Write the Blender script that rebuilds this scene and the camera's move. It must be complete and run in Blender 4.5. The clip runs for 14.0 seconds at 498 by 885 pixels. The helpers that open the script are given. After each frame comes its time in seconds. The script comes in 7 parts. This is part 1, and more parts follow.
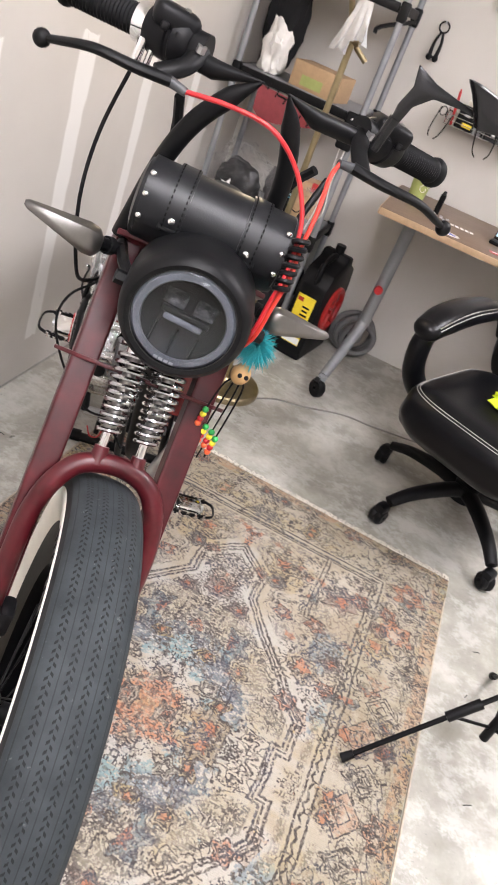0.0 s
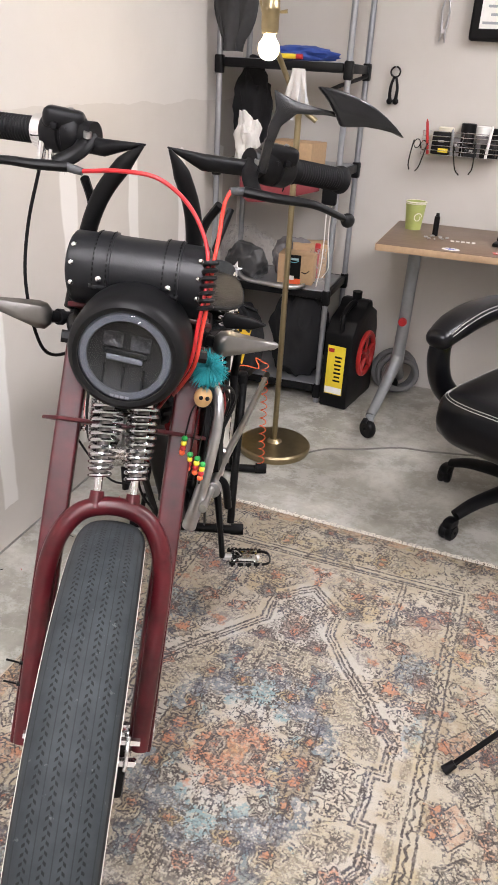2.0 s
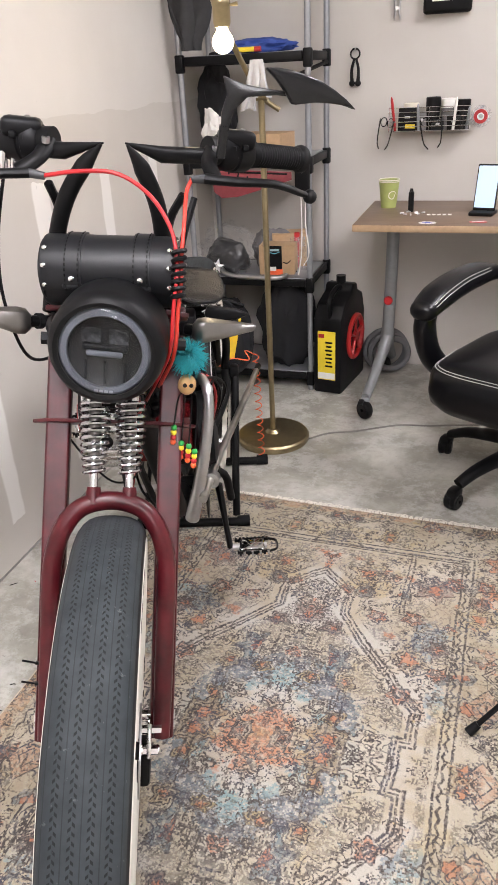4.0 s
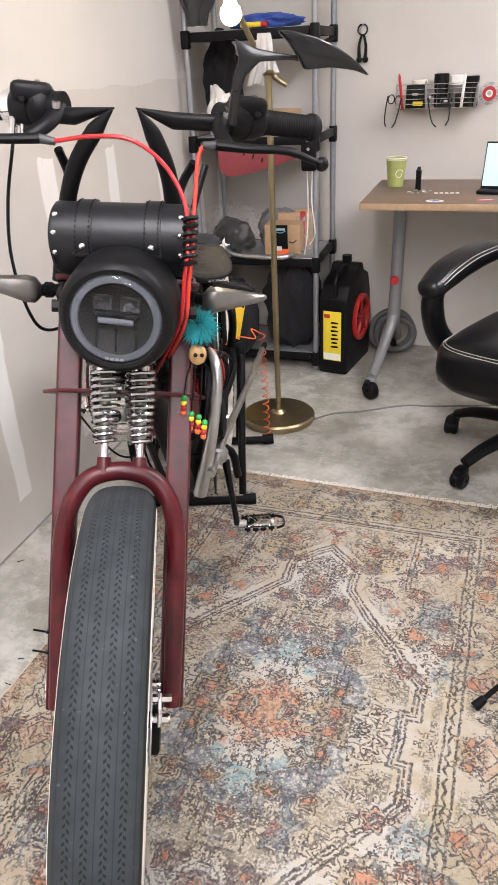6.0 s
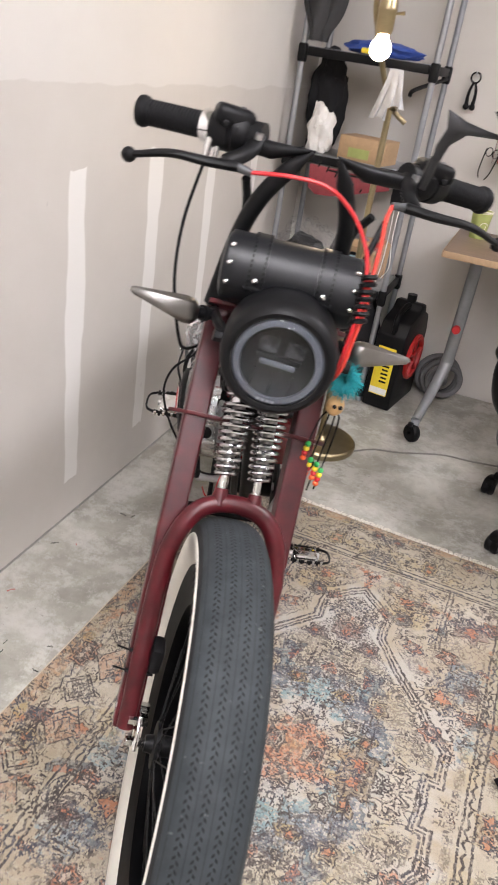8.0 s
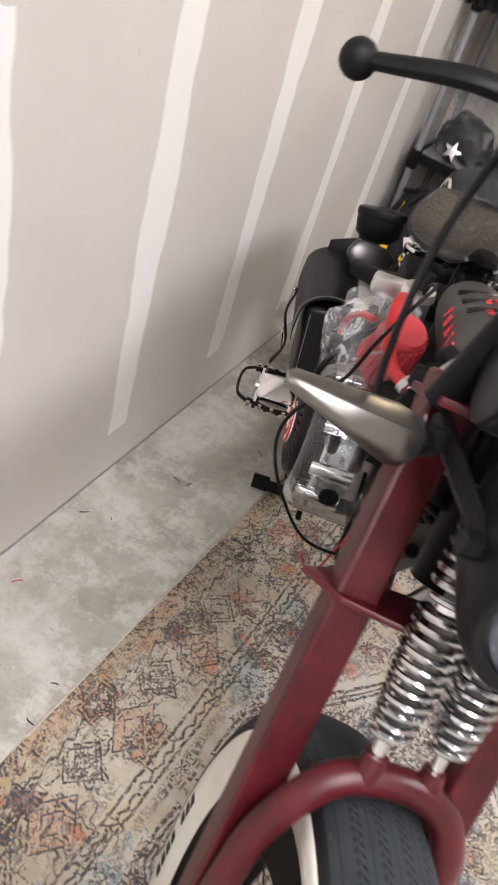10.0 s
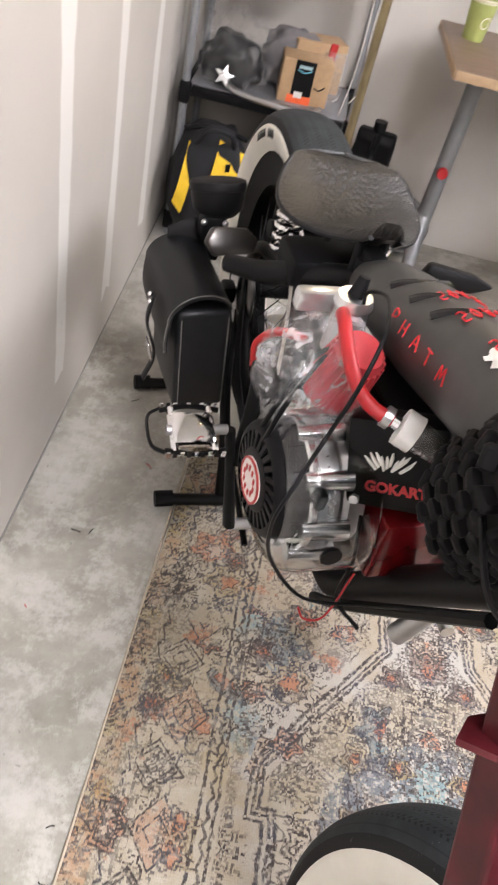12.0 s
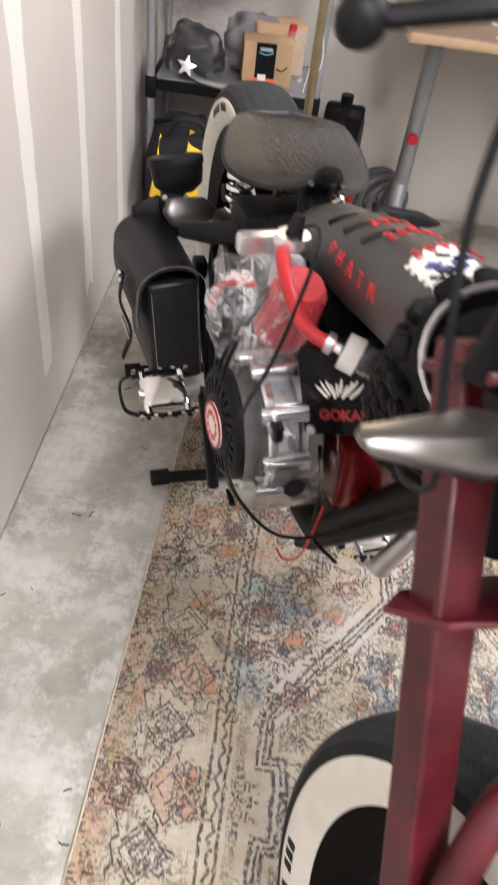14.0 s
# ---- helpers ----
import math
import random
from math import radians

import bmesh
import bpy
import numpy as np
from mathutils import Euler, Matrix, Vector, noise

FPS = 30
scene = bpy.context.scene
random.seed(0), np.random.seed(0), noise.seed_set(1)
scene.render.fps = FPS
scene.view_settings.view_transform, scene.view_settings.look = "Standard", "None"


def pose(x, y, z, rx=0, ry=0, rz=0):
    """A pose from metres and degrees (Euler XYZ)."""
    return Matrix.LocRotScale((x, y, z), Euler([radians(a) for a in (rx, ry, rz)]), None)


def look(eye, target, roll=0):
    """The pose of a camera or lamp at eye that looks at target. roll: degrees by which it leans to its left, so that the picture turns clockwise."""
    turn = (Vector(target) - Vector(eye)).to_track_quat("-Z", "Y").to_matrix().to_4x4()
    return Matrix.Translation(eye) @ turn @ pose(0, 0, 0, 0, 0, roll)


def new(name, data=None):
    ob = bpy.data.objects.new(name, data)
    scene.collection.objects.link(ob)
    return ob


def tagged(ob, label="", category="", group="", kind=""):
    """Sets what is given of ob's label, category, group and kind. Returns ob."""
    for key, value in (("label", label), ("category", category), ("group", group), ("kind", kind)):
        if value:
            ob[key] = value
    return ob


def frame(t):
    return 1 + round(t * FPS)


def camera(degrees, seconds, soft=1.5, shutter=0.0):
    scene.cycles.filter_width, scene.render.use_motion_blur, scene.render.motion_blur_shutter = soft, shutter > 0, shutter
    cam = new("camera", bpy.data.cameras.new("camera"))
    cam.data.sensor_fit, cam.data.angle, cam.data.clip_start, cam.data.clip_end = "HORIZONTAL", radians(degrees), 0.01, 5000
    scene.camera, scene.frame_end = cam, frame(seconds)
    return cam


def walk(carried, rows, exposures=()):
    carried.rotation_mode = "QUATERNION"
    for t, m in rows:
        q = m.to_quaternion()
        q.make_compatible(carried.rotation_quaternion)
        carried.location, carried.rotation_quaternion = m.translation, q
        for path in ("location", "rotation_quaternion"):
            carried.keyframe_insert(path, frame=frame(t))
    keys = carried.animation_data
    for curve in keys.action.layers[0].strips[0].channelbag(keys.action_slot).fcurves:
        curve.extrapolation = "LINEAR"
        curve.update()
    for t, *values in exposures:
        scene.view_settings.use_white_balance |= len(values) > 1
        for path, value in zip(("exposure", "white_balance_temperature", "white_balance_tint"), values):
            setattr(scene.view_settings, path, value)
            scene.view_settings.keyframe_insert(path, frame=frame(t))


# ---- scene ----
cam = camera(37.5, 14.0, shutter=0.5)
PATH = [
    (0, (1.007, 0.044, 1.343), (0.806, 1.731, 0.288), 23.0),
    (0.5, (1.097, 0.004, 1.34), (0.724, 1.696, 0.341), 18.7),
    (1, (1.167, -0.01, 1.337), (0.707, 1.695, 0.4), 11.7),
    (1.5, (1.218, -0.008, 1.328), (0.708, 1.702, 0.423), 6.5),
    (2, (1.241, -0.012, 1.32), (0.688, 1.687, 0.42), 3.3),
    (2.5, (1.262, -0.018, 1.31), (0.685, 1.672, 0.41), 0.8),
    (3, (1.274, -0.025, 1.308), (0.69, 1.666, 0.413), -1.2),
    (5.5, (1.279, -0.038, 1.283), (0.713, 1.645, 0.361), -3.7),
    (6, (1.267, -0.045, 1.279), (0.694, 1.629, 0.348), -3.0),
    (6.5, (1.255, -0.061, 1.285), (0.673, 1.608, 0.349), -2.1),
    (7, (1.222, -0.077, 1.317), (0.617, 1.612, 0.433), 0.6),
    (7.5, (1.164, -0.08, 1.327), (0.551, 1.61, 0.45), 4.1),
    (8, (1.042, -0.077, 1.339), (0.518, 1.607, 0.396), 9.1),
    (8.5, (0.892, -0.039, 1.347), (0.453, 1.613, 0.309), 15.8),
    (9, (0.829, 0.086, 1.322), (0.332, 1.664, 0.199), 20.5),
    (9.2, (0.808, 0.18, 1.315), (0.252, 1.723, 0.171), 21.4),
    (11.3, (0.397, 0.65, 1.231), (0.274, 1.94, -0.292), 16.7),
    (11.5, (0.39, 0.651, 1.248), (0.341, 2.008, -0.22), 17.0),
    (12, (0.393, 0.638, 1.27), (0.477, 2.113, -0.078), 15.3),
    (12.5, (0.396, 0.631, 1.289), (0.509, 2.172, 0.018), 14.2),
    (13, (0.396, 0.627, 1.291), (0.497, 2.191, 0.049), 13.3),
    (13.5, (0.404, 0.616, 1.282), (0.479, 2.155, 0.007), 12.0),
    (14, (0.482, 0.572, 1.248), (0.5, 2.048, -0.101), 8.0),
]
walk(cam, [(t, look(eye, target, roll)) for t, eye, target, roll in PATH], exposures=[(0, 0.15), (3.0, 0.02), (6.0, 0.09), (7.5, 0.06), (9.0, -0.08), (11.5, 0.32), (14, 0.38)])

LAMPS = ((1.08, -0.2), (2.45, 2.0), (2.2, -1.9))

# ---- light ----
world = bpy.data.worlds.new("world")
scene.world = world
world.use_nodes = True
world.node_tree.nodes["Background"].inputs[0].default_value = (0.9, 0.95, 1.0, 1)
world.node_tree.nodes["Background"].inputs[1].default_value = 0.05


# ---- mesh helpers ----
def part(name, bm, mat, parent=None, label="", sharp=40):
    """Links a bmesh as one mesh object under a thing or a part."""
    bmesh.ops.recalc_face_normals(bm, faces=bm.faces)
    lim = radians(sharp)
    for f in bm.faces:
        f.smooth = True
    for e in bm.edges:
        if len(e.link_faces) == 2 and e.calc_face_angle(0) > lim:
            e.smooth = False
    me = bpy.data.meshes.new(name)
    bm.to_mesh(me)
    bm.free()
    me.materials.append(mat)
    ob = new(name, me)
    if parent:
        ob.parent = parent
    if label:
        ob["label"] = label
    return ob


def thing(name, m, label, category, group="", kind=""):
    ob = new(name)
    ob.empty_display_size = 0.05
    ob.matrix_world = m
    return tagged(ob, label, category, group, kind)


def B():
    return bmesh.new()


def box(bm, c, s, m=None, bevel=0.0, seg=2):
    """A box of size s round c, its edges rounded by bevel."""
    t = bmesh.new()
    bmesh.ops.create_cube(t, size=1)
    for v in t.verts:
        v.co = Vector((v.co.x * s[0], v.co.y * s[1], v.co.z * s[2]))
    if bevel:
        bmesh.ops.bevel(t, geom=t.edges[:], offset=min(bevel, 0.49 * min(s)), segments=seg, profile=0.5, affect="EDGES")
    return join(bm, t, (m or Matrix()) @ Matrix.Translation(c))


def join(bm, t, m=None):
    """Adds the bmesh t to bm, moved by m."""
    m = m or Matrix()
    made = {v: bm.verts.new(m @ v.co) for v in t.verts}
    for f in t.faces:
        try:
            bm.faces.new([made[v] for v in f.verts])
        except ValueError:
            pass
    t.free()
    return bm


def frame_of(d):
    d = d.normalized()
    a = Vector((0, 0, 1)) if abs(d.z) < 0.9 else Vector((1, 0, 0))
    u = a.cross(d).normalized()
    return u, d.cross(u)


def smooth_path(pts, n=6):
    """Points along a Catmull-Rom curve through pts."""
    p = [Vector(q) for q in pts]
    if len(p) < 3:
        return p
    p = [2 * p[0] - p[1], *p, 2 * p[-1] - p[-2]]
    out = []
    for i in range(1, len(p) - 2):
        a, b, c, d = p[i - 1:i + 3]
        for k in range(n):
            t = k / n
            out.append(0.5 * (2 * b + (c - a) * t + (2 * a - 5 * b + 4 * c - d) * t * t + (3 * b - a - 3 * c + d) * t ** 3))
    out.append(p[-2])
    return out


def tube(bm, pts, r, seg=8, n=6, caps=True, m=None, flat=1.0):
    """A round bar along a smooth curve; r: one radius, or one for each given point."""
    path = smooth_path(pts, n) if n > 1 else [Vector(q) for q in pts]
    k = len(path)
    if isinstance(r, (int, float)):
        rad = [r] * k
    else:
        rad = [float(np.interp(i / (k - 1) * (len(r) - 1), range(len(r)), r)) for i in range(k)]
    u = None
    rings = []
    for i, p in enumerate(path):
        d = (path[min(i + 1, k - 1)] - path[max(i - 1, 0)]).normalized()
        if u is None:
            u, w = frame_of(d)
        else:
            u = (u - d * u.dot(d)).normalized()
            w = d.cross(u)
        rings.append([bm.verts.new((m or Matrix()) @ (p + rad[i] * (math.cos(a) * u + flat * math.sin(a) * w))) for a in (2 * math.pi * j / seg for j in range(seg))])
    for a, b in zip(rings, rings[1:]):
        for j in range(seg):
            bm.faces.new((a[j], a[(j + 1) % seg], b[(j + 1) % seg], b[j]))
    if caps:
        bm.faces.new(rings[0][::-1])
        bm.faces.new(rings[-1])
    return bm


def cyl(bm, a, b, r, r2=None, seg=20, m=None):
    return tube(bm, [a, b], [r, r if r2 is None else r2], seg, 1, True, m)


def lathe(bm, prof, m=None, seg=32, axis="Z", closed=False, arc=1.0):
    """Turns the profile (radius, height) round an axis."""
    rows = []
    steps = seg if arc >= 1 else seg + 1
    for j in range(steps):
        a = 2 * math.pi * arc * j / seg
        c, s = math.cos(a), math.sin(a)
        row = []
        for r, h in prof:
            p = {"Z": (r * c, r * s, h), "X": (h, r * c, r * s), "Y": (r * c, h, r * s)}[axis]
            row.append(bm.verts.new((m or Matrix()) @ Vector(p)))
        rows.append(row)
    k = len(prof)
    for j in range(seg):
        a, b = rows[j], rows[(j + 1) % steps]
        for i in range(k if closed else k - 1):
            bm.faces.new((a[i], b[i], b[(i + 1) % k], a[(i + 1) % k]))
    bmesh.ops.remove_doubles(bm, verts=bm.verts, dist=1e-6)
    return bm


def ball(bm, c, r, m=None, seg=16, scale=(1, 1, 1)):
    t = bmesh.new()
    bmesh.ops.create_uvsphere(t, u_segments=seg, v_segments=max(6, seg // 2), radius=r)
    return join(bm, t, (m or Matrix()) @ Matrix.Translation(c) @ Matrix.Diagonal((*scale, 1)))


def slab(bm, outline, h, m=None, bevel=0.0):
    """An outline in the xy plane, raised by h along z."""
    t = bmesh.new()
    f = t.faces.new([t.verts.new((x, y, 0)) for x, y in outline])
    g = bmesh.ops.extrude_face_region(t, geom=[f])
    for v in g["geom"]:
        if isinstance(v, bmesh.types.BMVert):
            v.co.z += h
    bmesh.ops.recalc_face_normals(t, faces=t.faces)
    if bevel:
        bmesh.ops.bevel(t, geom=t.edges[:], offset=bevel, segments=2, profile=0.5, affect="EDGES")
    return join(bm, t, m)


def coil(bm, a, b, R, r, turns, seg=6, m=None, per=12, Rend=None):
    """A coil spring from a to b."""
    a, b = Vector(a), Vector(b)
    u, w = frame_of(b - a)
    n = int(turns * per)
    pts = []
    for i in range(n + 1):
        f = i / n
        q = R if Rend is None else R + (Rend - R) * abs(2 * f - 1) ** 3
        pts.append(a + (b - a) * f + q * (math.cos(2 * math.pi * turns * f) * u + math.sin(2 * math.pi * turns * f) * w))
    return tube(bm, pts, r, seg, 1, True, m)


def surface(bm, fn, nu, nv, m=None, wrap=False):
    """A sheet fn(u, v), u and v from 0 to 1."""
    g = [[bm.verts.new((m or Matrix()) @ Vector(fn(i / nu, j / nv))) for j in range(nv if wrap else nv + 1)] for i in range(nu + 1)]
    for i in range(nu):
        for j in range(nv):
            k = (j + 1) % nv if wrap else j + 1
            bm.faces.new((g[i][j], g[i + 1][j], g[i + 1][k], g[i][k]))
    return bm


def text(name, body, size, m, mat, parent=None, depth=0.0004, label="", bold=0.0):
    """Lettering in the built-in font, turned into a mesh."""
    cu = bpy.data.curves.new(name, "FONT")
    cu.offset = bold
    cu.body, cu.size, cu.extrude, cu.align_x, cu.align_y = body, size, depth, "CENTER", "CENTER"
    tmp = bpy.data.objects.new(name, cu)
    scene.collection.objects.link(tmp)
    me = bpy.data.meshes.new_from_object(tmp.evaluated_get(bpy.context.evaluated_depsgraph_get()))
    bpy.data.objects.remove(tmp)
    bpy.data.curves.remove(cu)
    me.transform(m)
    me.materials.clear()
    me.materials.append(mat)
    ob = new(name, me)
    if parent:
        ob.parent = parent
    if label:
        ob["label"] = label
    return ob


# ---- materials ----
class Nodes:
    """Short-hand for building a material's nodes."""

    def __init__(self, name):
        self.mat = bpy.data.materials.new(name)
        self.mat.use_nodes = True
        self.t = self.mat.node_tree
        self.bsdf = self.t.nodes["Principled BSDF"]
        self.tc = self.t.nodes.new("ShaderNodeTexCoord")

    def link(self, value, socket):
        if isinstance(value, bpy.types.NodeSocket):
            self.t.links.new(value, socket)
        elif isinstance(value, (int, float)):
            socket.default_value = value if not hasattr(socket.default_value, "__len__") else (value,) * len(socket.default_value)
        else:
            socket.default_value = (*value, 1) if len(value) == 3 and len(socket.default_value) == 4 else value

    def math(self, op, a, b=0.0, c=0.0, clamp=False):
        n = self.t.nodes.new("ShaderNodeMath")
        n.operation, n.use_clamp = op, clamp
        for v, s in zip((a, b, c), n.inputs):
            self.link(v, s)
        return n.outputs[0]

    def noise(self, scale, detail=3.0, rough=0.55, at=None, dist=0.0):
        n = self.t.nodes.new("ShaderNodeTexNoise")
        n.inputs["Scale"].default_value, n.inputs["Detail"].default_value, n.inputs["Roughness"].default_value = scale, detail, rough
        n.inputs["Distortion"].default_value = dist
        self.t.links.new(at if at else self.tc.outputs["Object"], n.inputs["Vector"])
        return n.outputs["Fac"]

    def voronoi(self, scale, at=None, feature="F1", out="Distance"):
        n = self.t.nodes.new("ShaderNodeTexVoronoi")
        n.feature = feature
        n.inputs["Scale"].default_value = scale
        self.t.links.new(at if at else self.tc.outputs["Object"], n.inputs["Vector"])
        return n.outputs[out]

    def ramp(self, fac, stops, ease=False):
        n = self.t.nodes.new("ShaderNodeValToRGB")
        e = n.color_ramp.elements
        while len(e) < len(stops):
            e.new(0.5)
        for el, (p, c) in zip(e, stops):
            el.position = p
            el.color = (*c, 1) if hasattr(c, "__len__") else (c, c, c, 1)
        if ease:
            n.color_ramp.interpolation = "CONSTANT"
        self.link(fac, n.inputs[0])
        return n.outputs[0]

    def mix(self, fac, a, b, mode="MIX"):
        n = self.t.nodes.new("ShaderNodeMix")
        n.data_type, n.blend_type = "RGBA", mode
        self.link(fac, n.inputs[0])
        self.link(a, n.inputs[6])
        self.link(b, n.inputs[7])
        return n.outputs[2]

    def bump(self, height, strength, distance=0.001):
        n = self.t.nodes.new("ShaderNodeBump")
        n.inputs["Strength"].default_value, n.inputs["Distance"].default_value = strength, distance
        self.t.links.new(height, n.inputs["Height"])
        self.t.links.new(n.outputs[0], self.bsdf.inputs["Normal"])

    def mapping(self, scale=(1, 1, 1), loc=(0, 0, 0), rot=(0, 0, 0), at=None):
        n = self.t.nodes.new("ShaderNodeMapping")
        n.inputs["Scale"].default_value, n.inputs["Location"].default_value, n.inputs["Rotation"].default_value = scale, loc, rot
        self.t.links.new(at if at else self.tc.outputs["Object"], n.inputs["Vector"])
        return n.outputs[0]

    def xyz(self, at=None):
        n = self.t.nodes.new("ShaderNodeSeparateXYZ")
        self.t.links.new(at if at else self.tc.outputs["Object"], n.inputs[0])
        return n.outputs

    def combine(self, x, y, z=0.0):
        n = self.t.nodes.new("ShaderNodeCombineXYZ")
        for v, s in zip((x, y, z), n.inputs):
            self.link(v, s)
        return n.outputs[0]

    def set(self, **k):
        for key, v in k.items():
            self.link(v, self.bsdf.inputs[{"base": "Base Color", "rough": "Roughness", "metal": "Metallic", "spec": "Specular IOR Level", "coat": "Coat Weight", "coat_rough": "Coat Roughness", "trans": "Transmission Weight", "ior": "IOR", "emit": "Emission Color", "power": "Emission Strength", "alpha": "Alpha", "sheen": "Sheen Weight"}[key]])
        return self.mat


def simple(name, col, rough=0.5, metal=0.0, vary=0.15, scale=40.0, bump=0.0, bscale=300.0, big=6.0, **k):
    """A surface with grain and larger wear round one colour."""
    n = Nodes(name)
    f = n.math("ADD", n.math("MULTIPLY", n.noise(scale), 0.6), n.math("MULTIPLY", n.noise(big, 2), 0.4))
    lo = tuple(c * (1 - vary) for c in col)
    hi = tuple(min(1, c * (1 + vary)) for c in col)
    base = n.ramp(f, [(0.3, lo), (0.7, hi)])
    r = n.math("MULTIPLY_ADD", f, 0.3 * rough, 0.85 * rough)
    if bump:
        n.bump(n.noise(bscale, 2), bump, 0.0006)
    return n.set(base=base, rough=r, metal=metal, **k)


def wall_paint(name, mud):
    """Unpainted drywall; mud: smears of pale joint compound along the studs."""
    n = Nodes(name)
    x, y, z = n.xyz()
    f = n.noise(3.0, 4)
    base = n.ramp(f, [(0.25, (0.50, 0.47, 0.435)), (0.75, (0.56, 0.53, 0.495))])
    base = n.mix(n.math("MULTIPLY", n.noise(260, 2), 0.12), base, (0.40, 0.38, 0.35))
    if mud:
        wob = n.math("MULTIPLY_ADD", n.noise(5.0, 2), 0.03, -0.015)
        along = n.math("ADD", y, wob)
        c = n.math("ABSOLUTE", n.math("SUBTRACT", n.math("MODULO", n.math("ADD", along, 5.0 * 0.4064 - 1.135 + 0.2032), 0.4064), 0.2032))
        wide = n.math("MULTIPLY_ADD", n.noise(2.2, 3), 0.056, 0.011)
        stripe = n.math("SMOOTH_MAX", n.math("MULTIPLY", n.math("SUBTRACT", wide, c), 130.0), 0.0, 0.1)
        stripe = n.math("MINIMUM", stripe, 1.0)
        ends = n.math("MULTIPLY", n.math("GREATER_THAN", n.math("ADD", z, n.math("MULTIPLY", n.noise(9.0, 2), 0.12)), 0.19), n.math("LESS_THAN", n.math("ADD", z, n.math("MULTIPLY", n.noise(7.0, 2), 0.12)), 1.09))
        upper = n.math("MULTIPLY", n.math("GREATER_THAN", n.math("ADD", z, n.math("MULTIPLY", n.noise(4.0, 3), 0.05)), 1.235), 0.30)
        stripe = n.math("MAXIMUM", n.math("MULTIPLY", stripe, ends), upper)
        base = n.mix(n.math("MULTIPLY", stripe, 0.92), base, (0.73, 0.715, 0.69))
        scuff = n.math("GREATER_THAN", n.noise(1.0, 4, 0.7, n.mapping((1, 18, 5))), 0.70)
        base = n.mix(n.math("MULTIPLY", scuff, 0.25), base, (0.3, 0.29, 0.27))
    dirt = n.math("MULTIPLY", n.math("GREATER_THAN", n.noise(22, 4, 0.7), 0.735), 0.4)
    base = n.mix(dirt, base, (0.33, 0.31, 0.29))
    n.bump(n.noise(90, 4), 0.15, 0.001)
    return n.set(base=base, rough=0.75, spec=0.3)


def concrete():
    n = Nodes("concrete")
    big = n.noise(2.6, 10, 0.68, dist=0.25)
    base = n.ramp(big, [(0.34, (0.215, 0.205, 0.172)), (0.5, (0.335, 0.322, 0.280)), (0.64, (0.52, 0.505, 0.455))])
    pale = n.math("MULTIPLY", n.ramp(n.noise(8, 10, 0.80), [(0.48, 0.0), (0.57, 1.0)]), 0.65)
    base = n.mix(pale, base, (0.50, 0.49, 0.46))
    speck = n.math("MULTIPLY", n.math("GREATER_THAN", n.noise(95, 3, 0.7), 0.67), 0.6)
    base = n.mix(speck, base, (0.16, 0.155, 0.145))
    rust = n.math("MULTIPLY", n.ramp(n.noise(6.5, 5, 0.7), [(0.62, 0.0), (0.72, 1.0)]), 0.45)
    base = n.mix(rust, base, (0.27, 0.22, 0.17))
    n.bump(n.noise(130, 4), 0.12, 0.001)
    rough = n.math("MULTIPLY_ADD", n.noise(5, 5), 0.3, 0.24)
    return n.set(base=base, rough=rough, spec=0.45)


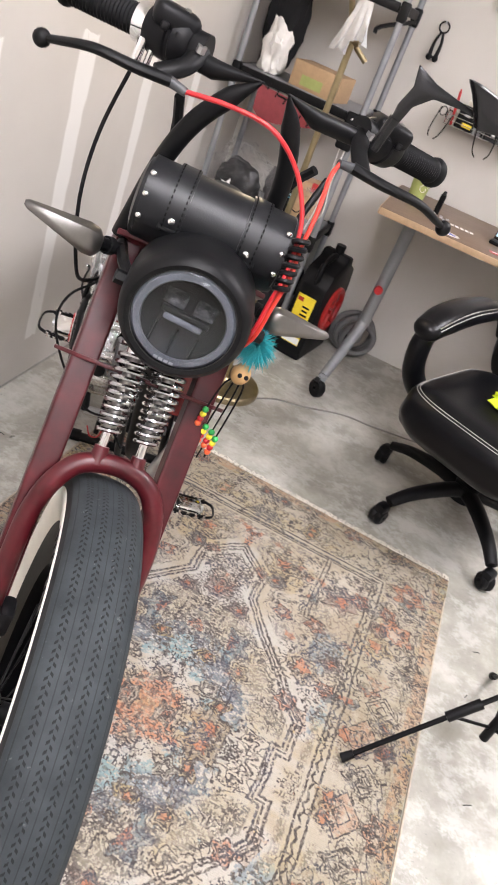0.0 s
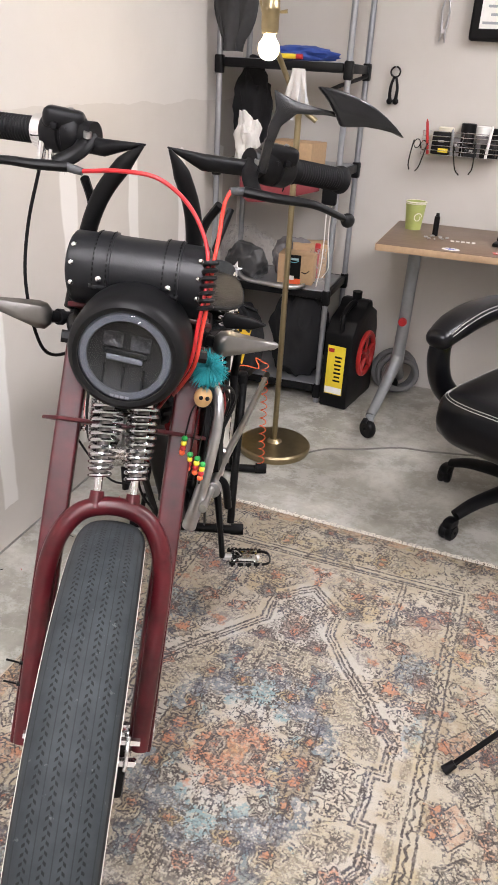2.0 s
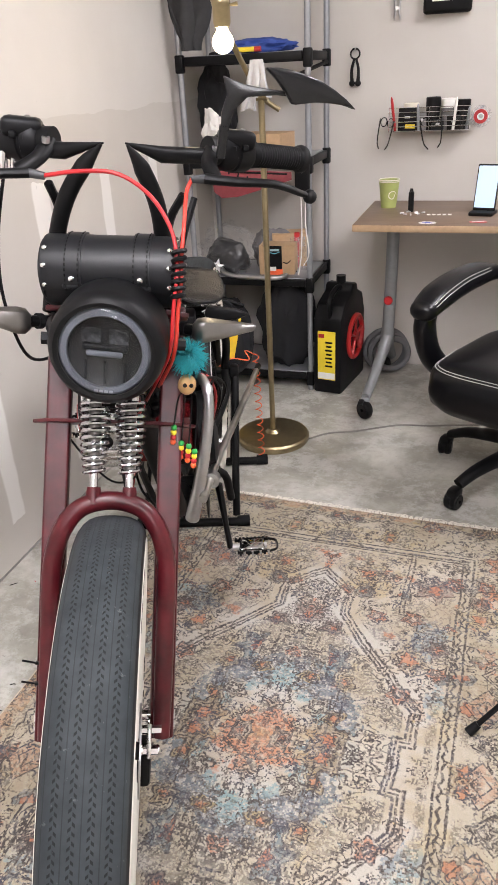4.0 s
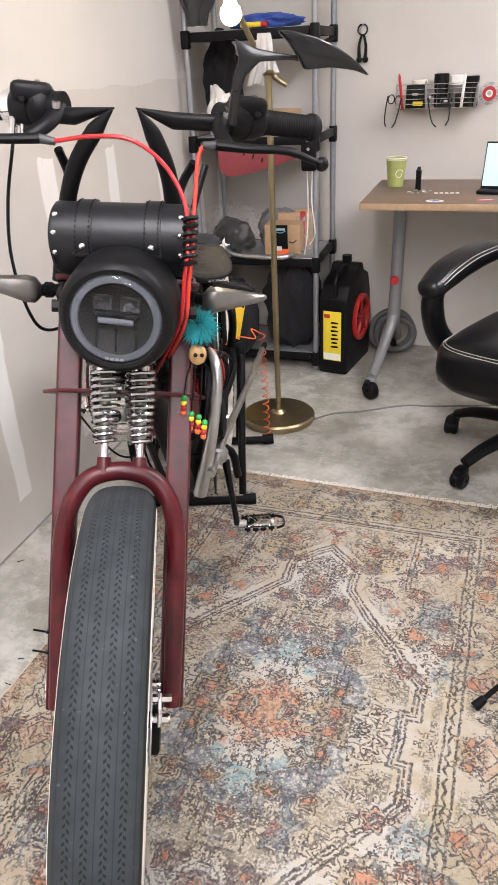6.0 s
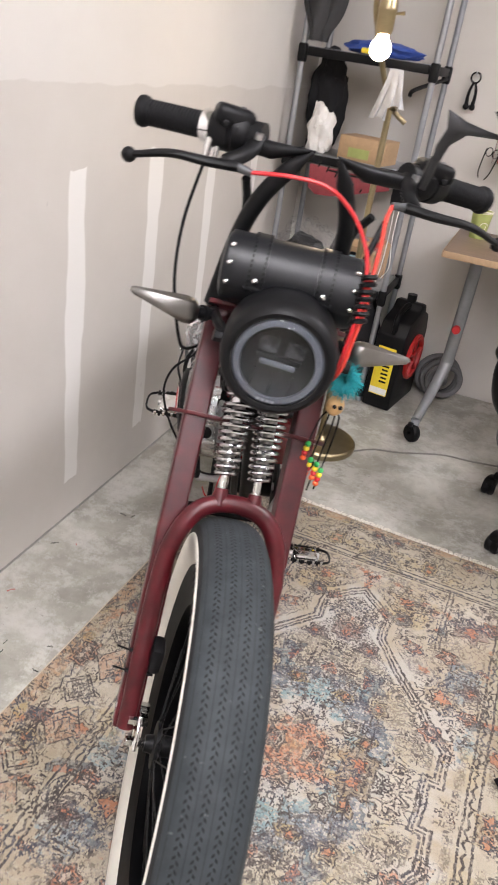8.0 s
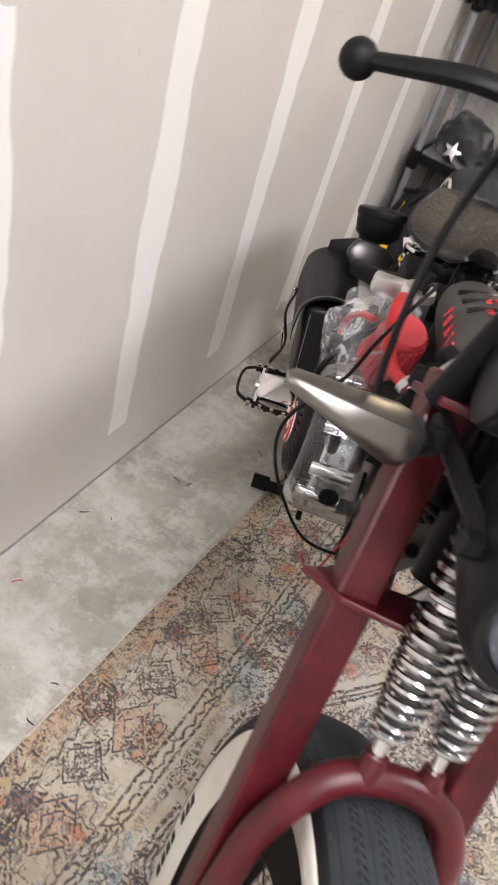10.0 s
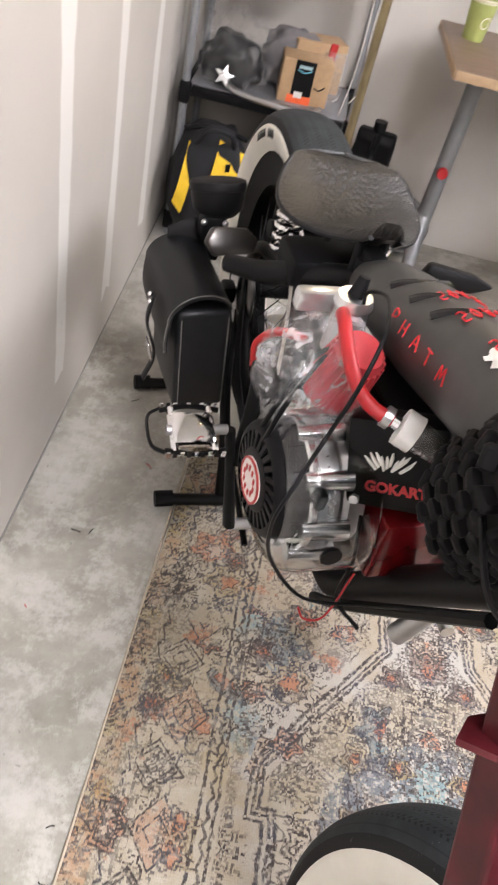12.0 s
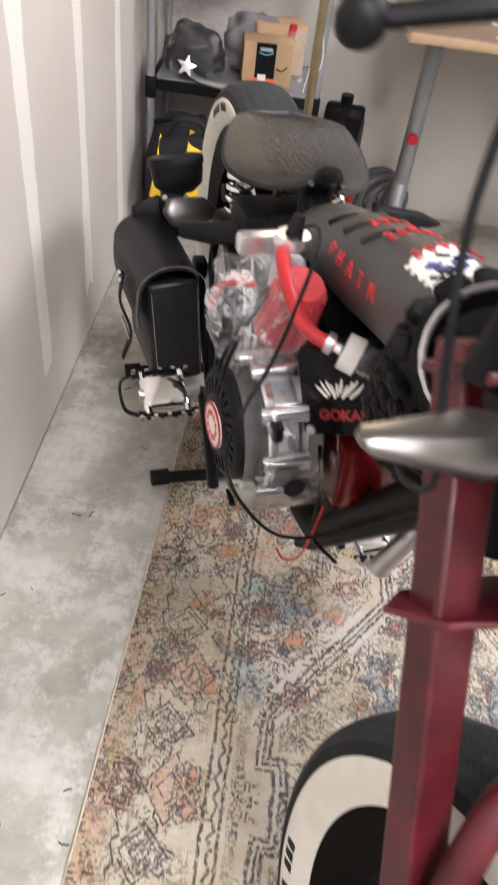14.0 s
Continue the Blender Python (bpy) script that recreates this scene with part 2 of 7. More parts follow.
def rug_wool():
    """Faded oriental pattern, mirrored about the rug's long axis: borders, a stepped medallion, flowers and fine dark outlines."""
    n = Nodes("rug_wool")
    x, y, z = n.xyz()
    wob = n.noise(9, 2)
    wob2 = n.noise(9, 2, at=n.mapping(loc=(3.1, 7.7, 0)))
    u = n.math("SNAP", n.math("MULTIPLY_ADD", wob, 0.020, n.math("SUBTRACT", n.math("ABSOLUTE", x), 0.010)), 0.0018)
    v = n.math("SNAP", n.math("MULTIPLY_ADD", wob2, 0.020, n.math("SUBTRACT", n.math("ABSOLUTE", y), 0.010)), 0.0018)
    fold = n.combine(u, v, 0.0)
    ivory, greige, tan = (0.47, 0.425, 0.36), (0.345, 0.29, 0.215), (0.40, 0.35, 0.27)
    grey, blue, teal = (0.45, 0.445, 0.435), (0.050, 0.085, 0.135), (0.12, 0.265, 0.305)
    rust, mustard, ink, plum = (0.46, 0.135, 0.055), (0.42, 0.31, 0.12), (0.030, 0.025, 0.032), (0.14, 0.07, 0.07)

    def line(d, at, w, bold=1.0):
        """A soft-edged stroke where d passes a level."""
        return n.math("SUBTRACT", 1.9, n.math("DIVIDE", n.math("ABSOLUTE", n.math("SUBTRACT", d, at)), w * bold), clamp=True)

    def step(d, at, w=0.05):
        return n.math("DIVIDE", n.math("SUBTRACT", d, at), w, clamp=True)

    def either(*a):
        r = a[0]
        for b in a[1:]:
            r = n.math("MAXIMUM", r, b)
        return r

    def both(*a):
        r = a[0]
        for b in a[1:]:
            r = n.math("MULTIPLY", r, b)
        return r

    def stairs(a, b, rects, slope=None):
        """Distance to a union of upright boxes, with one sloping side."""
        d = None
        for p, q in rects:
            r = n.math("MAXIMUM", n.math("SUBTRACT", a, p), n.math("SUBTRACT", b, q))
            d = r if d is None else n.math("MINIMUM", d, r)
        if slope:
            k, c = slope
            s = n.math("MULTIPLY", n.math("SUBTRACT", n.math("MULTIPLY_ADD", a, k, b), c), 0.7)
            d = n.math("MINIMUM", d, n.math("MAXIMUM", s, n.math("SUBTRACT", a, rects[0][0] - 0.03)))
        return d

    def top(d, *more):
        for e in more:
            d = n.math("MAXIMUM", d, e)
        return d

    def low(d, *more):
        for e in more:
            d = n.math("MINIMUM", d, e)
        return d

    def beyond(a, at):
        return n.math("SUBTRACT", a, at)

    def slant(k, c, w):
        return n.math("MULTIPLY", n.math("SUBTRACT", n.math("MULTIPLY_ADD", u, k, v), c), w)

    # medallion: waist, sloping shoulders with a notch, a neck and a pointed tip
    med = low(top(beyond(u, 0.274), beyond(v, 0.09)), top(beyond(u, 0.302), n.math("SUBTRACT", 0.074, v), slant(1.275, 0.535, 0.62)), top(beyond(u, 0.078), slant(0.9, 0.60, 0.74)))
    core = low(top(beyond(u, 0.185), beyond(v, 0.055)), top(beyond(u, 0.15), beyond(v, 0.20)), top(beyond(u, 0.095), beyond(v, 0.27)), top(beyond(u, 0.05), beyond(v, 0.335)))
    knot = n.combine(n.math("SNAP", x, 0.0040), n.math("SNAP", y, 0.0040), 0.0)
    jit = n.math("MULTIPLY", n.math("SUBTRACT", n.noise(95, 2, 0.6, knot), 0.5), 0.011)
    med, core = n.math("ADD", med, jit), n.math("ADD", core, jit)
    cu, cv = n.math("SUBTRACT", 0.39, u), n.math("SUBTRACT", 0.76, v)
    corner = stairs(cu, cv, ((0.15, 0.27), (0.10, 0.325), (0.045, 0.375), (0.012, 0.46)))
    border = n.math("MINIMUM", n.math("SUBTRACT", 0.592, n.math("MULTIPLY_ADD", wob, 0.012, n.math("SUBTRACT", n.math("ABSOLUTE", x), 0.006))), n.math("SUBTRACT", 0.962, n.math("ABSOLUTE", y)))
    border = n.math("ADD", border, n.math("MULTIPLY", jit, 0.8))
    field = step(border, 0.205, 0.006)
    inside = n.math("SUBTRACT", 1.0, step(med, 0.0, 0.004))
    heart = n.math("SUBTRACT", 1.0, step(core, 0.0, 0.004))
    centre = both(field, n.math("SUBTRACT", 1.0, step(med, 0.0, 0.12)))
    # washed ground
    worn = n.noise(48, 6, 0.78)
    wash = n.noise(3.4, 6, 0.68, fold)
    col = n.ramp(wash, [(0.36, greige), (0.47, tan), (0.55, ivory), (0.63, tan), (0.72, greige)])
    col = n.mix(both(n.math("MULTIPLY", centre, 0.75), n.ramp(n.noise(6.5, 4, 0.6, fold), [(0.44, 0.0), (0.54, 1.0)])), col, grey)
    rag = n.math("MULTIPLY_ADD", worn, 2.2, -0.32, clamp=True)
    away = n.math("SQRT", n.math("MULTIPLY_ADD", n.math("MULTIPLY", u, u), 1.5, n.math("MULTIPLY", v, v)))

    def zone(at, w):
        return n.math("SUBTRACT", 1.0, n.math("DIVIDE", n.math("ABSOLUTE", n.math("SUBTRACT", away, at)), w), clamp=True)

    def spot(cx, cy, w):
        du, dv = n.math("SUBTRACT", u, cx), n.math("SUBTRACT", v, cy)
        return n.math("SUBTRACT", 1.0, n.math("DIVIDE", n.math("SQRT", n.math("MULTIPLY_ADD", du, du, n.math("MULTIPLY", dv, dv))), w), clamp=True)

    patch = n.noise(17, 4, 0.65, n.combine(x, y, 0.0))
    # beige panels in the medallion's shoulders, blue ring, rust heart, orange flower in the tips
    tans = both(inside, n.ramp(n.math("ADD", zone(0.30, 0.12), n.math("MULTIPLY", n.math("SUBTRACT", patch, 0.5), 0.8)), [(0.40, 0.0), (0.48, 1.0)]))
    col = n.mix(n.math("MULTIPLY", tans, 0.6), col, (0.40, 0.36, 0.275))
    blues = n.ramp(n.math("ADD", either(zone(0.20, 0.10), spot(0.315, 0.40, 0.10), n.math("MULTIPLY", spot(0.345, 0.20, 0.08), 0.9)), n.math("MULTIPLY", n.math("SUBTRACT", patch, 0.5), 2.2)), [(0.38, 0.0), (0.46, 1.0)])
    tint = n.mix(n.ramp(n.noise(9, 2, at=fold), [(0.45, 0.0), (0.55, 1.0)]), blue, teal)
    tint = n.mix(n.math("MULTIPLY", step(u, 0.26, 0.03), 0.45), tint, (0.30, 0.40, 0.43))
    speck = n.ramp(n.noise(62, 4, 0.8, knot), [(0.42, 0.0), (0.50, 1.0)])
    col = n.mix(n.math("MULTIPLY", both(blues, speck), 0.78), col, tint)
    rusts = n.ramp(n.math("ADD", either(zone(0.0, 0.17), spot(0.0, 0.455, 0.055), n.math("MULTIPLY", spot(0.21, 0.39, 0.06), 0.7), n.math("MULTIPLY", zone(0.70, 0.10), 0.30)), n.math("MULTIPLY", n.math("SUBTRACT", n.noise(15, 4, 0.62, n.mapping(loc=(4.3, 2.4, 0))), 0.5), 2.2)), [(0.46, 0.0), (0.56, 1.0)])
    col = n.mix(n.math("MULTIPLY", both(rusts, n.math("MULTIPLY_ADD", speck, 0.7, 0.3)), 0.80), col, n.mix(0.15, rust, tan))
    golds = n.ramp(n.noise(4.8, 4, 0.6, n.mapping(loc=(8.3, 5.1, 0), at=fold)), [(0.57, 0.0), (0.62, 1.0)])
    col = n.mix(n.math("MULTIPLY", golds, 0.36), col, mustard)

    def flowers(scale, shift, petals, r0, some_):
        """Rosettes round scattered points: ring lines, petals and a coloured eye."""
        at = n.mapping(loc=shift, at=fold)
        p = n.xyz(n.voronoi(scale, at, out="Position"))
        q = n.xyz(at)
        du, dv = n.math("SUBTRACT", q[0], p[0]), n.math("SUBTRACT", q[1], p[1])
        rad = n.math("SQRT", n.math("MULTIPLY_ADD", du, du, n.math("MULTIPLY", dv, dv)))
        a = n.math("ARCTAN2", dv, du)
        wave = n.math("MULTIPLY_ADD", n.math("SINE", n.math("MULTIPLY", a, petals)), 0.20, 1.0)
        rad = n.math("MULTIPLY_ADD", n.math("SUBTRACT", n.noise(40, 2, at=fold), 0.5), r0 * 0.9, n.math("MULTIPLY", rad, wave))
        tone = n.xyz(n.voronoi(scale, at, out="Color"))
        return rad, tone[0], n.math("GREATER_THAN", tone[1], some_)

    strokes = []
    for scale, shift, petals, r0, some_ in ((6.5, (0.3, 0.1, 0), 6.0, 0.046, 0.35), (11.0, (5.2, 1.7, 0), 5.0, 0.024, 0.55)):
        rad, tone, some = flowers(scale, shift, petals, r0, some_)
        disc_ = both(n.math("SUBTRACT", 1.0, step(rad, r0, 0.003)), some)
        fcol = n.ramp(tone, [(0.0, rust), (0.17, rust), (0.22, tan), (0.46, ivory), (0.52, blue), (0.66, teal), (0.70, greige), (0.86, mustard), (0.92, plum)])
        col = n.mix(n.math("MULTIPLY", both(disc_, n.math("MULTIPLY_ADD", speck, 0.65, 0.25)), 0.8), col, fcol)
        eye = both(n.math("SUBTRACT", 1.0, step(rad, r0 * 0.36, 0.003)), some)
        col = n.mix(n.math("MULTIPLY", eye, 0.7), col, n.mix(n.math("GREATER_THAN", tone, 0.5), ivory, rust))
        strokes += [both(line(rad, r0, 0.0020), some), both(line(rad, r0 * 0.62, 0.0018), some), both(line(rad, r0 * 0.36, 0.0016), some), both(line(rad, r0 * 1.35, 0.0016), some, n.ramp(n.noise(30, 2, at=fold), [(0.5, 0.0), (0.55, 1.0)]))]
    # border: hooked diamonds in a row
    run = n.math("SUBTRACT", n.math("MODULO", n.math("ADD", y, 4.015), 0.206), 0.103)
    across = n.math("SUBTRACT", border, 0.128)
    dia = n.math("ADD", n.math("ABSOLUTE", run), n.math("MULTIPLY", n.math("ABSOLUTE", across), 1.25))
    sides = n.math("MULTIPLY", n.math("LESS_THAN", n.math("ABSOLUTE", y), 0.40), both(n.math("LESS_THAN", border, 0.185), n.math("GREATER_THAN", border, 0.066)))
    col = n.mix(n.math("MULTIPLY", both(sides, n.math("SUBTRACT", 1.0, step(dia, 0.055, 0.004)), speck), 0.55), col, n.mix(0.40, rust, tan))
    run2 = n.math("SUBTRACT", n.math("MODULO", n.math("ADD", y, 4.118), 0.206), 0.103)
    dia2 = n.math("ADD", n.math("ABSOLUTE", run2), n.math("ABSOLUTE", n.math("SUBTRACT", border, 0.098)))
    strokes += [both(sides, either(line(dia, 0.058, 0.0020), line(dia, 0.026, 0.0018), line(dia2, 0.045, 0.0020), line(dia2, 0.034, 0.0018), line(dia2, 0.016, 0.0018)))]
    # outer band with washed colours and a zigzag
    gcol = n.ramp(n.noise(11, 4, 0.6), [(0.36, (0.46, 0.38, 0.27)), (0.47, (0.46, 0.25, 0.14)), (0.55, tan), (0.62, mustard), (0.70, (0.27, 0.34, 0.34))])
    col = n.mix(n.math("MULTIPLY", n.math("LESS_THAN", border, 0.040), 0.65), col, gcol)
    zig = n.math("PINGPONG", n.math("ADD", y, x), 0.021)
    strokes += [line(n.math("SUBTRACT", border, n.math("MULTIPLY", zig, 0.55)), 0.050, 0.0019), both(line(n.math("SUBTRACT", border, zig), 0.016, 0.0016), n.ramp(n.noise(14, 2), [(0.48, 0.0), (0.52, 1.0)]))]
    # rules: triple border line, doubled medallion and corner outlines
    rules = either(line(border, 0.188, 0.0019, 1.1), line(n.math("MULTIPLY_ADD", n.math("PINGPONG", n.math("ADD", y, n.math("MULTIPLY", wob2, 0.03)), 0.016), 0.5, border), 0.208, 0.0019, 1.15), line(border, 0.216, 0.0019, 1.1),
                   line(med, 0.0, 0.0021, 1.1), line(med, 0.0095, 0.0017, 1.1), line(med, 0.021, 0.0021, 1.1),
                   both(field, either(line(corner, 0.0, 0.0019), line(corner, 0.012, 0.0017))), line(core, 0.0, 0.0021), line(core, -0.016, 0.0017))
    lane = either(both(step(med, 0.010, 0.002), n.math("SUBTRACT", 1.0, step(med, 0.020, 0.002))), both(step(border, 0.190, 0.002), n.math("SUBTRACT", 1.0, step(border, 0.200, 0.002))))
    col = n.mix(n.math("MULTIPLY", lane, 0.28), col, ivory)
    # scrolls and small hooks between them
    fine = n.combine(n.math("SNAP", u, 0.0032), n.math("SNAP", v, 0.0032), 0.0)
    sc = n.noise(34, 1.5, 0.45, fine, dist=1.3)
    scrolls = both(line(sc, 0.5, 0.023), n.ramp(n.noise(8, 2, at=n.mapping(loc=(2, 9, 0), at=fold)), [(0.36, 0.0), (0.42, 1.0)]))
    hk = n.noise(64, 1.5, 0.45, n.mapping(loc=(6, 3, 0), at=fine), dist=0.8)
    hooks = both(line(hk, 0.5, 0.032), n.ramp(n.noise(10, 2, at=n.mapping(loc=(5, 1, 0), at=fold)), [(0.44, 0.0), (0.49, 1.0)]))
    busy = both(line(n.noise(88, 1.0, 0.5, fold, dist=0.6), 0.5, 0.046), centre, n.ramp(n.noise(6, 3, at=n.mapping(loc=(1, 4, 0), at=fold)), [(0.47, 0.0), (0.53, 1.0)]))
    calm = both(step(n.math("ABSOLUTE", n.math("SUBTRACT", med, 0.014)), 0.026, 0.004), step(n.math("ABSOLUTE", n.math("SUBTRACT", border, 0.203)), 0.022, 0.004))
    patchy = both(calm, n.math("MULTIPLY_ADD", n.ramp(n.noise(4.5, 3, at=n.mapping(loc=(7, 2, 0), at=fold)), [(0.42, 0.0), (0.50, 1.0)]), 0.45, 0.55))
    broken = n.ramp(n.noise(135, 4, 0.75, knot), [(0.39, 0.0), (0.48, 1.0)])
    dark = both(either(rules, both(either(scrolls, hooks, busy), patchy), *strokes), broken)
    line_col = n.mix(n.ramp(n.noise(12, 2, at=fold), [(0.5, 0.0), (0.6, 1.0)]), ink, (0.030, 0.036, 0.062))
    col = n.mix(n.math("MULTIPLY", dark, n.math("MULTIPLY_ADD", n.noise(7, 3), 0.6, 0.70), clamp=True), col, line_col)
    # wear, dust and weave; the border's wool is a duller olive, with bike shade painted in
    rim_olive_shade = n.math("MULTIPLY", n.math("SUBTRACT", 1.0, step(border, 0.205, 0.05)), n.ramp(n.noise(2.6, 3), [(0.30, 0.55), (0.62, 1.0)]))
    col = n.mix(n.math("MULTIPLY", rim_olive_shade, 0.8), col, n.mix(1.0, col, (0.76, 0.76, 0.70), "MULTIPLY"))
    col = n.mix(1.0, col, (0.90, 0.88, 0.87), "MULTIPLY")
    col = n.mix(n.math("MULTIPLY", n.ramp(worn, [(0.50, 0.0), (0.66, 1.0)]), 0.36), col, (0.47, 0.435, 0.375))
    col = n.mix(n.math("MULTIPLY", n.noise(1.6, 3), 0.16), col, greige)
    knots = n.math("ADD", n.math("SINE", n.math("MULTIPLY", x, 1500.0)), n.math("SINE", n.math("MULTIPLY", y, 1500.0)))
    col = n.mix(n.math("MULTIPLY", n.math("GREATER_THAN", n.noise(560, 1), 0.56), 0.20), col, (0.2, 0.18, 0.16))
    n.bump(n.math("MULTIPLY_ADD", n.noise(420, 2), 1.0, n.math("MULTIPLY", knots, 0.06)), 0.5, 0.002)
    return n.set(base=col, rough=0.95, spec=0.1, sheen=0.15)


M_WALL = wall_paint("drywall_mudded", True)
M_WALL2 = wall_paint("drywall_plain", False)
M_FLOOR = concrete()
M_RUG = rug_wool()
M_CEIL = simple("ceiling_paint", (0.7, 0.7, 0.68), 0.9)
M_FRINGE = simple("rug_fringe", (0.68, 0.64, 0.57), 0.95, vary=0.2, scale=200, bump=0.4)
M_BINDING = simple("rug_binding", (0.42, 0.36, 0.28), 0.95, vary=0.25, scale=120)
M_BLACK_LEATHER = simple("black_leather", (0.0085, 0.009, 0.0105), 0.40, vary=0.3, scale=60, bump=0.25, bscale=420, spec=0.28)
M_CHAIR_LEATHER = simple("chair_leather", (0.004, 0.004, 0.005), 0.29, vary=0.25, scale=50, bump=0.3, bscale=260, spec=0.24)
M_BLACK_PLASTIC = simple("black_plastic", (0.0050, 0.0050, 0.0058), 0.46, vary=0.25, bump=0.1, spec=0.16)
M_BLACK_GLOSS = simple("black_gloss", (0.007, 0.007, 0.008), 0.26, vary=0.2, spec=0.4, coat=0.1)
M_BLACK_MATT = simple("black_matt_paint", (0.0045, 0.0045, 0.005), 0.46, vary=0.2, bump=0.08, spec=0.16)
M_RUBBER = simple("black_rubber", (0.0055, 0.0055, 0.0062), 0.62, vary=0.2, spec=0.16, scale=90, bump=0.2)
M_WHITEWALL = simple("whitewall_rubber", (0.70, 0.68, 0.61), 0.6, vary=0.08, scale=25)
M_GREY_TUBE = simple("grey_tube", (0.30, 0.31, 0.33), 0.38, 0.6, vary=0.12)
M_DESK_LEG = simple("silver_paint", (0.24, 0.247, 0.257), 0.40, 0.45, vary=0.1)
M_CHROME = simple("chrome", (0.78, 0.78, 0.79), 0.10, 1.0, vary=0.06)
M_STEEL = simple("brushed_steel", (0.52, 0.52, 0.53), 0.33, 1.0, vary=0.12)
M_ALU = simple("cast_aluminium", (0.72, 0.73, 0.74), 0.28, 1.0, vary=0.15, bump=0.1)
M_BRASS = simple("antique_brass", (0.32, 0.26, 0.155), 0.34, 0.95, vary=0.15)
M_NICKEL = simple("smoked_chrome", (0.21, 0.20, 0.19), 0.33, 0.95, vary=0.15)
M_MAROON = simple("maroon_paint", (0.058, 0.0050, 0.0080), 0.36, 0.0, vary=0.6, scale=26, bump=0.12, bscale=90, big=9.0, spec=0.38)
M_TANK = simple("raw_steel_tank", (0.075, 0.075, 0.073), 0.42, 0.55, vary=0.2, scale=20)
M_RED = simple("red_rubber", (0.42, 0.013, 0.018), 0.40, vary=0.12)
M_RED_PAINT = simple("red_engine_paint", (0.11, 0.004, 0.006), 0.24, 0.1, vary=0.3, coat=0.3)
M_RED_PLASTIC = simple("red_plastic", (0.42, 0.022, 0.022), 0.35, vary=0.12)
M_ORANGE = simple("orange_cable", (0.80, 0.13, 0.04), 0.42, vary=0.1)
M_YELLOW = simple("yellow_print", (0.78, 0.60, 0.035), 0.45, vary=0.08)
M_YELLOW_CLOTH = simple("yellow_canvas", (0.68, 0.44, 0.02), 0.8, vary=0.15, bump=0.3)
M_BLACK_CLOTH = simple("black_canvas", (0.009, 0.0095, 0.012), 0.9, vary=0.3, bump=0.4, bscale=700)
M_HIVIS = simple("lime_cloth", (0.62, 0.80, 0.02), 0.75, vary=0.15, bump=0.3)
M_WHITE = simple("white_plastic", (0.78, 0.77, 0.74), 0.4, vary=0.06)
M_WHITE_CLOTH = simple("white_cotton", (0.34, 0.35, 0.375), 0.95, vary=0.12, bump=0.4, bscale=500)
M_PAPER = simple("white_paper", (0.74, 0.72, 0.69), 0.85, vary=0.08)
M_CARD = simple("brown_cardboard", (0.42, 0.28, 0.16), 0.85, vary=0.12, scale=70, bump=0.1)
M_BLUE = simple("blue_canvas", (0.03, 0.07, 0.30), 0.7, vary=0.25, bump=0.3)
M_GREEN = simple("green_print", (0.33, 0.37, 0.12), 0.55, vary=0.12)
M_GREY_CLOTH = simple("grey_felt", (0.17, 0.16, 0.165), 0.9, vary=0.2, bump=0.4)
M_CREAM = simple("cream_print", (0.70, 0.66, 0.54), 0.55, vary=0.06)
M_STITCH = simple("pale_thread", (0.36, 0.35, 0.33), 0.8)


def wood_top():
    n = Nodes("walnut_laminate")
    g = n.noise(6.0, 6, 0.65, n.mapping((1.6, 22, 22)), dist=0.6)
    base = n.ramp(g, [(0.25, (0.115, 0.074, 0.049)), (0.5, (0.165, 0.112, 0.077)), (0.75, (0.21, 0.148, 0.105))])
    n.bump(g, 0.06, 0.001)
    return n.set(base=base, rough=0.42, spec=0.4)


def clear_plastic(name, col, rough=0.12, cover=0.5):
    """A thin clear film: part see-through, part gloss."""
    n = Nodes(name)
    crease = n.noise(26, 3, 0.6, dist=2.0)
    n.bump(crease, 0.5, 0.006)
    a = n.ramp(crease, [(0.45, cover * 0.3), (0.56, cover), (0.64, min(1.0, cover * 2.2))])
    return n.set(base=col, rough=rough, alpha=a, spec=0.8)


def glass_like(name, col, rough=0.03, ior=1.45):
    n = Nodes(name)
    return n.set(base=col, rough=rough, trans=1.0, ior=ior)


def glow(name, col, power):
    n = Nodes(name)
    return n.set(base=col, emit=col, power=power, rough=0.4)


M_WOOD = wood_top()
M_WOOD_EDGE = simple("desk_edge", (0.40, 0.275, 0.165), 0.5, vary=0.15, scale=60)
M_FILM = clear_plastic("clear_film", (0.80, 0.80, 0.81), 0.10, 0.20)
M_FILM_DARK = clear_plastic("thin_clear_bag", (0.60, 0.60, 0.61), 0.22, 0.07)
M_GREY_DARK = simple("dark_grey_plastic", (0.011, 0.011, 0.012), 0.4, vary=0.2)
M_COVER = glass_like("clear_acrylic", (0.95, 0.96, 0.96), 0.05)
M_LENS = glass_like("lamp_lens", (0.80, 0.81, 0.83), 0.02, 1.28)
M_BULB = glow("lit_bulb", (1.0, 0.78, 0.53), 130.0)
M_PANEL = glow("panel_diffuser", (0.985, 0.95, 1.0), 39.0)

# ---- the room ----
X0, X1, Y0, Y1, H = 0.0, 4.2, -3.2, 3.40, 2.75


def structure(name, c, s, mat, label, category):
    ob = part(name, box(B(), c, s), mat)
    return tagged(ob, label, category, kind="structure")


